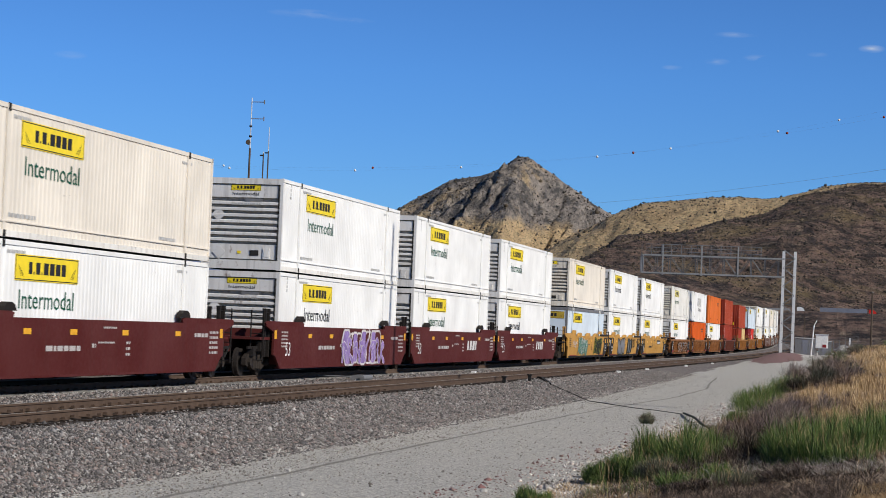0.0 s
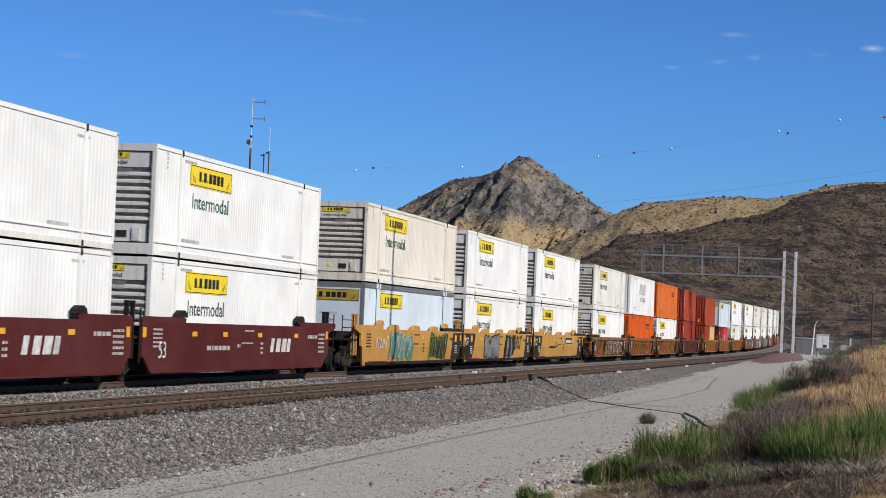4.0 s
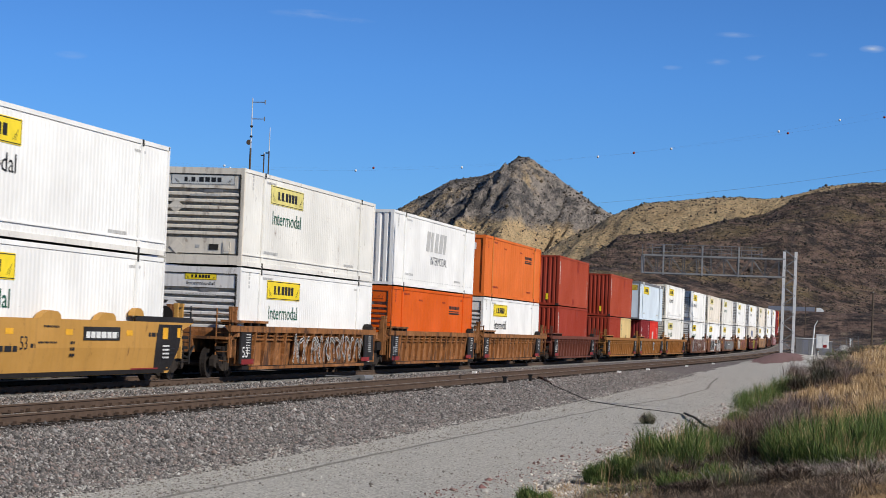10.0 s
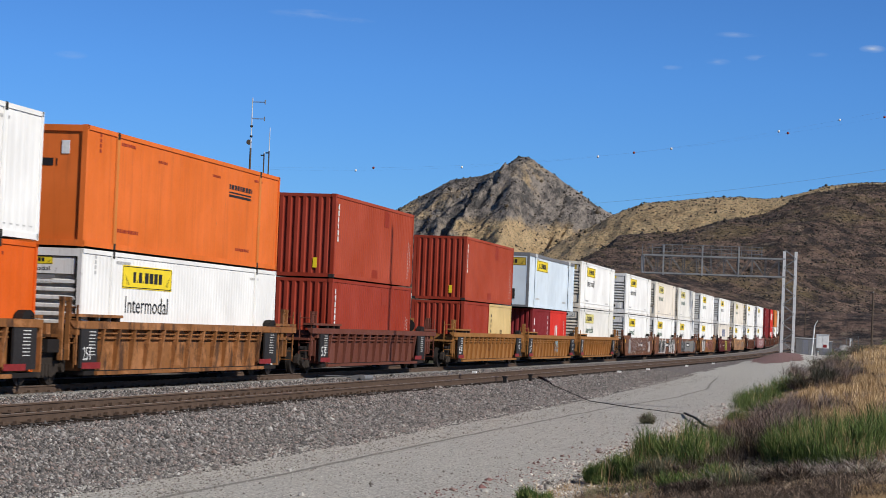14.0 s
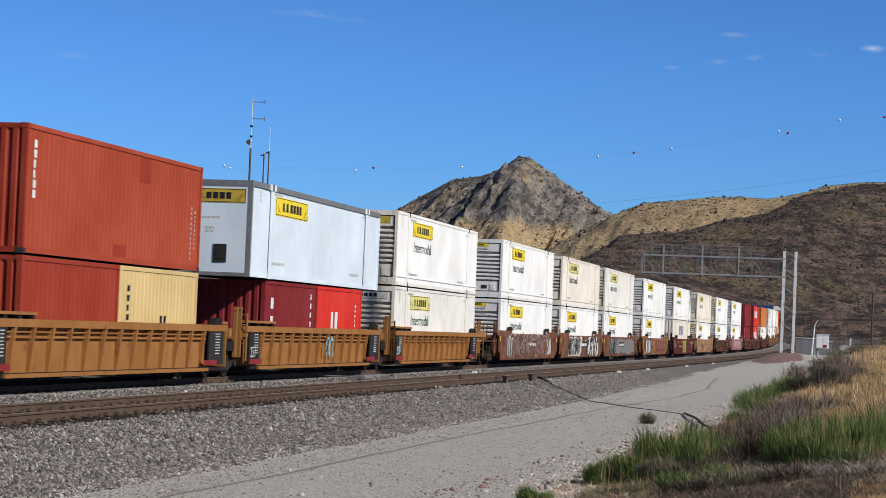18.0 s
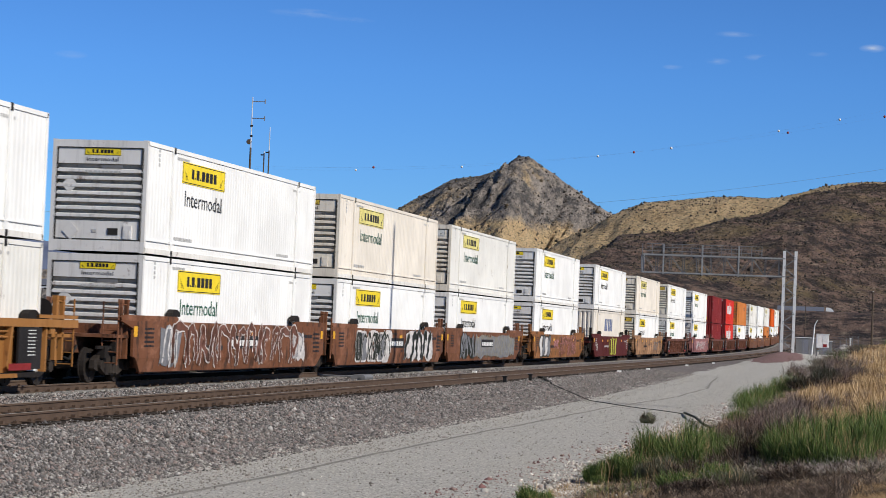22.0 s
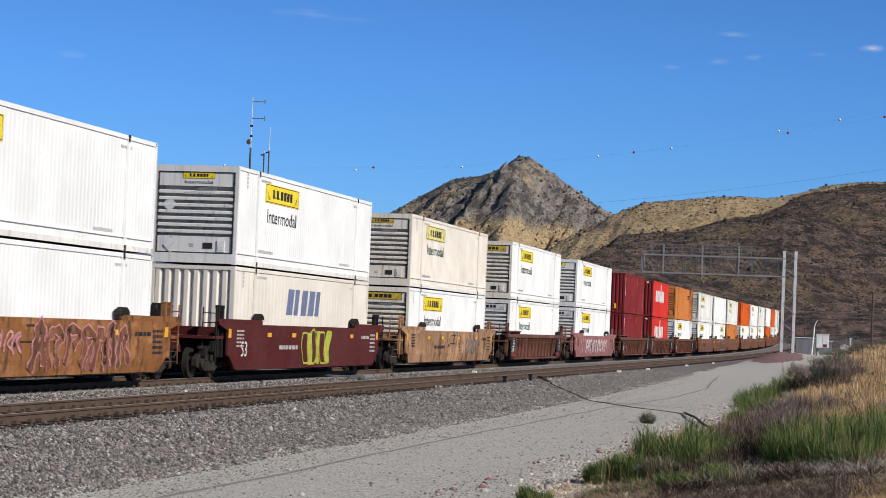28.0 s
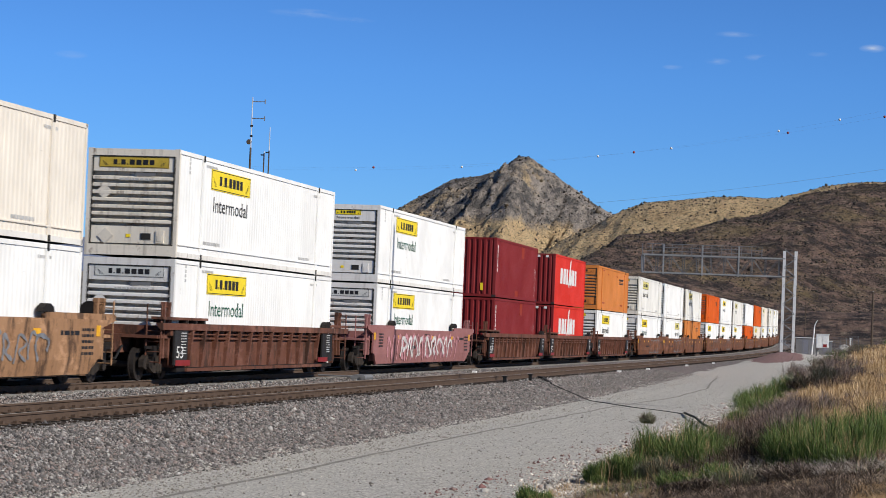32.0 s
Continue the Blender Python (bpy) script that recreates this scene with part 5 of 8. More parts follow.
def well_car(style, body, left="joint", right="joint", ribs=13, half=8.08):
    """One well of an intermodal car. left / right: 'end' has a coupler and platform of its own, 'joint' shares a truck."""
    ob = thing("well_car", "", "railway car", "well cars of the train")
    yo = 1.50
    xl = -half - (2.0 if left == "end" else 1.15)
    xr = half + (2.0 if right == "end" else 1.15)
    if style == "ribbed":
        xl, xr = (-9.4 if left == "end" else -8.65), (9.9 if right == "end" else 8.1)
    deck = CAR_BLACK if style == "yellow" else body
    for sy in (-1, 1):
        ya, yb = (-yo, -yo + 0.07) if sy < 0 else (yo - 0.07, yo)
        if style == "ribbed":
            skin = [(-7.3, 0.26), (6.5, 0.26), (7.7, 0.42), (7.75, 1.36), (-8.4, 1.36), (-8.35, 0.42)]
            part("side_sheet", Shape().prism_y(skin, *((ya + 0.17, ya + 0.20) if sy < 0 else (yb - 0.20, yb - 0.17))), body, ob)
            part("top_chord", Shape().prism_x([(ya, 1.35), (yb, 1.35), (yb + (0.12 if sy < 0 else 0), 1.49), (yb + (0.12 if sy < 0 else 0), 1.53), (ya - (0.12 if sy > 0 else 0), 1.53), (ya - (0.12 if sy > 0 else 0), 1.49)], xl, xr), body, ob, "scuffed top chord")
            part("bottom_sill", Shape().box(-7.3, 6.5, ya, yb + (0.05 if sy < 0 else 0), 0.24, 0.33), body, ob)
            if sy < 0:
                pitch = 13.0 / (ribs - 1)
                for i in range(ribs):
                    part("side_rib", lambda: Shape().add([(-0.055, 0.0, 1.35), (0.055, 0.0, 1.35), (0.055, 0.175, 1.35), (-0.055, 0.175, 1.35), (-0.075, 0.10, 0.31), (-0.01, 0.10, 0.31), (-0.01, 0.175, 0.31), (-0.075, 0.175, 0.31)], [(0, 1, 2, 3), (4, 7, 6, 5), (0, 4, 5, 1), (1, 5, 6, 2), (2, 6, 7, 3), (3, 7, 4, 0)]), body, ob, at=(-6.85 + i * pitch, -yo + 0.003, 0), key="carrib")
                for z in (1.12, 1.24):
                    part("side_pipe", lambda: Shape().tube((-7.2, 0, 0), (6.4, 0, 0), 0.024, sides=6), body, ob, "thin pipe behind the ribs", at=(0, -yo + 0.10, z), key="carpipe")
                for x0, x1 in ((-8.4, -7.35), (6.5, 7.75)):
                    part("end_plate", lambda: Shape().box(0, x1 - x0, -0.002, 0.05, 0, 0.92), CAR_BLACK, ob, "black stencil panel", at=(x0, -yo, 0.42), key=("endplate", round(x1 - x0, 2)))
                    part("data_stencil", lambda: bars(0, 0.1, 0.42, 0.62, 8, 3, fill=0.3), WHITE_INK, ob, at=(x0 + 0.5, -yo - 0.005, 0.62), key="rb_st")
                    part("red_decal", lambda: Shape().box(0, 1.2, -0.004, 0, 0, 0.15), RED_DECAL, ob, at=(x0 + (0.1 if x0 < 0 else -0.5), -yo - 0.005, 0.40), key="rb_red")
                part("number_lettering", lettering("25T" if left == "joint" else "53", 0.55, 0.32), WHITE_INK, ob, at=(-8.25, -yo - 0.006, 0.6))
                part("raised_shoulder", Shape().box(xl + 0.05, -5.7, -yo, -yo + 0.35, 1.62, 1.69), body, ob, "raised end shoulder")
                for x in (xl + 0.2, -7.4, -6.6, -5.9):
                    part("shoulder_stay", lambda: Shape().box(-0.07, 0.07, 0.0, 0.3, 1.53, 1.62), GRIME, ob, at=(x, -yo + 0.02, 0), key="stay")
                part("raised_shoulder", Shape().box(7.4, xr - 0.05, -yo, -yo + 0.35, 1.55, 1.63), body, ob, "raised end shoulder")
                part("guide_block", Shape().prism_y([(6.9, 1.53), (7.6, 1.53), (7.55, 1.66), (7.35, 1.73), (7.1, 1.72), (6.95, 1.64)], -yo, -yo + 0.2), GRIME, ob)
        else:
            cham = 0.9 if style == "yellow" else 0.62
            skin = [(-half - 0.30, 0.26), (half + 0.30, 0.26), (half + 0.80, cham), (half + 1.0, cham + 0.05), (half + 1.0, 1.36), (xr - 0.05, CHORD_LO), (-half + 13.0, CHORD_LO), (-half + 3.0, CHORD_LO), (xl + 0.05, CHORD_LO), (-half - 1.0, 1.36), (-half - 1.0, cham + 0.05), (-half - 0.80, cham)]
            sheet = Shape().prism_y(skin, ya, yb)
            if style != "maroon":
                lower = [(-half - 0.30, 0.26), (half + 0.30, 0.26), (half + 0.80, cham), (-half - 0.80, cham)]
                upper = [(-half - 0.80, cham)] + [q for q in skin[2:-1]]
                sheet = Shape().prism_y(upper, ya, yb).prism_y(lower, ya, yb)
                sheet.v = [(x, y - sy * FOLD * max(0.0, cham - z), z) for x, y, z in sheet.v]
            part("side_sheet", sheet, body, ob)
            part("bottom_sill", Shape().box(-half - 0.25, half + 0.25, ya + (0.09 if sy < 0 and style != "maroon" else -0.01 if sy < 0 else -0.1), yb + (0.1 if sy < 0 else 0.01 if style == "maroon" else -0.09), 0.23, 0.28), body, ob)
            for e in (-1, 1):
                a, b = (xl + 0.05, -half + 2.45) if e < 0 else (half - 2.65, xr - 0.05)
                part("raised_shoulder", Shape().prism_y([(a + 0.1, CHORD_LO), (b - 0.1, CHORD_LO), (b - 0.05, CHORD_LO + 0.10), (b - 0.2, CHORD_HI), (a + 0.25, CHORD_HI), (a + 0.05, CHORD_LO + 0.08)], ya + 0.005, yb - 0.005), deck if style == "yellow" and e > 0 else body, ob, "raised end shoulder")
                if sy < 0:
                    xg = b - 0.3 if e < 0 else a + 0.3
                    part("guide_block", Shape().prism_y([(xg - 0.35, CHORD_HI), (xg + 0.35, CHORD_HI), (xg + 0.28, CHORD_HI + 0.12), (xg + 0.1, CHORD_HI + 0.19), (xg - 0.12, CHORD_HI + 0.19), (xg - 0.3, CHORD_HI + 0.1)], ya, yb + 0.1), GRIME if style != "yellow" else body, ob)
    part("well_floor", Shape().box(-half + 0.1, half - 0.1, -yo + 0.07, yo - 0.07, 0.24, 0.345), GRIME, ob)
    for e in (-1, 1):
        kind = left if e < 0 else right
        a, b = (min(xl, -half - 0.5), -half - 0.12) if e < 0 else (half - 0.2, max(xr, half + 0.5))
        part("end_bulkhead", Shape().box(*sorted((e * (half + 0.08), e * (half + 0.16))), -yo + 0.07, yo - 0.07, 0.35, 1.45), body, ob)
        part("end_platform", Shape().box(a, b, -1.35, 1.35, 1.12, 1.2).box(a, b, -0.35, 0.35, 0.72, 1.12), deck, ob)
        part("cross_bearer", Shape().box(*sorted((e * (half + 0.3), e * (half + 0.55))), -yo + 0.05, yo - 0.05, 1.2, 1.44), deck, ob)
        if kind == "end":
            truck(ob, e * (half + (0.25 if style == "ribbed" else 1.25)))
            xe = xl if e < 0 else xr
            part("coupler", Shape().box(*sorted((xe, xe + e * 0.75)), -0.09, 0.09, 0.78, 0.98).box(*sorted((xe + e * 0.55, xe + e * 0.85)), -0.17, 0.17, 0.74, 1.02), GRIME, ob)
            ladder = Shape()
            for yy in (-1.42, -1.02):
                ladder.tube((xe - e * 0.1, yy, 0.45), (xe - e * 0.1, yy, 2.02), 0.022, sides=6)
            for k in range(6):
                ladder.tube((xe - e * 0.1, -1.42, 0.5 + 0.27 * k), (xe - e * 0.1, -1.02, 0.5 + 0.27 * k), 0.016, sides=6)
            part("ladder", ladder, deck if style != "maroon" else GRIME, ob)
            for xx in (xe - e * 0.55, xe - e * 0.95):
                for yy in (-1.3, 0.6):
                    part("stanchion", lambda: Shape().box(-0.05, 0.05, -0.05, 0.05, 0.6, 2.04).box(-0.06, 0.06, -0.06, 0.06, 1.98, 2.08), GRIME if style == "maroon" else body, ob, at=(xx, yy, 0), key="stanchion")
            part("handrail", Shape().tube((xe - e * 0.55, -1.3, 1.95), (xe - e * 0.95, -1.3, 1.95), 0.022, sides=6), GRIME if style == "maroon" else deck, ob)
            part("air_hose", Shape().tube((xe, -0.4, 0.9), (xe + e * 0.35, -0.35, 0.55), 0.03, sides=6).tube((xe + e * 0.35, -0.35, 0.55), (xe + e * 0.6, -0.3, 0.62), 0.03, sides=6), BLACK, ob)
            if e < 0:
                part("brake_wheel", Shape().tube((xe - 0.02, 0.55, 1.75), (xe + 0.02, 0.55, 1.75), 0.28, 0.28, 14).tube((xe + 0.02, 0.55, 1.1), (xe + 0.02, 0.55, 1.8), 0.04, sides=6), GRIME, ob)
        elif e < 0:
            truck(ob, -9.45)
            art = Shape()
            for xx in (xl + 0.02, xl - 0.40):
                part("stanchion", lambda: Shape().box(-0.05, 0.05, -0.05, 0.05, 0.6, 2.04).box(-0.06, 0.06, -0.06, 0.06, 1.98, 2.08), GRIME if style == "maroon" else body, ob, at=(xx, -1.25, 0), key="stanchion")
            for yy in (-1.46, -1.05):
                art.tube((xl + 0.05, yy, 0.5), (xl + 0.05, yy, 1.9), 0.03, sides=6)
            for k in range(4):
                art.tube((xl + 0.05, -1.42, 1.0 + 0.28 * k), (xl + 0.05, -1.0, 1.0 + 0.28 * k), 0.018, sides=6)
            part("ladder", art, deck if style != "maroon" else GRIME, ob)
            part("joint_casting", Shape().box(xl - 0.45, xl + 0.2, -0.3, 0.3, 0.7, 1.05), GRIME, ob)
    if style != "ribbed":
        y = -yo - 0.006
        for i, x in enumerate((-half - 1.0, -half + 2.9, -half + 5.6, -half + 9.0, half - 3.2, half + 0.6)):
            big = i in (0, 5)
            part("reflector", lambda: Shape().box(0, 0.26 if big else 0.42, -0.003, 0, 0, 0.26 if big else 0.13), REFLECTOR, ob, "yellow reflector", at=(x, y, 1.16 if big else 1.2), key=("refl", big))
        for x, z, w, h, r in ((-half + 4.2, 0.82, 2.1, 0.26, 1), (-half + 7.0, 0.9, 0.26, 0.2, 1), (-half + 7.7, 1.36, 0.9, 0.1, 1), (-half + 7.4, 1.0, 1.1, 0.09, 1), (-half + 9.3, 0.7, 0.28, 0.42, 3), (-half - 0.2, 0.9, 0.7, 0.55, 5), (half - 0.3, 0.72, 0.75, 0.7, 5), (half - 1.6, 1.18, 1.2, 0.22, 1)):
            part("data_stencil", lambda: bars(0, 0, w, h, r, int(x * 10) + 90, fill=0.48), DULL_INK if style == "maroon" else INK, ob, at=(x, y, z), key=("cst", round(x, 1), style == "maroon"))
        if style == "yellow":
            part("dark_end", fold_in(Shape().prism_y([(half - 0.9, 0.30), (half + 0.30, 0.30), (half + 0.80, 0.9), (half - 1.05, 0.9)], y - 0.002, y + 0.004).prism_y([(half - 1.05, 0.9), (half + 0.80, 0.9), (half + 0.98, 1.5), (half - 0.85, 1.5)], y - 0.002, y + 0.004), 0.9), CAR_BLACK, ob, "black end panel")
            for xg in (-half + 4.4, -half + 8.1, -half + 11.6):
                part("guide_block", lambda: Shape().prism_y([(-0.6, 0.0), (0.6, 0.0), (0.58, 0.09), (0.4, 0.17), (-0.1, 0.19), (-0.42, 0.12)], 0.0, 0.17), body, ob, at=(xg, -yo, CHORD_LO), key="midguide")
            if left == "joint":
                part("dark_end", fold_in(Shape().prism_y([(-half - 0.30, 0.30), (-half + 1.2, 0.30), (-half + 1.35, 0.9), (-half - 0.80, 0.9)], y - 0.002, y + 0.004).prism_y([(-half - 0.80, 0.9), (-half + 1.35, 0.9), (-half + 1.6, 1.5), (-half - 0.98, 1.5)], y - 0.002, y + 0.004), 0.9), CAR_BLACK, ob, "black end panel")
                part("number_lettering", lettering("125T", 0.8, 0.34), WHITE_INK, ob, "125T", at=(-half - 0.75, y - 0.006, 0.98))
                part("reflector", Shape().box(0, 0.4, -0.003, 0, 0, 0.3), REFLECTOR, ob, "yellow reflector", at=(-half + 0.5, y - 0.006, 1.12))
                part("data_stencil", bars(0, 0, 0.55, 0.4, 4, 31, fill=0.45), WHITE_INK, ob, at=(-half + 0.4, y - 0.006, 0.6))
            part("reflector", Shape().box(0, 0.4, -0.003, 0, 0, 0.3), REFLECTOR, ob, "yellow reflector", at=(half - 0.55, y - 0.006, 1.12))
            part("data_stencil", bars(0, 0, 0.5, 0.4, 4, 32, fill=0.45), WHITE_INK, ob, at=(half - 0.5, y - 0.006, 0.62))
            part("red_decal", fold_in(Shape().box(-half + 0.5, -half + 3.4, y - 0.003, y, 0.30, 0.38), 0.9), RED_DECAL, ob)
            part("red_decal", fold_in(Shape().box(half - 2.6, half - 0.6, y - 0.005, y, 0.30, 0.38), 0.9), RED_DECAL, ob)
            part("number_lettering", lettering("53", 0.42, 0.3), INK, ob, "53", at=(-half + 6.4, y - 0.004, 0.86))
        elif style == "maroon":
            part("number_lettering", lettering("53", 0.56, 0.44), WHITE_INK, ob, "53", at=(-half + 0.25, y - 0.004, 0.62))
    return ob


# ---- the train: left end of each stack at the start, its boxes and its car ----
PROTO = {}
KINDS = {
    "cream": (lambda: intermodal_box(CREAM, CREAM_END, "small", GREEN_INK, False, 1, depth=0.014), "cream ribbed steel freight container with a yellow sign and green lettering"),
    "cream_black": (lambda: intermodal_box(CREAM, CREAM_END, "small", GREEN_INK, True, 2, depth=0.014), "weathered cream freight container with a faded yellow sign"),
    "white": (lambda: intermodal_box(WHITE, GREY_END, "small", GREEN_INK, False, 3), "white ribbed freight container with a yellow sign and green lettering"),
    "white_black": (lambda: intermodal_box(WHITE, GREY_END, "small", INK, False, 4), "white ribbed freight container with a yellow sign and black lettering"),
    "white_grey": (lambda: intermodal_box(WHITE, GREY_END, "wide", GREEN_INK, False, 10, nose_sign=GREY_SIGN), "white ribbed freight container with a grey sign across its nose"),
    "white_wide": (lambda: intermodal_box(WHITE, CREAM_END, "wide", INK, False, 5, nose_sign=GOLD_SIGN), "white ribbed freight container with a wide sign across its nose"),
    "white_faded": (lambda: intermodal_box(OFFWHITE, CREAM_END, "wide", GREEN_INK, True, 6, nose_sign=GREY_SIGN), "dirty white freight container with a faded yellow sign"),
    "pale": (lambda: intermodal_box(OFFWHITE, CREAM_END, "small", INK, True, 7), "pale grey-white freight container with a faded sign"),
    "white_tail": (lambda: intermodal_box(WHITE, GREY_END, "small", INK, True, 8, True, 9.6), "white freight container with its faded sign near the tail"),
    "white_bare": (lambda: intermodal_box(WHITE, WHITE, "none", INK, True, 9, False), "plain white ribbed freight container with small stencils"),
    "ice": (smooth_box, "smooth ice-white freight container with a grey top rail and yellow sign"),
    "slate": (lambda: slate_box(WHITE, 6.0, 2), "white freight container with a worn slate-grey wordmark and upright nose ribs"),
    "slate_cream": (lambda: slate_box(CREAM, 5.6, 1), "cream freight container with a slate-blue wordmark and upright nose ribs"),
    "orange": (lambda: orange_box(ORANGE, "louvred"), "bright orange freight container with a dark ribbed nose"),
    "orange_faded": (lambda: orange_box(ORANGE_FADED), "faded orange freight container with a dark wordmark near its tail"),
    "orange_pale": (lambda: orange_box(ORANGE_PALE, "louvred"), "pale orange freight container with a ribbed nose"),
    "red": (lambda: sea_box(RED_FADED, 12.192, "column", 1, RED), "faded oxide-red corrugated ocean container with white upright lettering"),
    "red_low": (lambda: sea_box(RED, 12.192, "column", 2), "oxide-red corrugated ocean container with darker repair patches"),
    "crimson": (lambda: sea_box(CRIMSON, 12.192, "column", 3), "dark crimson corrugated ocean container"),
    "scarlet": (lambda: sea_box(SCARLET, 12.192, "wordmark", 4, CRIMSON), "bright scarlet ocean container with a white wordmark and emblem"),
    "red20": (lambda: sea_box(RED, 6.058, "none", 1, h=2.59), "short oxide-red ocean container"),
    "tan20": (lambda: sea_box(TAN, 6.058, "black", 1, h=2.59), "short tan-yellow ocean container with black letter blocks"),
    "crimson20": (lambda: sea_box(CRIMSON, 6.058, "tall", 1, h=2.59), "short dark crimson ocean container with white upright marks"),
    "scarlet20": (lambda: sea_box(SCARLET, 6.058, "square", 1, h=2.59), "short scarlet ocean container with a white emblem"),
}
FLOOR, STACK = 0.352, 3.256


def place_box(kind, s, z):
    label = KINDS[kind][1]
    if kind not in PROTO:
        ob = PROTO[kind] = KINDS[kind][0]()
        ob.matrix_basis = along(s, 0, z)
    else:
        ob = copy_thing(PROTO[kind], along(s, 0, z))
    tagged(ob, label, "container", "containers on the train")
    ROLLING.append((ob, s, z))
    return ob


TRAIN = [
    (48.46, "cream", "white", "maroon", "end", "end", 1), (71.66, "white", "white_black", "maroon", "end", "joint", 2), (90.78, "white", "white", "maroon", "joint", "joint", 3), (109.72, "white", "white_black", "maroon", "joint", "end", 4),
    (132.38, "cream", "ice", "yellow", "end", "joint", 5), (151.12, "white_black", "white", "yellow", "joint", "joint", 6), (170.08, "white_black", "white", "yellow", "joint", "end", 7),
    (192.86, "white_faded", "white", "ribbed", "end", "joint", 8), (212.03, "slate", "orange", "ribbed", "joint", "joint", 9), (230.82, "orange_faded", "white_black", "ribbed", "joint", "end", 10),
    (252.10, "red", "red_low", "ribbed", "end", "end", 11), (275.15, "red", "red20+tan20", "ribbed", "end", "joint", 12), (293.78, "ice", "crimson20+scarlet20", "ribbed", "joint", "joint", 13), (312.78, "white_wide", "white_faded", "ribbed", "joint", "end", 14),
    (335.47, "white_black", "white", "brown", "end", "joint", 15), (354.84, "cream_black", "white", "brown", "joint", "joint", 16), (373.78, "white_faded", "white_black", "brown", "joint", "end", 17),
    (396.40, "white", "white_black", "brown", "end", "end", 18), (419.61, "white_black", "slate_cream", "maroon", "end", "end", 19), (442.47, "cream_black", "white_wide", "brown", "end", "end", 20), (465.26, "white_wide", "white_grey", "ribbed", "end", "end", 21), (487.99, "white", "white_grey", "brown", "end", "end", 22),
    (510.36, "crimson", "crimson", "ribbed", "end", "joint", 23), (528.76, "scarlet", "scarlet", "ribbed", "joint", "joint", 24), (548.36, "orange_pale", "white_black", "ribbed", "joint", "end", 25),
    (571.26, "pale", "white", "brown", "end", "joint", 26), (589.96, "white_bare", "white_tail", "brown", "joint", "joint", 27), (608.76, "pale", "orange_pale", "brown", "joint", "end", 28),
    (631.36, "orange", "white", "brown", "end", "joint", 29), (649.96, "white_black", "white", "brown", "joint", "joint", 30), (668.96, "pale", "white", "brown", "joint", "end", 31),
    (690.36, "white_bare", "orange", "brown", "end", "joint", 32), (709.86, "orange", "cream", "brown", "joint", "joint", 33), (728.96, "cream_black", "white", "brown", "joint", "end", 34),
    (751.36, "pale", "white", "brown", "end", "joint", 35), (770.36, "white", "white", "brown", "joint", "joint", 36), (789.36, "white", "white_black", "brown", "joint", "end", 37)]
RIB_PAINT = {8: RUST_CAR, 9: RUST_CAR, 10: RUST_CAR, 11: REDBROWN_CAR, 12: OCHRE_CAR, 13: OCHRE_CAR, 14: OCHRE_CAR, 21: DARKBROWN_CAR, 23: DARKBROWN_CAR, 24: DARKBROWN_CAR, 25: DARKBROWN_CAR}
BROWN_PAINT = {20: TAN_CAR, 22: PINK_CAR, 18: RUST_CAR}
CAR_LABEL = {"maroon": "maroon steel well car with white stencils", "yellow": "yellow steel well car with black ends", "ribbed": "rusty brown well car with upright side ribs", "brown": "weathered brown well car covered in graffiti"}


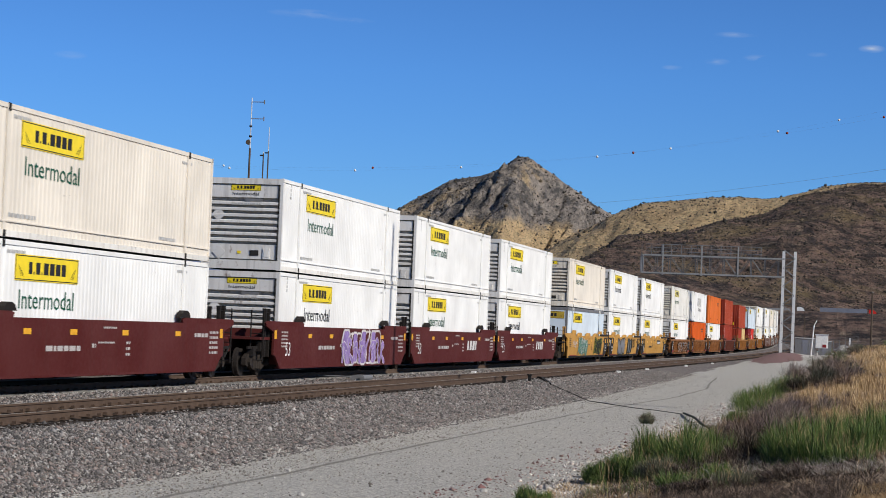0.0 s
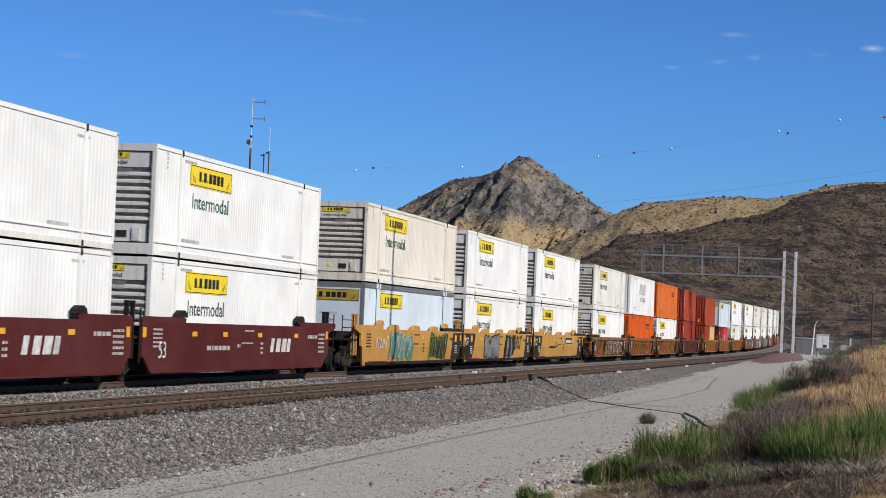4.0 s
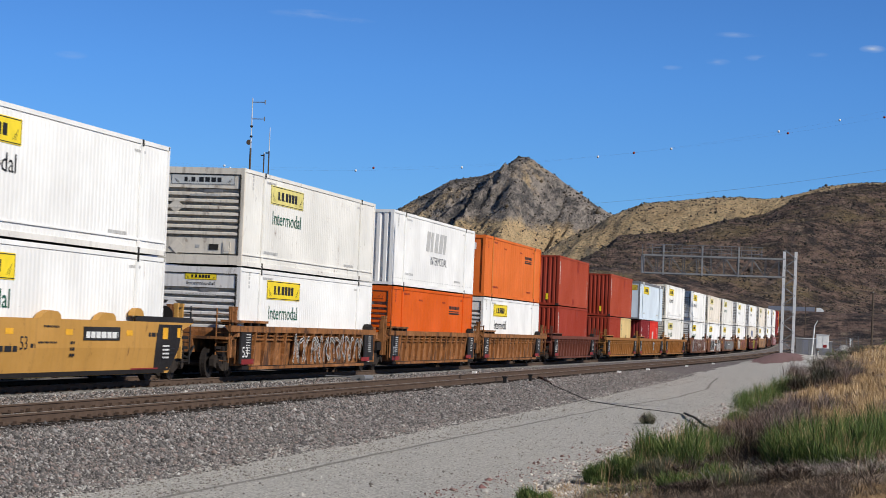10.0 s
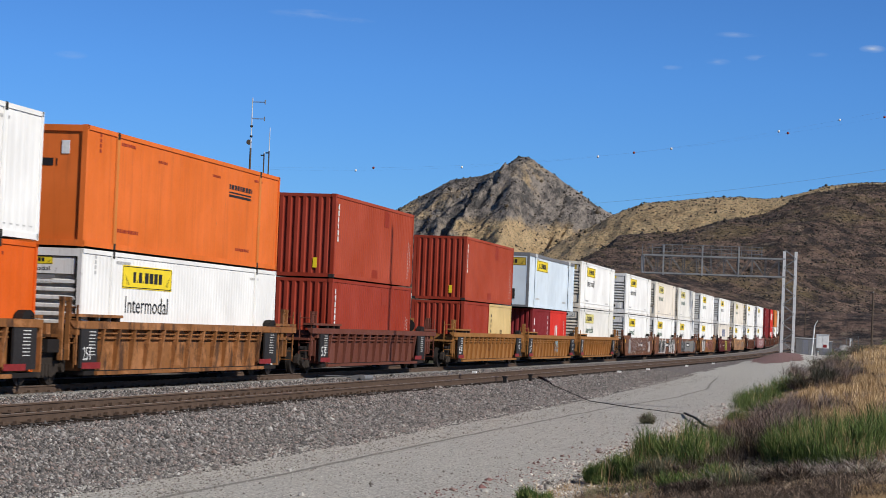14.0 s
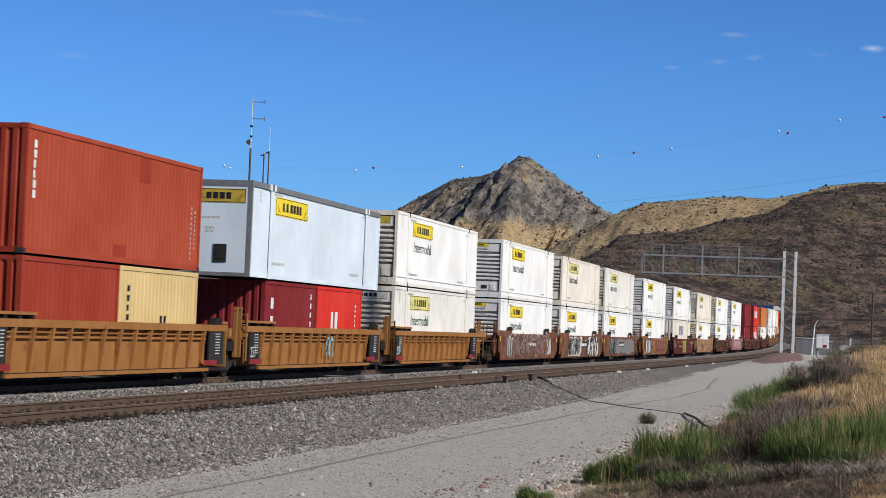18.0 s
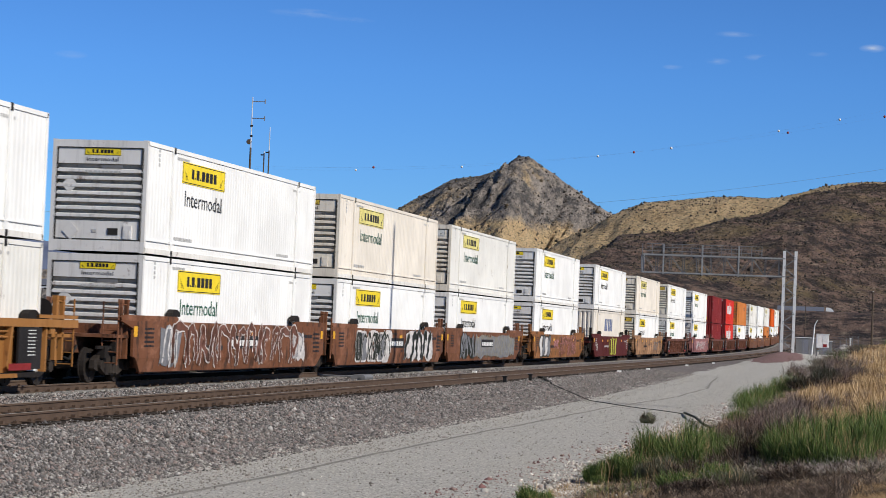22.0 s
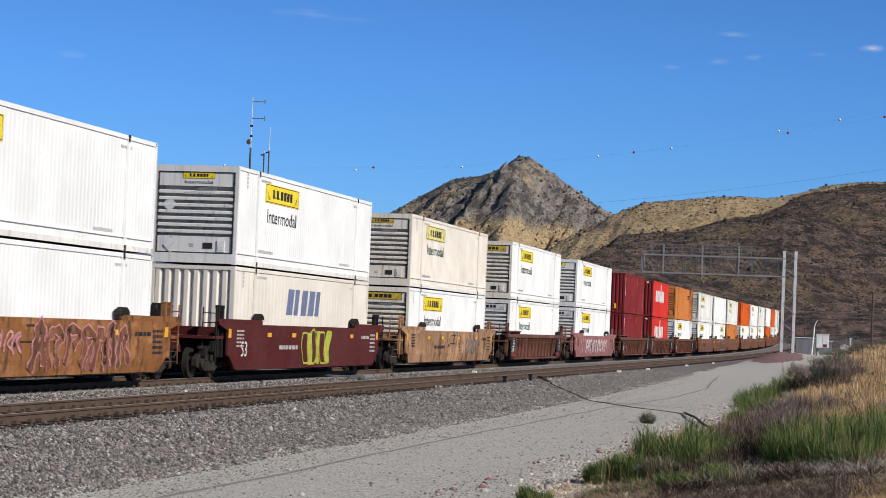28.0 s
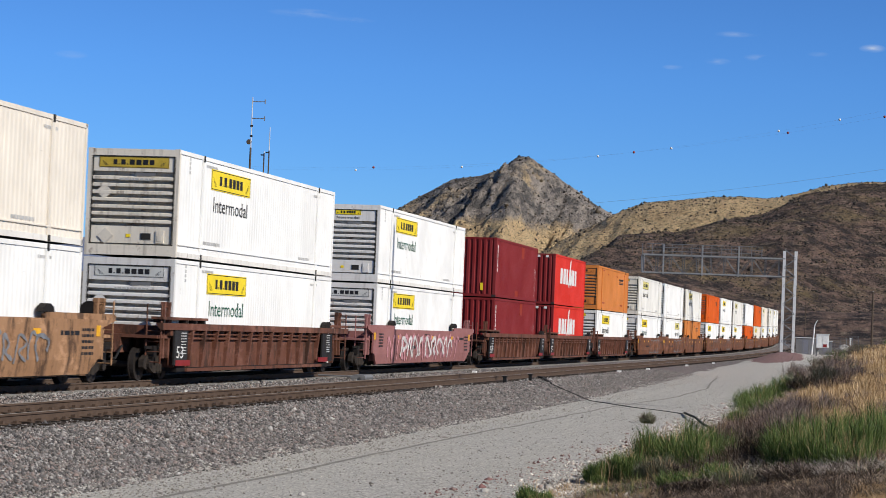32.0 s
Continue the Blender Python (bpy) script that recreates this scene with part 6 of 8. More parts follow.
def build_train():
    for s, upper, lower, style, left, right, number in TRAIN:
        body = {"maroon": MAROON, "yellow": YELLOW_CAR}.get(style) or (RIB_PAINT.get(number, RUST_CAR) if style == "ribbed" else BROWN_PAINT.get(number, BROWN_CAR))
        key = (style, body.name, left, right)
        plain_car = number > 25
        if plain_car and key in PROTO:
            car = copy_thing(PROTO[key], along(s))
        else:
            car = well_car(style, body, left, right)
            car.matrix_basis = along(s)
            if plain_car:
                PROTO[key] = car
        tagged(car, CAR_LABEL[style], "railway car", "well cars of the train")
        ROLLING.append((car, s, 0.0))
        y = -1.515
        if number == 2:
            bubble_piece(car, -0.7, 4.7, 0.24, 1.54, SPRAY_WHITE, (VIOLET, MAROON), 2, y, 0.75)
            graffiti(car, -1.0, 4.9, 0.24, 1.2, None, SPRAY_WHITE, 3, y - 0.010, VIOLET, 0.8, weight=1.7)
        elif number in (3, 4):
            block_logo(car, 2.2, y, 0.75, 2.4, 0.42, SPRAY_WHITE, 0.3, 11, 4)
        elif number == 5:
            graffiti(car, -4.6, -0.6, 0.30, 1.5, SPRAY_TEAL, SPRAY_WHITE, 5, y, SPRAY_TEAL, 0.8, crease=0.9)
            graffiti(car, 2.4, 6.0, 0.28, 1.54, SPRAY_BLACK, SPRAY_LIME, 6, y, SPRAY_BLACK, 0.7, crease=0.9)
            graffiti(car, -7.0, -4.9, 0.8, 1.25, None, SPRAY_WHITE, 61, y, None, 0.4, crease=0.9)
        elif number == 6:
            bubble_piece(car, -4.2, -0.6, 0.28, 1.54, SPRAY_BLACK, (SPRAY_GREY,), 7, y, 0.85, crease=0.9)
            bubble_piece(car, 1.2, 3.6, 0.34, 1.5, SPRAY_BLACK, (SPRAY_BLACK, SPRAY_GREY), 8, y, 0.6, crease=0.9)
            graffiti(car, 3.7, 5.6, 0.7, 1.5, None, SPRAY_BLACK, 8, y, None, 0.6, crease=0.9)
        elif number == 7:
            part("stencil_panel", Shape().box(2.0, 4.4, y - 0.006, y, 1.08, 1.4), CAR_BLACK, car)
            part("data_stencil", bars(2.15, 1.13, 2.1, 0.22, 1, 5, y - 0.008), WHITE_INK, car)
        elif number == 8:
            graffiti(car, -3.0, 6.0, 0.34, 1.34, None, SPRAY_WHITE, 9, y + 0.012, SPRAY_BLACK, 0.7)
        elif number == 13:
            graffiti(car, 0.2, 1.3, 0.5, 1.3, None, SPRAY_BLUE, 12, y + 0.012, None, 0.5)
        elif number in (15, 16, 17):
            if number == 16:
                bubble_piece(car, -5.9, -0.9, 0.30, 1.54, SPRAY_WHITE, (SPRAY_BLACK, SPRAY_GREY, SPRAY_WHITE), 16, y, 1.0, crease=0.62)
                graffiti(car, -6.1, -1.0, 0.3, 1.5, None, SPRAY_WHITE, 17, y - 0.010, SPRAY_BLACK, 0.8, crease=0.62, weight=1.5)
                graffiti(car, 1.9, 6.9, 0.26, 1.54, SPRAY_WHITE, SPRAY_GREY, 46, y, SPRAY_BLACK, 0.95, crease=0.62, weight=2.4)
            elif number == 15:
                graffiti(car, -7.0, -5.6, 0.28, 1.5, SPRAY_GREY, SPRAY_WHITE, 51, y, None, 0.6, crease=0.62)
                graffiti(car, -6.2, 5.3, 0.28, 1.52, None, SPRAY_WHITE, 15, y - 0.004, DARKBROWN_CAR, 0.95, crease=0.62, weight=2.1)
                graffiti(car, 5.2, 6.6, 0.4, 1.4, SPRAY_WHITE, SPRAY_GREY, 53, y, None, 0.6, crease=0.62)
            else:
                graffiti(car, -6.2, -3.0, 0.28, 1.52, SPRAY_BLACK, SPRAY_BLACK, 17, y, SPRAY_GREY, 0.85, crease=0.62, weight=2.4)
                graffiti(car, -2.8, 7.4, 0.28, 1.50, SPRAY_GREY, OLIVE_SPRAY, 49, y, None, 0.55, crease=0.62)
            part("stencil_panel", Shape().box(-1.3, 1.6, y - 0.008, y - 0.0005, 0.86, 1.22), CAR_BLACK, car)
            part("data_stencil", bars(-1.15, 0.93, 2.6, 0.24, 1, 5, y - 0.01), WHITE_INK, car)
        elif number == 18:
            bubble_piece(car, -7.2, -3.4, 0.28, 1.54, SPRAY_BLACK, (SPRAY_WHITE, SPRAY_GREY), 40, y, 1.0, crease=0.62)
            graffiti(car, -2.4, -0.4, 0.7, 1.3, None, SPRAY_PINK, 43, y, None, 0.45, crease=0.62)
            graffiti(car, -0.2, 5.8, 0.28, 1.50, None, SPRAY_PINK, 41, y, BROWN_CAR, 0.95, crease=0.62, weight=2.3)
        elif number == 19:
            bubble_piece(car, -1.3, 2.0, 0.30, 1.5, SPRAY_LIME, (MAROON, SPRAY_LIME), 42, y, 0.6)
        elif number == 22:
            graffiti(car, -7.0, 6.5, 0.30, 1.45, None, SPRAY_PINK, 44, y, None, 0.8, crease=0.62)
            graffiti(car, -5.0, 5.0, 0.40, 1.35, None, SPRAY_WHITE, 46, y - 0.004, None, 1.1, crease=0.62)
        elif number in (20, 26, 27):
            if number != 20:
                bubble_piece(car, -1.0, 5.5, 0.32, 1.45, SPRAY_GREY, (body,), 45 + number, y, 0.7, crease=0.62)
            else:
                graffiti(car, 2.6, 5.6, 0.5, 1.3, None, SPRAY_GREY, 66, y, None, 0.6, crease=0.62)
        if "+" in lower:
            a, b = lower.split("+")
            place_box(a, s - 3.04, FLOOR)
            place_box(b, s + 3.04, FLOOR)
            low = 2.59
        else:
            place_box(lower, s, FLOOR)
            low = BOX_H
        place_box(upper, s, FLOOR + low + 0.04)


build_train()


# ---- signal gantry over the tracks ----
def gantry():
    x0, yl, yr = 200.0, 22.9, 9.75
    ob = thing("signal_gantry", "grey steel lattice signal gantry reaching over the tracks", "gantry")
    for y in (8.62, 9.68):
        part("footing", Shape().box(x0 - 0.45, x0 + 0.45, y - 0.3, y + 0.3, -0.4, 0.5), CONCRETE, ob, "concrete footing")
        part("column", Shape().box(x0 - 0.14, x0 + 0.14, y - 0.13, y + 0.13, 0.45, 10.15), GALV, ob, "bright galvanised column")
    for k in range(11):
        z = 0.9 + k * 0.86
        a, b = ((8.62, 9.68), (9.68, 8.62))[k % 2]
        part("lacing_bar", Shape().tube((x0 - 0.1, a, z), (x0 - 0.1, b, z + 0.8), 0.055, sides=6), GALV_DULL, ob)
        part("lacing_bar", Shape().tube((x0, 8.62, z), (x0, 9.68, z), 0.03, sides=6), DARK_STEEL, ob)
    for dx in (-0.9, 0.9):
        for z in (7.72, 9.4):
            part("chord", Shape().box(x0 + dx - 0.07, x0 + dx + 0.07, yr - 0.2, yl, z - 0.07, z + 0.07), GALV_MID if dx < 0 else DARK_STEEL, ob)
        n = 10
        for k in range(n):
            y, w = yr + 0.4 + k * (yl - yr - 0.4) / n, (yl - yr - 0.4) / n
            part("web_bar", Shape().tube((x0 + dx, y, 7.72), (x0 + dx, y, 9.4), 0.04, sides=6), DARK_STEEL, ob)
            part("web_bar", Shape().tube((x0 + dx, y if k % 2 else y + w, 7.72), (x0 + dx, y + w if k % 2 else y, 9.4), 0.035, sides=6), DARK_STEEL, ob)
    for y in (13.85, 17.25, 20.9):
        part("hanger", Shape().box(x0 - 1.02, x0 - 0.92, y - 0.07, y + 0.07, 7.55, 10.4), GALV_MID, ob, "grey upright hanger")
    for z in (9.75, 10.1, 10.42):
        part("guard_rail", Shape().tube((x0 - 0.95, yr + 1.9, z), (x0 - 0.95, yl - 0.4, z), 0.03, sides=6), GALV_DULL, ob)
    for k in range(13):
        y = yr + 2.0 + k * 0.93
        part("guard_post", Shape().tube((x0 - 0.95, y, 9.4), (x0 - 0.95, y, 10.42), 0.03, sides=6), GALV_DULL, ob)
    mesh = Shape()
    for k in range(46):
        y = yr + 1.95 + k * 0.24
        mesh.tube((x0 - 0.94, y, 9.42), (x0 - 0.94, y, 10.4), 0.009, sides=4)
    part("guard_mesh", mesh, DARK_STEEL, ob)
    part("walkway", Shape().box(x0 - 0.95, x0 - 0.3, yr + 1.9, yl - 0.3, 9.40, 9.45), GALV_DULL, ob)
    part("cabin_cage", Shape().box(x0 - 0.9, x0 + 0.9, yl, yl + 0.12, 7.7, 9.4), GALV_DULL, ob)
    return ob


gantry()


# ---- masts, poles, overhead lines ----
def radio_mast():
    x0, y0 = 120.0, 37.35
    ob = thing("radio_mast", "slim radio mast with two side antennas", "mast")
    part("pole", Shape().tube((x0, y0, -0.9), (x0, y0, 11.9), 0.09, 0.06, 8), WOOD, ob)
    part("top_pole", Shape().tube((x0, y0, 11.9), (x0, y0, 14.9), 0.035, 0.03, 6), GALV, ob)
    for z in (14.65, 13.65):
        part("antenna_arm", Shape().tube((x0, y0, z), (x0, y0 - 0.78, z), 0.028, sides=6).tube((x0, y0 - 0.78, z - 0.13), (x0, y0 - 0.78, z + 0.13), 0.035, sides=6), GALV_DULL, ob, "horizontal antenna arm")
    part("loop_antenna", Shape().tube((x0 + 0.02, y0 + 0.12, 12.25), (x0 - 0.02, y0 + 0.12, 12.25), 0.16, 0.16, 12), WOOD, ob)
    for z in (12.6, 13.2):
        part("clamp", Shape().tube((x0, y0, z - 0.05), (x0, y0, z + 0.05), 0.09, sides=8), GRIME, ob)
    return ob


radio_mast()
for y0, top, thin in ((36.5, 11.6, 0.0), (36.2, 11.75, 1.3)):
    ob = thing("antenna_pole", "thin upright antenna pole behind the train", "pole", "antenna poles")
    part("pole", Shape().tube((120.0, y0, -0.9), (120.0, y0, top), 0.055, 0.04, 8), WOOD, ob)
    part("whip", Shape().tube((120.0, y0, top), (120.0, y0, top + 0.1 + thin), 0.03, 0.02, 6), GALV, ob)
    part("bracket", Shape().box(119.95, 120.05, y0, y0 + 0.2, top - 0.15, top - 0.08), GRIME, ob)


def utility_pole(x, y, h, label, arm=True, r=0.16):
    z = float(ground_height(x, y))
    ob = thing("utility_pole", label, "pole", "utility poles")
    part("pole", Shape().tube((x, y, z - 0.5), (x, y, z + h), r, r * 0.7, 10), WOOD, ob)
    if arm:
        part("crossarm", Shape().box(x - 0.06, x + 0.06, y - 0.5, y + 0.5, z + h - 0.5, z + h - 0.38), WOOD, ob)
        for dy in (-0.4, 0.4):
            part("insulator", Shape().tube((x, y + dy, z + h - 0.38), (x, y + dy, z + h - 0.2), 0.05, 0.03, 6), GRIME, ob)
    else:
        part("cap", Shape().tube((x, y, z + h), (x, y, z + h + 0.06), r * 0.75, r * 0.4, 10), GALV, ob)
    return ob


utility_pole(300.0, 2.15, 7.7, "weathered wooden utility pole in low scrub", False)
utility_pole(640.0, 24.2, 12.5, "thin wooden pole below the freeway", True, 0.14)


def overhead_line():
    def sag(y, a, b, c):
        return a * y * y + b * y + c
    for name, coef, balls, mat in (("overhead_line", (5.82e-4, -0.2412, 78.88), (225.0, 180.0, 143.0, 96.7, 37.2, 17.6), CAB_WHITE), ("overhead_line", (4.97e-4, -0.2094, 76.76), (227.1, 173.8, 84.7, 72.3, 34.2, 3.3), ORANGE_BALL), ("overhead_line", (3.5e-4, -0.1795, 59.46), (), None)):
        ob = thing(name, "high power line with round marker balls" if balls else "single thin power line", "power line", "power lines")
        s = Shape()
        ys = np.arange(-130, 320, 9.0)
        for a, b in zip(ys, ys[1:]):
            s.tube((700.0, a, sag(a, *coef)), (700.0, b, sag(b, *coef)), 0.008 if balls else 0.028, sides=4)
        part("wire", s, GALV_DULL, ob)
        for i, y in enumerate(balls):
            m = mat if i % 3 else (CAB_WHITE if mat is ORANGE_BALL else mat)
            part("marker_ball", lambda: Shape().ball((0, 0, 0), 0.42, 7, 12), m, ob, "marker ball", at=(700.0, y, sag(y, *coef)), key="marker")


overhead_line()


# ---- trackside equipment beyond the gantry ----
def trackside():
    x, y = 262.0, 7.75
    z = float(ground_height(x, y))
    ob = thing("equipment_cabinet", "white signal equipment cabinet on a steel stand", "cabinet")
    part("body", Shape().box(x - 0.5, x + 0.5, y - 0.75, y + 0.75, z + 1.0, z + 2.6), CAB_WHITE, ob)
    part("roof", Shape().box(x - 0.58, x + 0.58, y - 0.83, y + 0.83, z + 2.6, z + 2.7), GALV, ob)
    part("door", Shape().box(x - 0.53, x - 0.5, y - 0.68, y - 0.05, z + 1.08, z + 2.5), CAB_WHITE, ob)
    part("door", Shape().box(x - 0.53, x - 0.5, y + 0.05, y + 0.68, z + 1.08, z + 2.5), CAB_WHITE, ob)
    part("red_sign", Shape().box(x - 0.55, x - 0.53, y - 0.55, y - 0.1, z + 1.1, z + 1.45), RED_DECAL, ob)
    for dy in (-0.65, 0.65):
        part("leg", Shape().box(x - 0.08, x + 0.08, y + dy - 0.06, y + dy + 0.06, z - 0.1, z + 1.0), GALV_DULL, ob)
    x, y = 235.0, 8.0
    z = float(ground_height(x, y))
    ob = thing("marker_post", "leaning white trackside post", "post")
    part("post", Shape().tube((x, y + 0.1, z - 0.2), (x, y - 0.15, z + 3.4), 0.09, 0.07, 8), CAB_WHITE, ob)
    part("arm", Shape().tube((x, y - 0.15, z + 3.4), (x + 0.1, y - 0.45, z + 4.0), 0.06, 0.03, 6), GALV, ob)
    ob = thing("chain_link_fence", "low grey chain link fence beside the tracks", "fence")
    for k in range(14):
        fy = 3.5 + k * 0.75
        fz = float(ground_height(268.0, fy))
        part("fence_post", lambda: Shape().tube((0, 0, -0.2), (0, 0, 1.75), 0.035, sides=6), GALV_DULL, ob, at=(268.0, fy, fz), key="fpost")
    wires = Shape()
    for k in range(10):
        fz = 0.2 + 0.17 * k
        wires.tube((268.0, 3.5, float(ground_height(268.0, 3.5)) + fz), (268.0, 13.3, float(ground_height(268.0, 11.0)) + fz), 0.012, sides=4)
    part("fence_mesh", wires, GALV_DULL, ob)
    for bx, by, w, d, h in ((300.0, 11.2, 2.6, 1.6, 2.2), (306.0, 8.6, 1.8, 1.4, 1.9)):
        bz = float(ground_height(bx, by))
        ob = thing("relay_hut", "small grey metal relay hut behind a fence", "hut", "relay huts")
        part("body", Shape().box(bx - d / 2, bx + d / 2, by - w / 2, by + w / 2, bz - 0.1, bz + h), GALV_DULL, ob)
        part("roof", Shape().box(bx - d / 2 - 0.1, bx + d / 2 + 0.1, by - w / 2 - 0.1, by + w / 2 + 0.1, bz + h, bz + h + 0.1), GALV, ob)
        part("door", Shape().box(bx - d / 2 - 0.03, bx - d / 2, by - 0.4, by + 0.4, bz, bz + h - 0.2), TRAILER_GREY, ob)
    x, y = 330.0, 6.4
    z = float(ground_height(x, y))
    s = Shape().ball((0, 0, 0), 1.3, 6, 9, 0.55)
    rnd = random.Random(4)
    s.v = [(a * rnd.uniform(0.7, 1.25), b * rnd.uniform(0.7, 1.3), c * rnd.uniform(0.7, 1.2)) for a, b, c in s.v]
    tagged(part("boulder", s, CONCRETE, None, at=(x, y, z + 0.4)), "pale heap of broken rock by the track", "rock")
    ob = thing("marker_post", "short white post on a rock heap", "post")
    part("post", Shape().box(x - 0.9, x - 0.7, y - 1.0, y - 0.75, z - 0.1, z + 2.2), CAB_WHITE, ob)
    # small things beside the near track
    for sx, sy, label in ((74.6, 13.35, "short black track marker stub"), (79.8, 13.3, "short black track marker stub")):
        z = float(ground_height(sx, sy))
        ob = thing("track_stub", label, "marker", "track markers")
        part("post", Shape().box(sx - 0.06, sx + 0.06, sy - 0.06, sy + 0.06, z - 0.1, z + 0.22), BLACK, ob)
        part("cap", Shape().box(sx - 0.09, sx + 0.09, sy - 0.09, sy + 0.09, z + 0.22, z + 0.27), BLACK, ob)
    ob = thing("switch_machine", "low grey switch machine between the tracks", "machine")
    x, y = 70.5, 17.6
    part("housing", Shape().prism_x([(-0.25, -0.22), (0.25, -0.22), (0.25, -0.08), (0.15, -0.02), (-0.15, -0.02), (-0.25, -0.08)], x - 0.5, x + 0.5), GALV_DULL, ob) .location = (0, y, 0)
    part("motor", Shape().tube((x - 0.7, y - 0.2, -0.1), (x + 0.5, y - 0.2, -0.1), 0.09, sides=10), GALV_DULL, ob)
    part("base", Shape().box(x - 1.0, x + 1.0, y - 0.35, y + 0.35, -0.26, -0.2), TIE_WOOD, ob)
    part("rod", Shape().tube((x, y + 0.2, -0.1), (x, y + 1.6, -0.1), 0.03, sides=6), GALV_DULL, ob)
    for k, (bx, by) in enumerate(((89.0, 17.3), (106.0, 13.2), (118.0, 13.1), (140.0, 13.0), (160.0, 12.9))):
        s = Shape().box(-0.12, 0.12, -0.09, 0.09, -0.05, 0.11)
        tagged(part("junction_box", s, CAB_WHITE, None, at=(bx, by + float(bend(bx)), float(ground_height(bx, by)))), "small white junction box on the ballast", "box", "junction boxes")


trackside()


def cable(points, r, label):
    s = Shape()
    pts = [Vector((x, y, float(ground_height(x, y)) + h)) for x, y, h in points]
    fine = []
    for a, b in zip(pts, pts[1:]):
        n = max(2, int((b - a).length / 0.25))
        for i in range(n):
            q = a.lerp(b, i / n)
            fine.append(Vector((q.x, q.y + 0.015 * math.sin(q.x * 1.1), max(q.z, float(ground_height(q.x, q.y)) + r * 0.6))))
    fine.append(pts[-1])
    for a, b in zip(fine, fine[1:]):
        s.tube(a, b, r, sides=6)
    tagged(part("cable", s, BLACK, None), label, "cable", "ground cables")


cable([(86.0, 14.0, 0.03), (83.5, 13.4, 0.08), (81.0, 12.9, 0.06), (78.6, 12.3, 0.03)], 0.045, "black cable running down the ballast shoulder")
cable([(78.6, 12.3, 0.012), (75.0, 10.3, 0.012), (71.5, 8.5, 0.012), (67.4, 6.3, 0.012)], 0.014, "thin dark cable laid across the gravel road")
cable([(67.4, 6.25, 0.05), (63.0, 5.55, 0.12), (59.6, 5.05, 0.10), (55.5, 4.4, 0.06), (54.5, 3.9, 0.04), (55.5, 3.6, 0.04)], 0.035, "dark cable lying over the road verge")
for wide in (0.055,):
    s = Shape()
    qs = np.arange(24.0, 117.0, 1.0)
    yc = np.interp(qs, (24, 50, 71, 84, 96, 117), (9.53, 9.36, 8.95, 8.0, 7.95, 9.1)) + 0.05 * np.sin(qs * 0.31)
    for i, (x, y) in enumerate(zip(qs, yc)):
        z = float(ground_height(x, y))
        s.v += [(x, y - wide, z + 0.006), (x, y, float(ground_height(x, y)) + 0.010), (x, y + wide, float(ground_height(x, y + wide)) + 0.006)]
        if i:
            k = 3 * (i - 1)
            s.f += [(k, k + 3, k + 4, k + 1), (k + 1, k + 4, k + 5, k + 2)]
    RUT = stony("dark_wheel_rut", ((0.0, (0.13, 0.12, 0.105)), (1.0, (0.40, 0.37, 0.33)), (0.5, (0.23, 0.215, 0.19))), 0.025, (0.26, 0.24, 0.21), 0.6, 0.6)
    tagged(part("wheel_rut", s, RUT, None), "dark wheel rut along the gravel road", "rut", kind="structure")


# ---- freeway with traffic ----
RIGHTWARD, ACROSS = Vector((0.0, -1.0, 0.0)), Vector((1.0, 0.0, 0.0))
FWAY = Vector((744.0, 35.0, 10.0))


def freeway():
    s = Shape()
    a, b, n = FWAY - RIGHTWARD * 140, FWAY + RIGHTWARD * 330, ACROSS
    s.add([a - n * 6, b - n * 6, b + n * 16, a + n * 16, *(p + Vector((0, 0, -0.6)) for p in (a - n * 6, b - n * 6, b + n * 16, a + n * 16))], [(0, 1, 2, 3), (0, 4, 5, 1), (3, 2, 6, 7)])
    tagged(part("freeway", s, GALV_DULL, None), "grey freeway on an embankment at the foot of the hill", "road", kind="structure")
    ob = thing("guard_rail", "grey steel guard rail along the freeway edge", "guard rail")
    part("beam", Shape().add([FWAY - RIGHTWARD * 140 - n * 5.6 + Vector((0, 0, 0.45)), FWAY + RIGHTWARD * 330 - n * 5.6 + Vector((0, 0, 0.45)), FWAY + RIGHTWARD * 330 - n * 5.6 + Vector((0, 0, 0.9)), FWAY - RIGHTWARD * 140 - n * 5.6 + Vector((0, 0, 0.9)),
                             *(p - n * 0.08 for p in (FWAY - RIGHTWARD * 140 - n * 5.6 + Vector((0, 0, 0.45)), FWAY + RIGHTWARD * 330 - n * 5.6 + Vector((0, 0, 0.45)), FWAY + RIGHTWARD * 330 - n * 5.6 + Vector((0, 0, 0.9)), FWAY - RIGHTWARD * 140 - n * 5.6 + Vector((0, 0, 0.9))))], [(0, 1, 2, 3), (4, 7, 6, 5), (0, 4, 5, 1), (3, 2, 6, 7)]), GALV_DULL, ob)
    for k in range(70):
        p = FWAY + RIGHTWARD * (-100 + k * 5.0) - n * 5.5
        part("post", lambda: Shape().box(-0.09, 0.09, -0.09, 0.09, -0.2, 0.9), GALV_DULL, ob, at=tuple(p), key="grpost")


freeway()
HEADING = -90.0


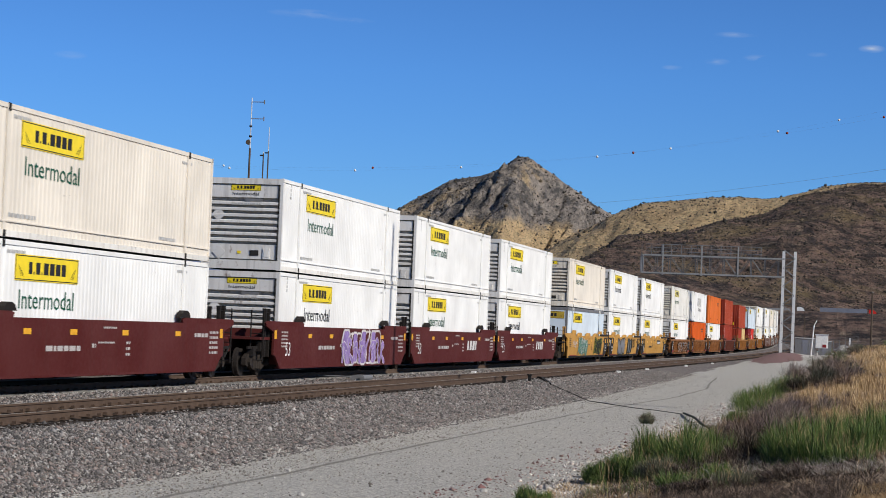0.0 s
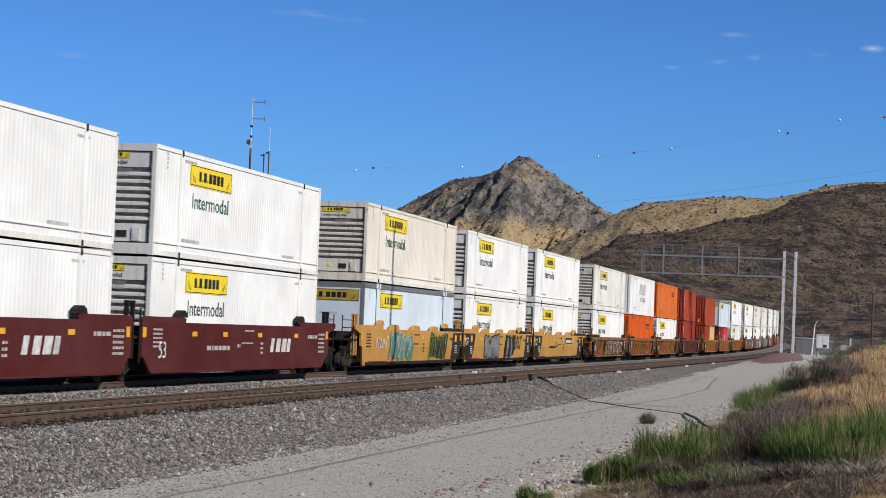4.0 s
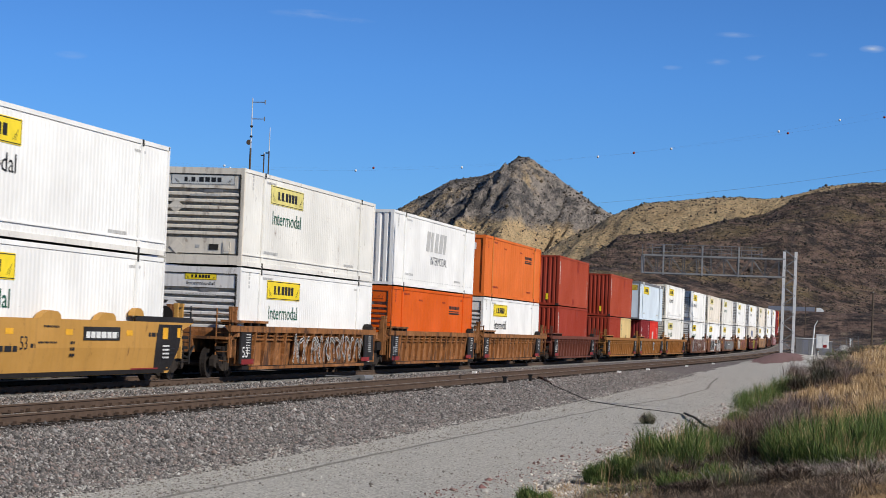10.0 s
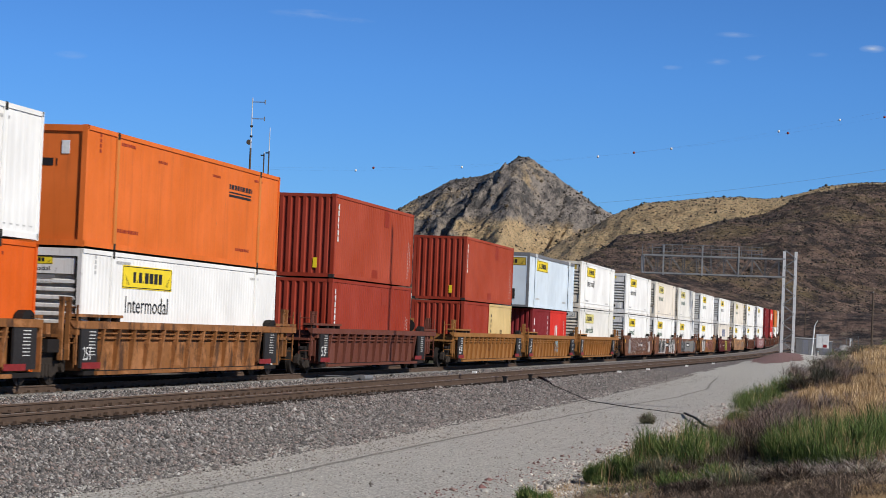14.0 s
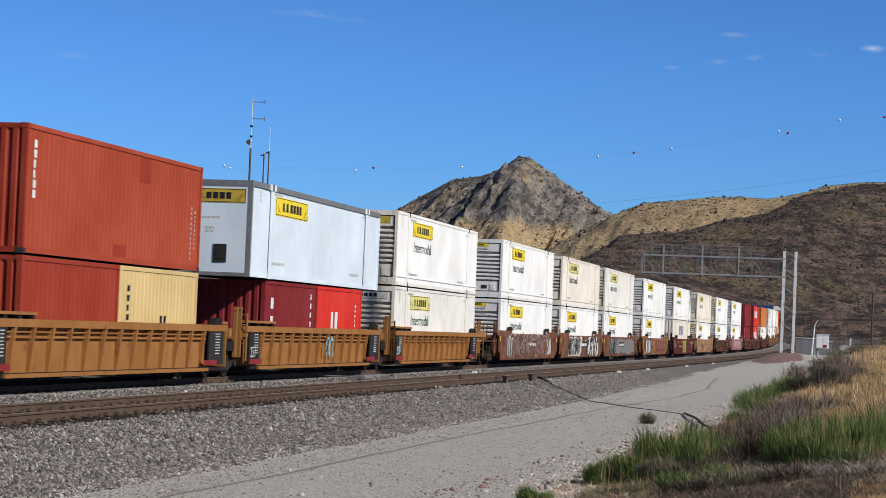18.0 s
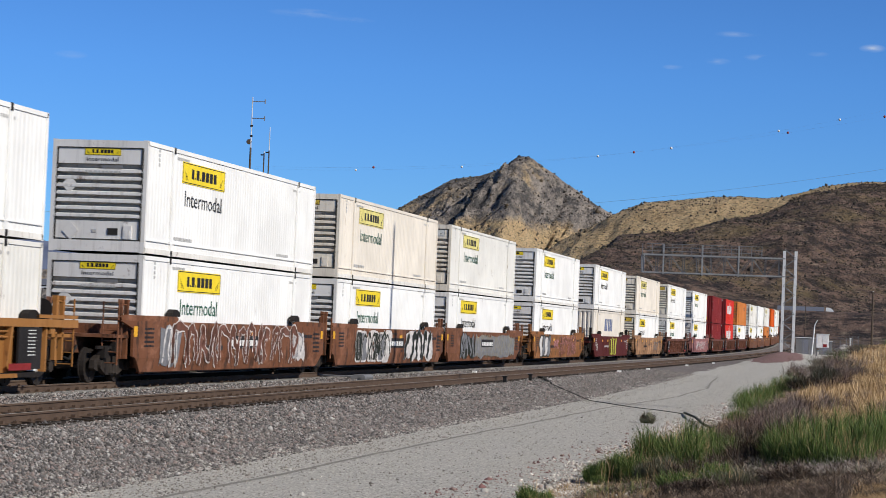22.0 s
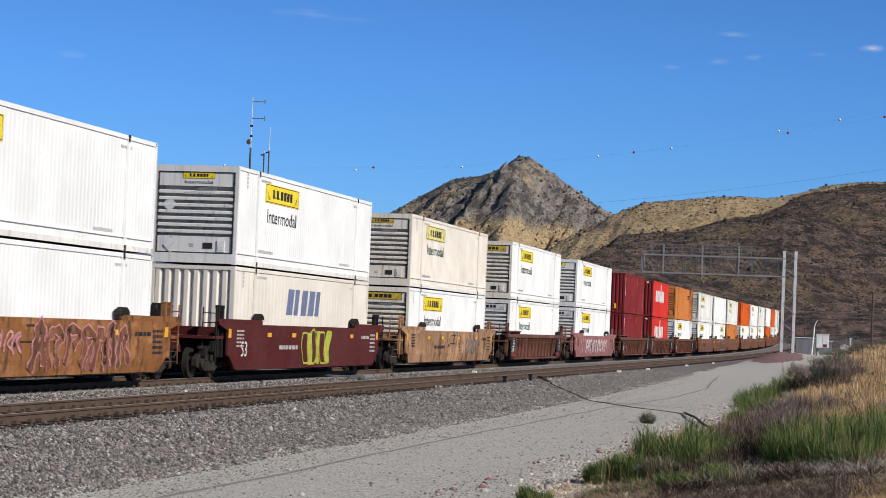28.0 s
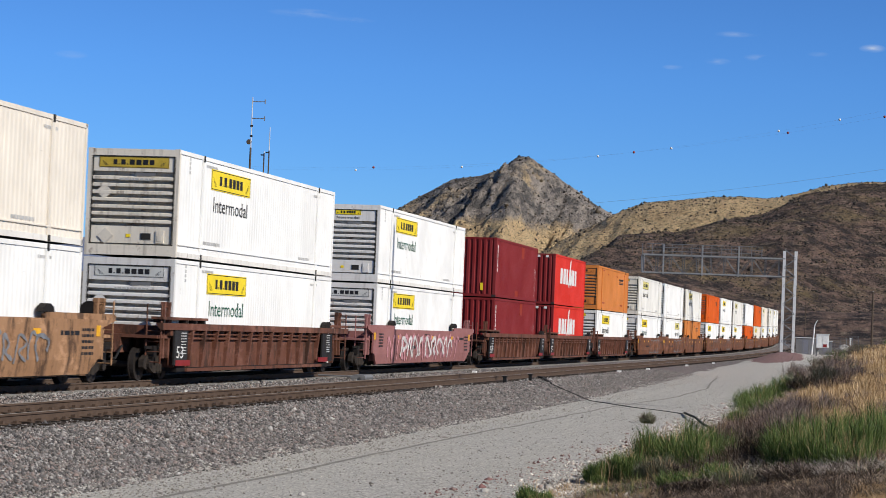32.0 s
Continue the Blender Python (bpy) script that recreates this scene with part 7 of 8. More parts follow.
def semi(cab, trailer, label, tank=False):
    ob = thing("semi_truck", label, "truck", "trucks on the freeway")
    if tank:
        part("tank", Shape().tube((-11.0, 0, 2.2), (-2.0, 0, 2.2), 1.15, 1.15, 14), trailer, ob)
        part("trailer_frame", Shape().box(-11.5, -1.5, -1.2, 1.2, 0.9, 1.2), GRIME, ob)
    else:
        part("trailer", Shape().box(-16.2, -0.2, -1.28, 1.28, 1.2, 4.05), trailer, ob)
        part("trailer_frame", Shape().box(-16.0, -0.5, -1.1, 1.1, 0.9, 1.2), GRIME, ob)
    part("cab", Shape().prism_y([(0.4, 0.9), (4.9, 0.9), (4.9, 2.05), (3.3, 2.25), (2.7, 3.3), (1.9, 3.9), (0.4, 3.95)], -1.22, 1.22), cab, ob)
    part("windscreen", Shape().prism_y([(3.27, 2.3), (3.33, 2.3), (2.75, 3.28), (2.69, 3.28)], -1.05, 1.05), BLACK, ob)
    part("bumper", Shape().box(4.8, 5.1, -1.2, 1.2, 0.45, 1.0), GALV, ob)
    for x in ((-10.6, -9.3, -0.6, 0.7, 3.9) if tank else (-15.0, -13.7, -0.6, 0.7, 3.9)):
        part("wheel", lambda: Shape().tube((0, -1.25, 0), (0, -0.95, 0), 0.52, sides=14).tube((0, 0.95, 0), (0, 1.25, 0), 0.52, sides=14), BLACK, ob, at=(x, 0, 0.52), key="semiwheel")
    return ob


def car(colour, label):
    ob = thing("car", label, "car", "cars on the freeway")
    part("body", Shape().prism_y([(-2.3, 0.4), (2.3, 0.4), (2.3, 0.85), (1.2, 1.0), (-2.2, 1.1), (-2.3, 0.9)], -0.9, 0.9), colour, ob)
    part("cabin", Shape().prism_y([(-1.9, 1.08), (1.1, 1.0), (0.4, 1.62), (-1.4, 1.66)], -0.8, 0.8), BLACK, ob)
    part("roof", Shape().box(-1.35, 0.35, -0.78, 0.78, 1.64, 1.7), colour, ob)
    for x in (-1.4, 1.4):
        part("wheel", lambda: Shape().tube((0, -0.92, 0), (0, -0.7, 0), 0.33, sides=12).tube((0, 0.7, 0), (0, 0.92, 0), 0.33, sides=12), BLACK, ob, at=(x, 0, 0.33), key="carwheel")
    return ob


TRAFFIC = []      # (vehicle, metres along the freeway at t = 0, speed, lane)
for cab, box, label, at, tank, pace in ((SCARLET, TRAILER_GREY, "red semi truck with a dark trailer", 28.2, False, 12.5), (CAB_WHITE, GALV_DULL, "white semi truck with a tank trailer", 3.8, True, 12.3), (CAB_WHITE, TRAILER_GREY, "white semi truck with a grey-white trailer", -135.8, False, 14.6),
                                        (CAB_WHITE, TRUCK_BLUE, "white semi truck with a blue trailer", -269.1, False, 14.7), (CAB_WHITE, TRAILER_GREY, "white semi truck with a dark grey trailer", -307.8, False, 14.6)):
    TRAFFIC.append((semi(cab, box, label, tank), at, pace, 0.0))
for cab, box, label, at in ((CAB_WHITE, TRAILER_GREY, "white semi truck with a grey trailer", 131.6), (CAB_WHITE, TRAILER_GREY, "white semi truck with a grey trailer", 156.0)):
    TRAFFIC.append((semi(cab, box, label), at, -19.0, 12.0))
for col, label, at, v in ((CAB_WHITE, "small white car on the freeway", -254.6, 20.0), (GRIME, "small dark car on the freeway", -223.0, 20.0), (CAB_WHITE, "small white car on the freeway", -331.0, 20.0), (CAB_WHITE, "small white car on the freeway", -353.8, 20.0), (GALV, "small silver car on the freeway", 205.0, -22.0), (CAB_WHITE, "small white car on the freeway", 560.0, -22.0), (GRIME, "small dark car on the freeway", 640.0, -22.0)):
    TRAFFIC.append((car(col, label), at, v, 3.6 if v > 0 else 8.4))


# ---- plants ----
def leafy(name, colours, rough_value=0.85):
    m, n, l, b = shader(name, rough_value)
    gm, cr = n.new("ShaderNodeNewGeometry"), n.new("ShaderNodeValToRGB")
    for i, (at, c) in enumerate(colours):
        e = cr.color_ramp.elements[i] if i < 2 else cr.color_ramp.elements.new(at)
        e.position, e.color = at, (*c, 1)
    l.new(gm.outputs["Random Per Island"], cr.inputs["Fac"])
    l.new(cr.outputs["Color"], b.inputs["Base Color"])
    b.inputs["Subsurface Weight"].default_value = 0.0
    return m


GREEN = leafy("green_broom_leaves", ((0.0, (0.016, 0.036, 0.009)), (1.0, (0.30, 0.33, 0.10)), (0.5, (0.075, 0.132, 0.026)), (0.85, (0.15, 0.215, 0.046))))
OLIVE = leafy("grey_olive_leaves", ((0.0, (0.055, 0.055, 0.035)), (1.0, (0.17, 0.16, 0.10)), (0.5, (0.10, 0.10, 0.06))))
STRAW = leafy("dry_straw_grass", ((0.0, (0.20, 0.115, 0.05)), (1.0, (0.74, 0.56, 0.33)), (0.5, (0.44, 0.28, 0.125))))
DEAD = leafy("dead_brown_twigs", ((0.0, (0.035, 0.022, 0.018)), (1.0, (0.36, 0.26, 0.20)), (0.6, (0.11, 0.066, 0.052))))
SAGE = leafy("grey_sage_leaves", ((0.0, (0.14, 0.14, 0.09)), (1.0, (0.40, 0.38, 0.27)), (0.5, (0.25, 0.25, 0.16))))
THICKET = leafy("dark_thicket_leaves", ((0.0, (0.014, 0.015, 0.010)), (1.0, (0.15, 0.14, 0.10)), (0.6, (0.05, 0.052, 0.032))))
CHAR = leafy("black_brown_dead_twigs", ((0.0, (0.014, 0.010, 0.008)), (1.0, (0.58, 0.46, 0.34)), (0.66, (0.045, 0.028, 0.020)), (0.88, (0.14, 0.088, 0.058))))
BLEACHED = leafy("bleached_twigs", ((0.0, (0.30, 0.25, 0.21)), (1.0, (0.74, 0.68, 0.60)), (0.5, (0.48, 0.42, 0.36))))
GREYTWIG = leafy("bare_grey_twigs", ((0.0, (0.06, 0.045, 0.042)), (1.0, (0.40, 0.32, 0.28)), (0.5, (0.17, 0.125, 0.115))))


def tufts(count, spread, height, width, seed, lean=0.5, base_spread=0.35, curl=0.3, start=0.0, jitter=0.10, clumps=0):
    """Thin bent blades that rise from one root, or from several roots side by side; returns corners and triangles."""
    r = np.random.default_rng(seed)
    a, d = r.uniform(0, 2 * np.pi, count), np.sqrt(r.random(count))
    if clumps:
        ca, cd = r.uniform(0, 2 * np.pi, clumps), spread * 0.9 * np.sqrt(r.random(clumps))
        tall, own = r.uniform(0.55, 1.15, clumps) * (1 - 0.35 * (cd / spread) ** 2), r.integers(0, clumps, count)
        rc = spread * 0.9 / clumps ** 0.42
        ox, oy = (np.cos(ca) * cd)[own] + np.cos(a) * d * rc, (np.sin(ca) * cd)[own] + np.sin(a) * d * rc
        bx, by = (np.cos(ca) * cd)[own] * 0.95 + np.cos(a) * d * rc * base_spread, (np.sin(ca) * cd)[own] * 0.95 + np.sin(a) * d * rc * base_spread
        h = height * tall[own] * (0.40 + 0.60 * r.random(count)) * (1 - 0.4 * d ** 2)
    else:
        d = d * spread
        ox, oy = np.cos(a) * d, np.sin(a) * d
        bx, by = ox * base_spread, oy * base_spread
        h = height * (0.45 + 0.55 * r.random(count)) * (1 - 0.45 * (d / spread) ** 2)
    b = r.uniform(0, 2 * np.pi, count)
    wx, wy = np.cos(b) * width * r.uniform(0.6, 1.3, count), np.sin(b) * width * r.uniform(0.6, 1.3, count)
    lx, ly = (ox - bx) * lean + r.normal(0, jitter * height, count), (oy - by) * lean + r.normal(0, jitter * height, count)
    z0 = h * start * r.random(count)
    p0 = np.stack([bx, by, z0], -1)
    p1 = np.stack([bx + (ox - bx) * 0.6 + lx * 0.3, by + (oy - by) * 0.6 + ly * 0.3, z0 + (h - z0) * 0.6], -1)
    p2 = np.stack([ox + lx * (1 + curl), oy + ly * (1 + curl), h], -1)
    w = np.stack([wx, wy, 0 * wx], -1)
    v = np.stack([p0 - w, p0 + w, p1 - w * 0.8, p1 + w * 0.8, p2], 1)
    tri = np.array([(0, 1, 3), (0, 3, 2), (2, 3, 4)])
    f = (tri[None] + (np.arange(count) * 5)[:, None, None]).reshape(-1, 3)
    return v.reshape(-1, 3), f


def bush(name, label, x, y, parts, group="", z=None):
    ob = thing(name, label, name.split("_")[-1], group)
    gz = float(ground_height(x, y)) if z is None else z
    ob.matrix_basis = Matrix.Translation((x, y, gz))
    for nm, mat, args, offs in parts:
        v, f = tufts(**args)
        v = v + np.array(offs)
        c = new(nm, big_mesh(nm, v, f, [mat]))
        c.parent = ob
    return ob


def broom(x, y, h, w, seed, n=1500, mat=None):
    return bush("broom_bush", "green broom bush with fine upright stems on dry soil", x, y, [
        ("foliage", mat or GREEN, dict(count=n, spread=w, height=h, width=0.0042, seed=seed, lean=0.25, base_spread=0.45, jitter=0.07, clumps=9), (0, 0, 0)),
        ("foliage_crown", mat or GREEN, dict(count=int(n * 1.6), spread=w, height=h, width=0.0040, seed=seed, lean=0.5, base_spread=0.8, start=0.85, jitter=0.11, clumps=9), (0, 0, 0)),
        ("seed_crown", STRAW, dict(count=n // 16, spread=w, height=h * 1.08, width=0.0028, seed=seed + 3, lean=0.25, base_spread=0.8, start=0.6, jitter=0.12), (0, 0, 0)),
        ("wood", CHAR, dict(count=220, spread=w * 0.9, height=h * 0.6, width=0.005, seed=seed + 2, lean=0.2, base_spread=0.4, clumps=5), (0, 0, 0))], "green bushes")


def scrub(x, y, h, w, seed, mat=None, n=1300, label="bare grey-brown scrub bush of thin twigs"):
    near = x < 70
    return bush("scrub_bush", label, x, y, [
        ("twig_crown", mat or GREYTWIG, dict(count=n, spread=w, height=h, width=0.0038 if near else 0.007, seed=seed, lean=0.5, base_spread=0.5, start=0.8, jitter=0.16, clumps=7), (0, 0, 0)),
        ("dead_crown", CHAR if mat in (CHAR, THICKET) else DEAD, dict(count=n // 2, spread=w, height=h * 0.95, width=0.0034 if near else 0.006, seed=seed, lean=0.5, base_spread=0.4, start=0.5, jitter=0.2, clumps=7), (0, 0, 0)),
        ("wood", CHAR, dict(count=110, spread=w * 0.9, height=h * 0.9, width=0.007, seed=seed + 1, lean=0.35, base_spread=0.15, clumps=4), (0, 0, 0))], "dry bushes")


for i, (x, y, h, w, mat) in enumerate(((34.4, 4.35, 0.50, 0.40, None), (34.6, 3.95, 0.72, 0.5, None), (35.6, 3.75, 0.95, 0.6, None), (36.4, 3.35, 1.05, 0.6, None), (35.0, 3.15, 0.95, 0.55, None), (33.6, 3.45, 0.50, 0.4, OLIVE), (35.8, 2.85, 0.85, 0.5, None), (37.8, 3.75, 0.8, 0.5, OLIVE),
                                       (33.8, 1.50, 0.80, 0.45, None), (33.2, 1.00, 0.85, 0.5, None), (33.6, 0.45, 0.90, 0.55, None), (34.4, 0.05, 0.90, 0.55, None), (32.4, 0.45, 0.60, 0.4, None), (35.0, 1.45, 0.95, 0.5, None), (35.6, 0.85, 1.0, 0.6, None), (36.6, 0.20, 1.0, 0.6, None), (38.5, -0.35, 1.0, 0.6, None), (38.4, 1.35, 0.9, 0.5, OLIVE),
                                       (61.0, 4.0, 0.55, 0.6, None), (70.0, 4.2, 0.8, 0.8, None), (76.0, 4.5, 0.85, 0.8, None), (83.0, 4.6, 0.9, 0.9, None), (91.0, 4.4, 0.95, 1.0, None), (98.0, 4.2, 0.9, 1.0, None), (30.4, 4.95, 0.34, 0.3, None), (31.2, 2.9, 0.32, 0.35, None), (30.7, 2.1, 0.36, 0.35, OLIVE), (32.2, 2.5, 0.42, 0.3, None))):
    broom(x, y, h, w, 100 + 7 * i, 1900 if x < 45 and h > 0.45 else 700, mat)
for i, (x, y, h, w, mat) in enumerate(((46.0, 2.45, 0.85, 0.6, GREYTWIG), (50.0, 2.2, 1.0, 0.7, GREYTWIG), (54.0, 2.5, 1.0, 0.8, GREYTWIG), (58.0, 2.1, 1.05, 0.8, GREYTWIG), (62.0, 2.6, 0.95, 0.8, GREYTWIG), (44.0, 2.6, 0.85, 0.6, DEAD), (90.0, 3.15, 1.25, 0.9, THICKET), (94.0, 2.75, 1.3, 1.0, THICKET), (96.0, 2.2, 1.25, 1.1, GREYTWIG),
                                       (101.0, 1.9, 1.2, 1.2, GREYTWIG), (88.0, 1.9, 0.9, 1.0, DEAD), (106.0, 1.4, 1.0, 1.3, OLIVE), (59.0, 6.45, 0.46, 0.24, SAGE), (34.0, 2.35, 0.50, 0.5, CHAR), (33.0, 1.9, 0.36, 0.5, CHAR), (31.8, 1.2, 0.28, 0.5, CHAR), (31.6, 0.2, 0.30, 0.5, CHAR), (30.6, 1.3, 0.28, 0.5, CHAR), (30.2, 2.6, 0.3, 0.4, CHAR), (36.6, 2.05, 0.9, 0.5, CHAR), (35.4, 2.15, 0.75, 0.45, CHAR), (37.6, 2.35, 0.95, 0.5, CHAR), (40.0, 2.5, 1.0, 0.55, DEAD), (38.4, 2.75, 0.85, 0.5, DEAD), (41.5, 2.1, 0.95, 0.6, GREYTWIG), (42.5, 2.9, 0.75, 0.6, DEAD), (31.6, 1.6, 0.22, 0.45, CHAR), (31.4, 0.7, 0.20, 0.5, CHAR), (32.6, -0.1, 0.28, 0.6, DEAD), (39.2, 2.0, 0.8, 0.45, CHAR), (33.2, 2.9, 0.40, 0.4, CHAR), (34.6, 0.0, 0.6, 0.5, DEAD))):
    scrub(x, y, h, w, 300 + 5 * i, mat)
for i in range(22):
    rnd = random.Random(700 + i)
    x = rnd.uniform(43, 110)
    scrub(x, rnd.uniform(-0.8, 2.2), rnd.uniform(0.35, 0.65), rnd.uniform(0.4, 0.8), 1500 + 5 * i, (GREYTWIG, STRAW, STRAW, DEAD, STRAW)[i % 5], 700, "dry tangled scrub among straw grass")
for i in range(26):
    rnd = random.Random(900 + i)
    x = rnd.uniform(120, 330)
    y = rnd.uniform(-6, 4.0) if i % 3 else rnd.uniform(2, 4.5) + 0.004 * x
    scrub(x, y, rnd.uniform(0.7, 1.5), rnd.uniform(0.8, 2.0), 500 + 5 * i, (OLIVE, GREEN, GREYTWIG, OLIVE)[i % 4], 420, "low olive scrub bush on the dry verge")


def grass_field(name, label, mat, count, xs, ys, height, width, seed, keep=None, lean=0.35):
    r = np.random.default_rng(seed)
    x = xs[0] * (xs[1] / xs[0]) ** r.random(count)
    y = r.uniform(ys[0], ys[1], count)
    clump = rough(x, y, 1.3, seed, 3)
    k = clump + 0.15 * r.normal(size=count) > (-0.05 if keep is None else keep)
    x, y = x[k], y[k]
    n = len(x)
    h = height * (0.4 + 0.6 * r.random(n))
    a = r.uniform(0, 6.28, n)
    lx, ly = r.normal(0, lean, n) * h, r.normal(0, lean, n) * h
    z = ground_height(x, y) - 0.01
    wx, wy = np.cos(a) * width * np.sqrt(x / 40.0), np.sin(a) * width * np.sqrt(x / 40.0)
    v = np.stack([np.stack([x - wx, y - wy, z], -1), np.stack([x + wx, y + wy, z], -1), np.stack([x + lx, y + ly, z + h], -1)], 1)
    f = np.arange(n * 3).reshape(-1, 3)
    return tagged(new(name, big_mesh(name, v.reshape(-1, 3), f, [mat])), label, "grass", kind="stuff")


grass_field("dry_grass", "straw-coloured dry grass on the verge bank", STRAW, 100000, (38.5, 130.0), (-3.0, 3.2), 0.38, 0.0052, 41, -0.14)
grass_field("dry_grass", "sparse dry grass along the road edge", STRAW, 16000, (26.0, 110.0), (3.0, 5.0), 0.18, 0.004, 42, 0.10)
grass_field("dead_litter", "dead brown twigs and litter on the verge", CHAR, 76000, (26.0, 62.0), (-1.5, 4.4), 0.17, 0.006, 43, -0.25, 1.3)
grass_field("straw_litter", "flattened straw litter on the verge soil", STRAW, 11000, (28.0, 62.0), (-1.5, 4.6), 0.12, 0.004, 46, 0.05, 1.8)
grass_field("dry_grass", "tall straw grass on the far bank", STRAW, 22000, (60.0, 330.0), (-8.0, 3.2), 0.6, 0.010, 44, -0.2)
grass_field("dry_grass", "pale straw in the near corner of the bank", STRAW, 14000, (24.5, 28.2), (-0.8, 0.35), 0.08, 0.003, 47, -0.4, 1.2)
grass_field("dry_grass", "pale dead stalks among the bushes", STRAW, 8000, (31.0, 60.0), (-1.0, 4.2), 0.55, 0.0030, 48, 0.16, 0.25)
grass_field("pale_twigs", "bleached dead twigs strewn over the verge", BLEACHED, 4200, (30.5, 34.5), (-0.2, 2.6), 0.26, 0.005, 52, 0.02, 1.5)
grass_field("green_grass", "thin green shoots on the verge", GREEN, 14000, (30.0, 60.0), (-0.5, 4.2), 0.30, 0.004, 45, 0.05)


grass_field("dark_thicket", "dark brushy thicket beyond the railway", THICKET, 60000, (26.0, 340.0), (23.6, 30.5), 2.3, 0.05, 49, -0.6, 0.3)


def verge_rubble():
    """Pale broken stone along the edge between the gravel road and the verge."""
    r = np.random.default_rng(91)
    n = 5200
    x = 27.0 * (80.0 / 27.0) ** r.random(n)
    y = 4.3 + 0.012 * x + r.normal(0, 0.55, n)
    size = 0.022 * r.lognormal(0, 0.45, n)
    base = np.array([(1, 0, 0), (-1, 0, 0), (0, 1, 0), (0, -1, 0), (0, 0, 0.8), (0, 0, -0.6)], float)
    v = (base[None] + 0.3 * r.normal(size=(n, 6, 3))) * size[:, None, None] + np.stack([x, y, ground_height(x, y)], -1)[:, None, :]
    tri = np.array([(0, 2, 4), (2, 1, 4), (1, 3, 4), (3, 0, 4), (2, 0, 5), (1, 2, 5), (3, 1, 5), (0, 3, 5)])
    f = (tri[None] + (np.arange(n) * 6)[:, None, None]).reshape(-1, 3)
    PALE = leafy("pale_broken_stone", ((0.0, (0.30, 0.22, 0.19)), (1.0, (0.78, 0.74, 0.68)), (0.5, (0.50, 0.44, 0.39))), 0.95)
    tagged(new("verge_rubble", big_mesh("verge_rubble", v.reshape(-1, 3), f, [PALE])), "pale broken stones along the road verge", "stones", kind="stuff")


verge_rubble()

# the tall pole whose shadow lies across the passing train
shade_pole = thing("utility_pole", "tall weathered wooden utility pole on the verge", "pole")
shade_pole.matrix_basis = Matrix.Translation((68.3, -3.0, float(ground_height(68.3, -3.0))))
part("pole_shaft", Shape().tube((0, 0, -0.5), (0, 0, 20.1), 0.16, 0.11, 12), WOOD, shade_pole)


def hill_scrub():
    """Dark shrubs dotted over the hills: one mass of small lumps."""
    r = np.random.default_rng(77)
    xs, ys = [], []
    for lo, hi, yl, yh, n in ((1085, 1340, -20, 230, 4200), (890, 1140, -20, 200, 16000), (2120, 2304, 260, 560, 2600)):
        xs.append(r.uniform(lo, hi, n))
        ys.append(r.uniform(yl, yh, n))
    x, y = np.concatenate(xs), np.concatenate(ys)
    k = (x + y - 885.0) / 1.41421 > 18
    x, y = x[k], y[k]
    n = len(x)
    size = r.lognormal(-0.75, 0.45, n) * np.where(x > 2000, 1.5, np.where(ground_height(x, y, True) > 0.5, 0.62, 0.85))
    base = np.array([(1, 0, 0.3), (-1, 0, 0.3), (0, 1, 0.3), (0, -1, 0.3), (0, 0, 1.2), (0, 0, -0.4)], float)
    v = (base[None] + 0.3 * r.normal(size=(n, 6, 3))) * size[:, None, None] + np.stack([x, y, ground_height(x, y)], -1)[:, None, :]
    tri = np.array([(0, 2, 4), (2, 1, 4), (1, 3, 4), (3, 0, 4), (2, 0, 5), (1, 2, 5), (3, 1, 5), (0, 3, 5)])
    f = (tri[None] + (np.arange(n) * 6)[:, None, None]).reshape(-1, 3)
    SHRUB = leafy("dark_hill_shrub", ((0.0, (0.018, 0.015, 0.013)), (1.0, (0.16, 0.115, 0.065)), (0.6, (0.042, 0.033, 0.023))))
    tagged(new("hill_shrubs", big_mesh("hill_shrubs", v.reshape(-1, 3), f, [SHRUB])), "dark shrubs dotted over the dry hills", "shrubs", kind="stuff")


hill_scrub()


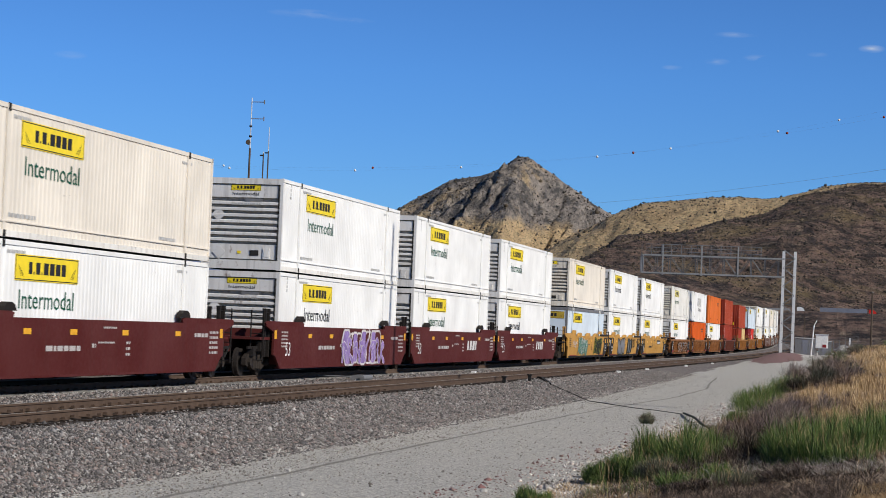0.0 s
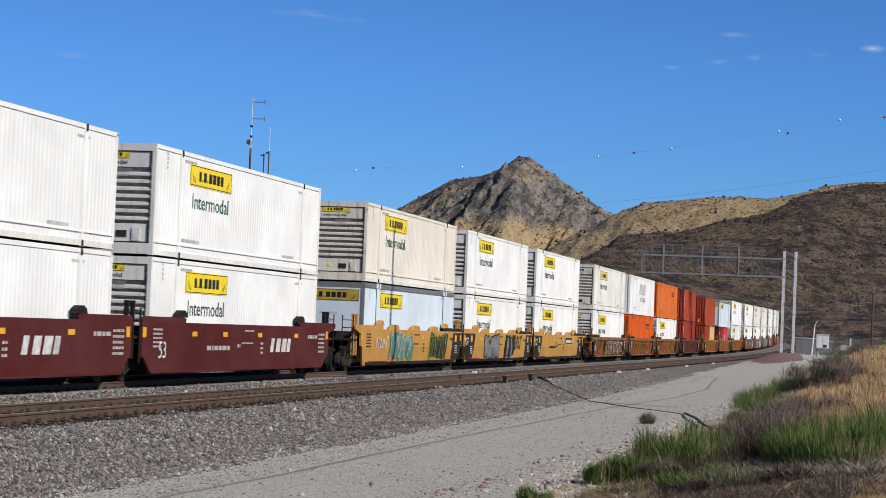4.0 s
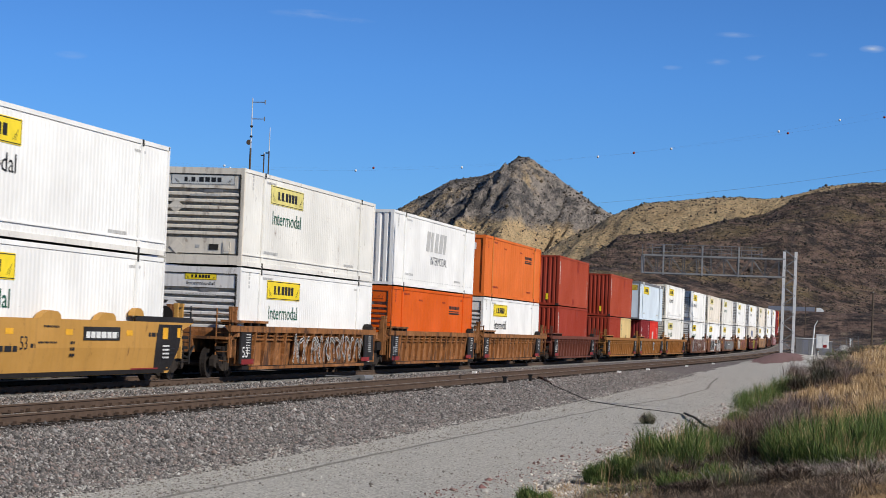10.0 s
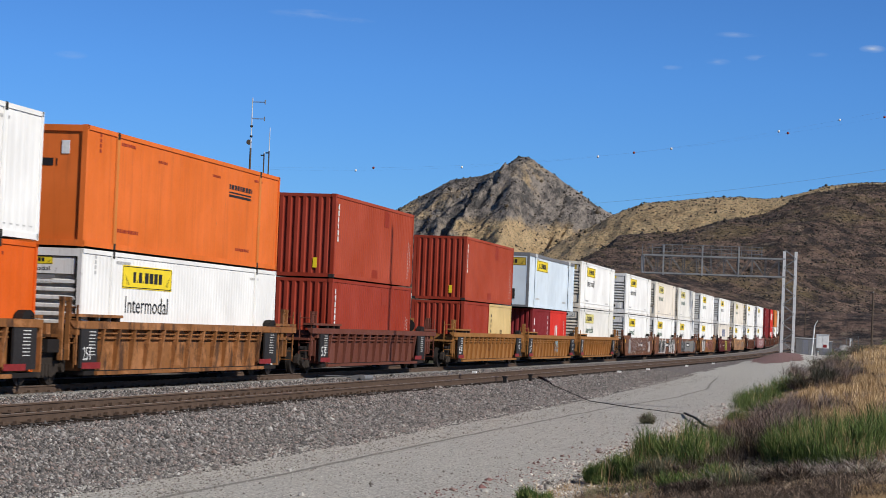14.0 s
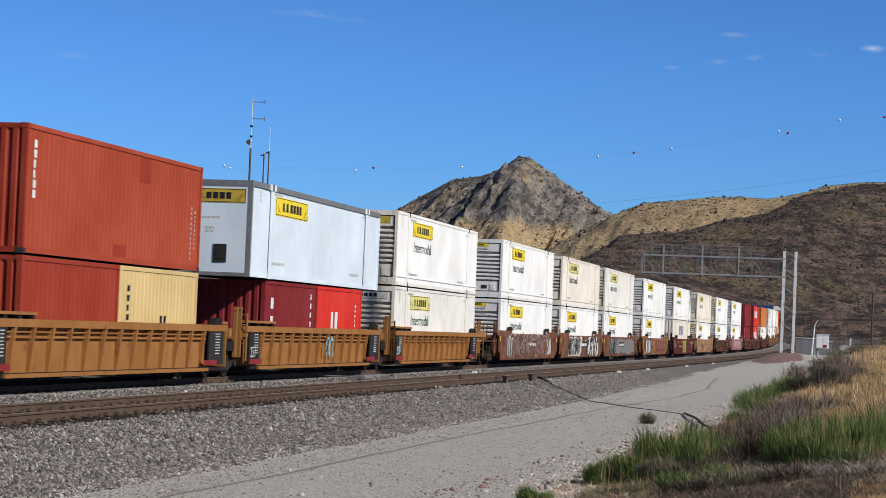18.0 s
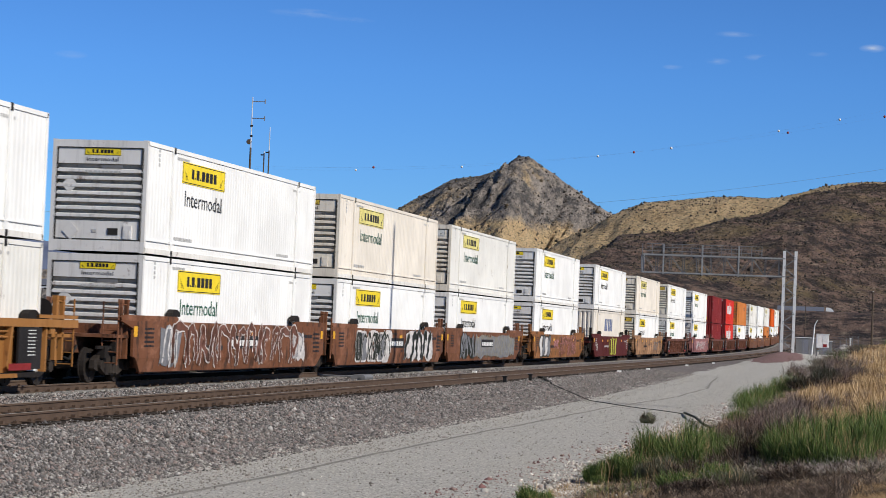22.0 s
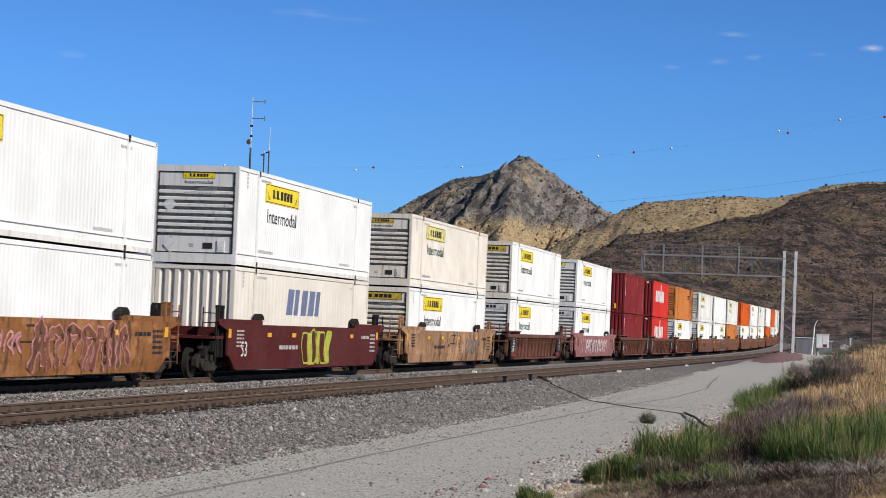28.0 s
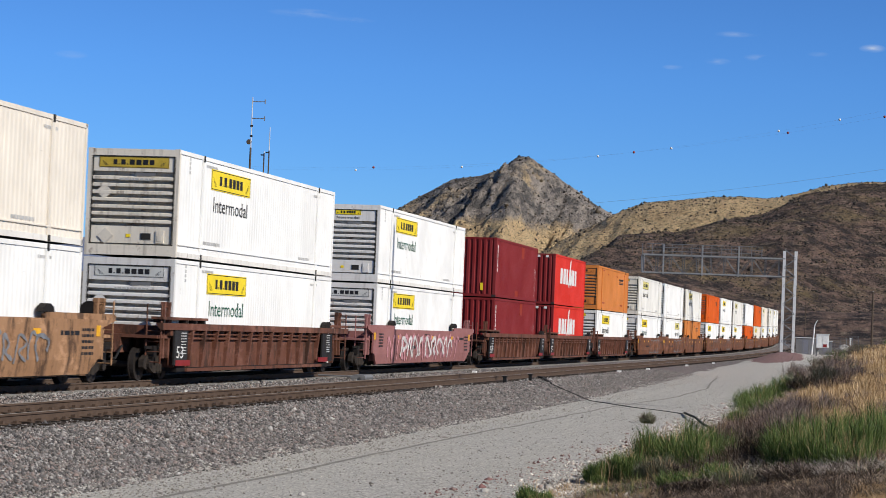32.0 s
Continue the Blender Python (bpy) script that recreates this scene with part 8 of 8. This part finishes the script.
def outcrop(x, y, count, seed):
    rnd = random.Random(seed)
    ob = thing("rock_outcrop", "pinkish-grey rock outcrop on the dry hillside", "rock", "rock outcrops")
    for k in range(count):
        bx, by = x + rnd.uniform(-6, 6), y + rnd.uniform(-5, 5)
        s = Shape().ball((0, 0, 0), rnd.uniform(0.9, 2.4), 5, 7, 0.8)
        s.v = [(a * rnd.uniform(0.7, 1.3), b * rnd.uniform(0.7, 1.3), c * rnd.uniform(0.7, 1.3)) for a, b, c in s.v]
        part("boulder", s, OUTCROP, ob, at=(bx, by, float(ground_height(bx, by)) + 0.5))


OUTCROP = plain("pinkish_rock", (0.33, 0.23, 0.19), 0.95, 0.0, 0.3, 0.8)
for ox, oy, oc in ((1080.0, 124.5, 14), (1190.0, 55.0, 10), (1205.0, 15.0, 8), (1230.0, 62.0, 8)):
    outcrop(ox, oy, oc, int(ox))


def far_tree(x, y, h, seed):
    """A greyish half-bare tree beyond the tracks."""
    rnd = random.Random(seed)
    z = float(ground_height(x, y))
    ob = thing("bare_tree", "greyish half-bare tree beyond the railway", "tree", "trees beyond the tracks")
    ob.matrix_basis = Matrix.Translation((x, y, z))
    part("trunk", Shape().tube((0, 0, -0.2), (rnd.uniform(-0.2, 0.2), rnd.uniform(-0.2, 0.2), h * 0.45), 0.16, 0.09, 8), WOOD, ob)
    limbs = Shape()
    for k in range(9):
        a, q = rnd.uniform(0, 6.28), rnd.uniform(0.25, 0.5) * h
        limbs.tube((0, 0, h * rnd.uniform(0.2, 0.45)), (math.cos(a) * q * 0.7, math.sin(a) * q * 0.7, h * rnd.uniform(0.55, 0.9)), 0.06, 0.02, 5)
    part("limbs", limbs, WOOD, ob)
    v, f = tufts(700, h * 0.5, h, 0.03, seed, 0.25, base_spread=0.5, start=0.8)
    c = new("crown", big_mesh("crown", v, f, [OLIVE if seed % 3 else GREYTWIG]))
    c.parent = ob


for i in range(34):
    rnd = random.Random(2000 + i)
    x = rnd.uniform(110, 260)
    far_tree(x, x * rnd.uniform(0.27, 0.52), rnd.uniform(3.0, 5.5), 2100 + i)


# ---- movement ----
def motions():
    for ob, s, z in ROLLING:
        walk(ob, [(float(t), along(s - rolled, 0.0, z)) for t, rolled in enumerate(RUN)])
    n = ACROSS
    for ob, at, speed, lane in TRAFFIC:
        rows = []
        for t in (0.0, 16.0, 32.0):
            p = FWAY + RIGHTWARD * (at + speed * t) + n * lane
            rows.append((t, pose(p.x, p.y, p.z, 0, 0, HEADING if speed > 0 else HEADING + 180)))
        walk(ob, rows)


motions()
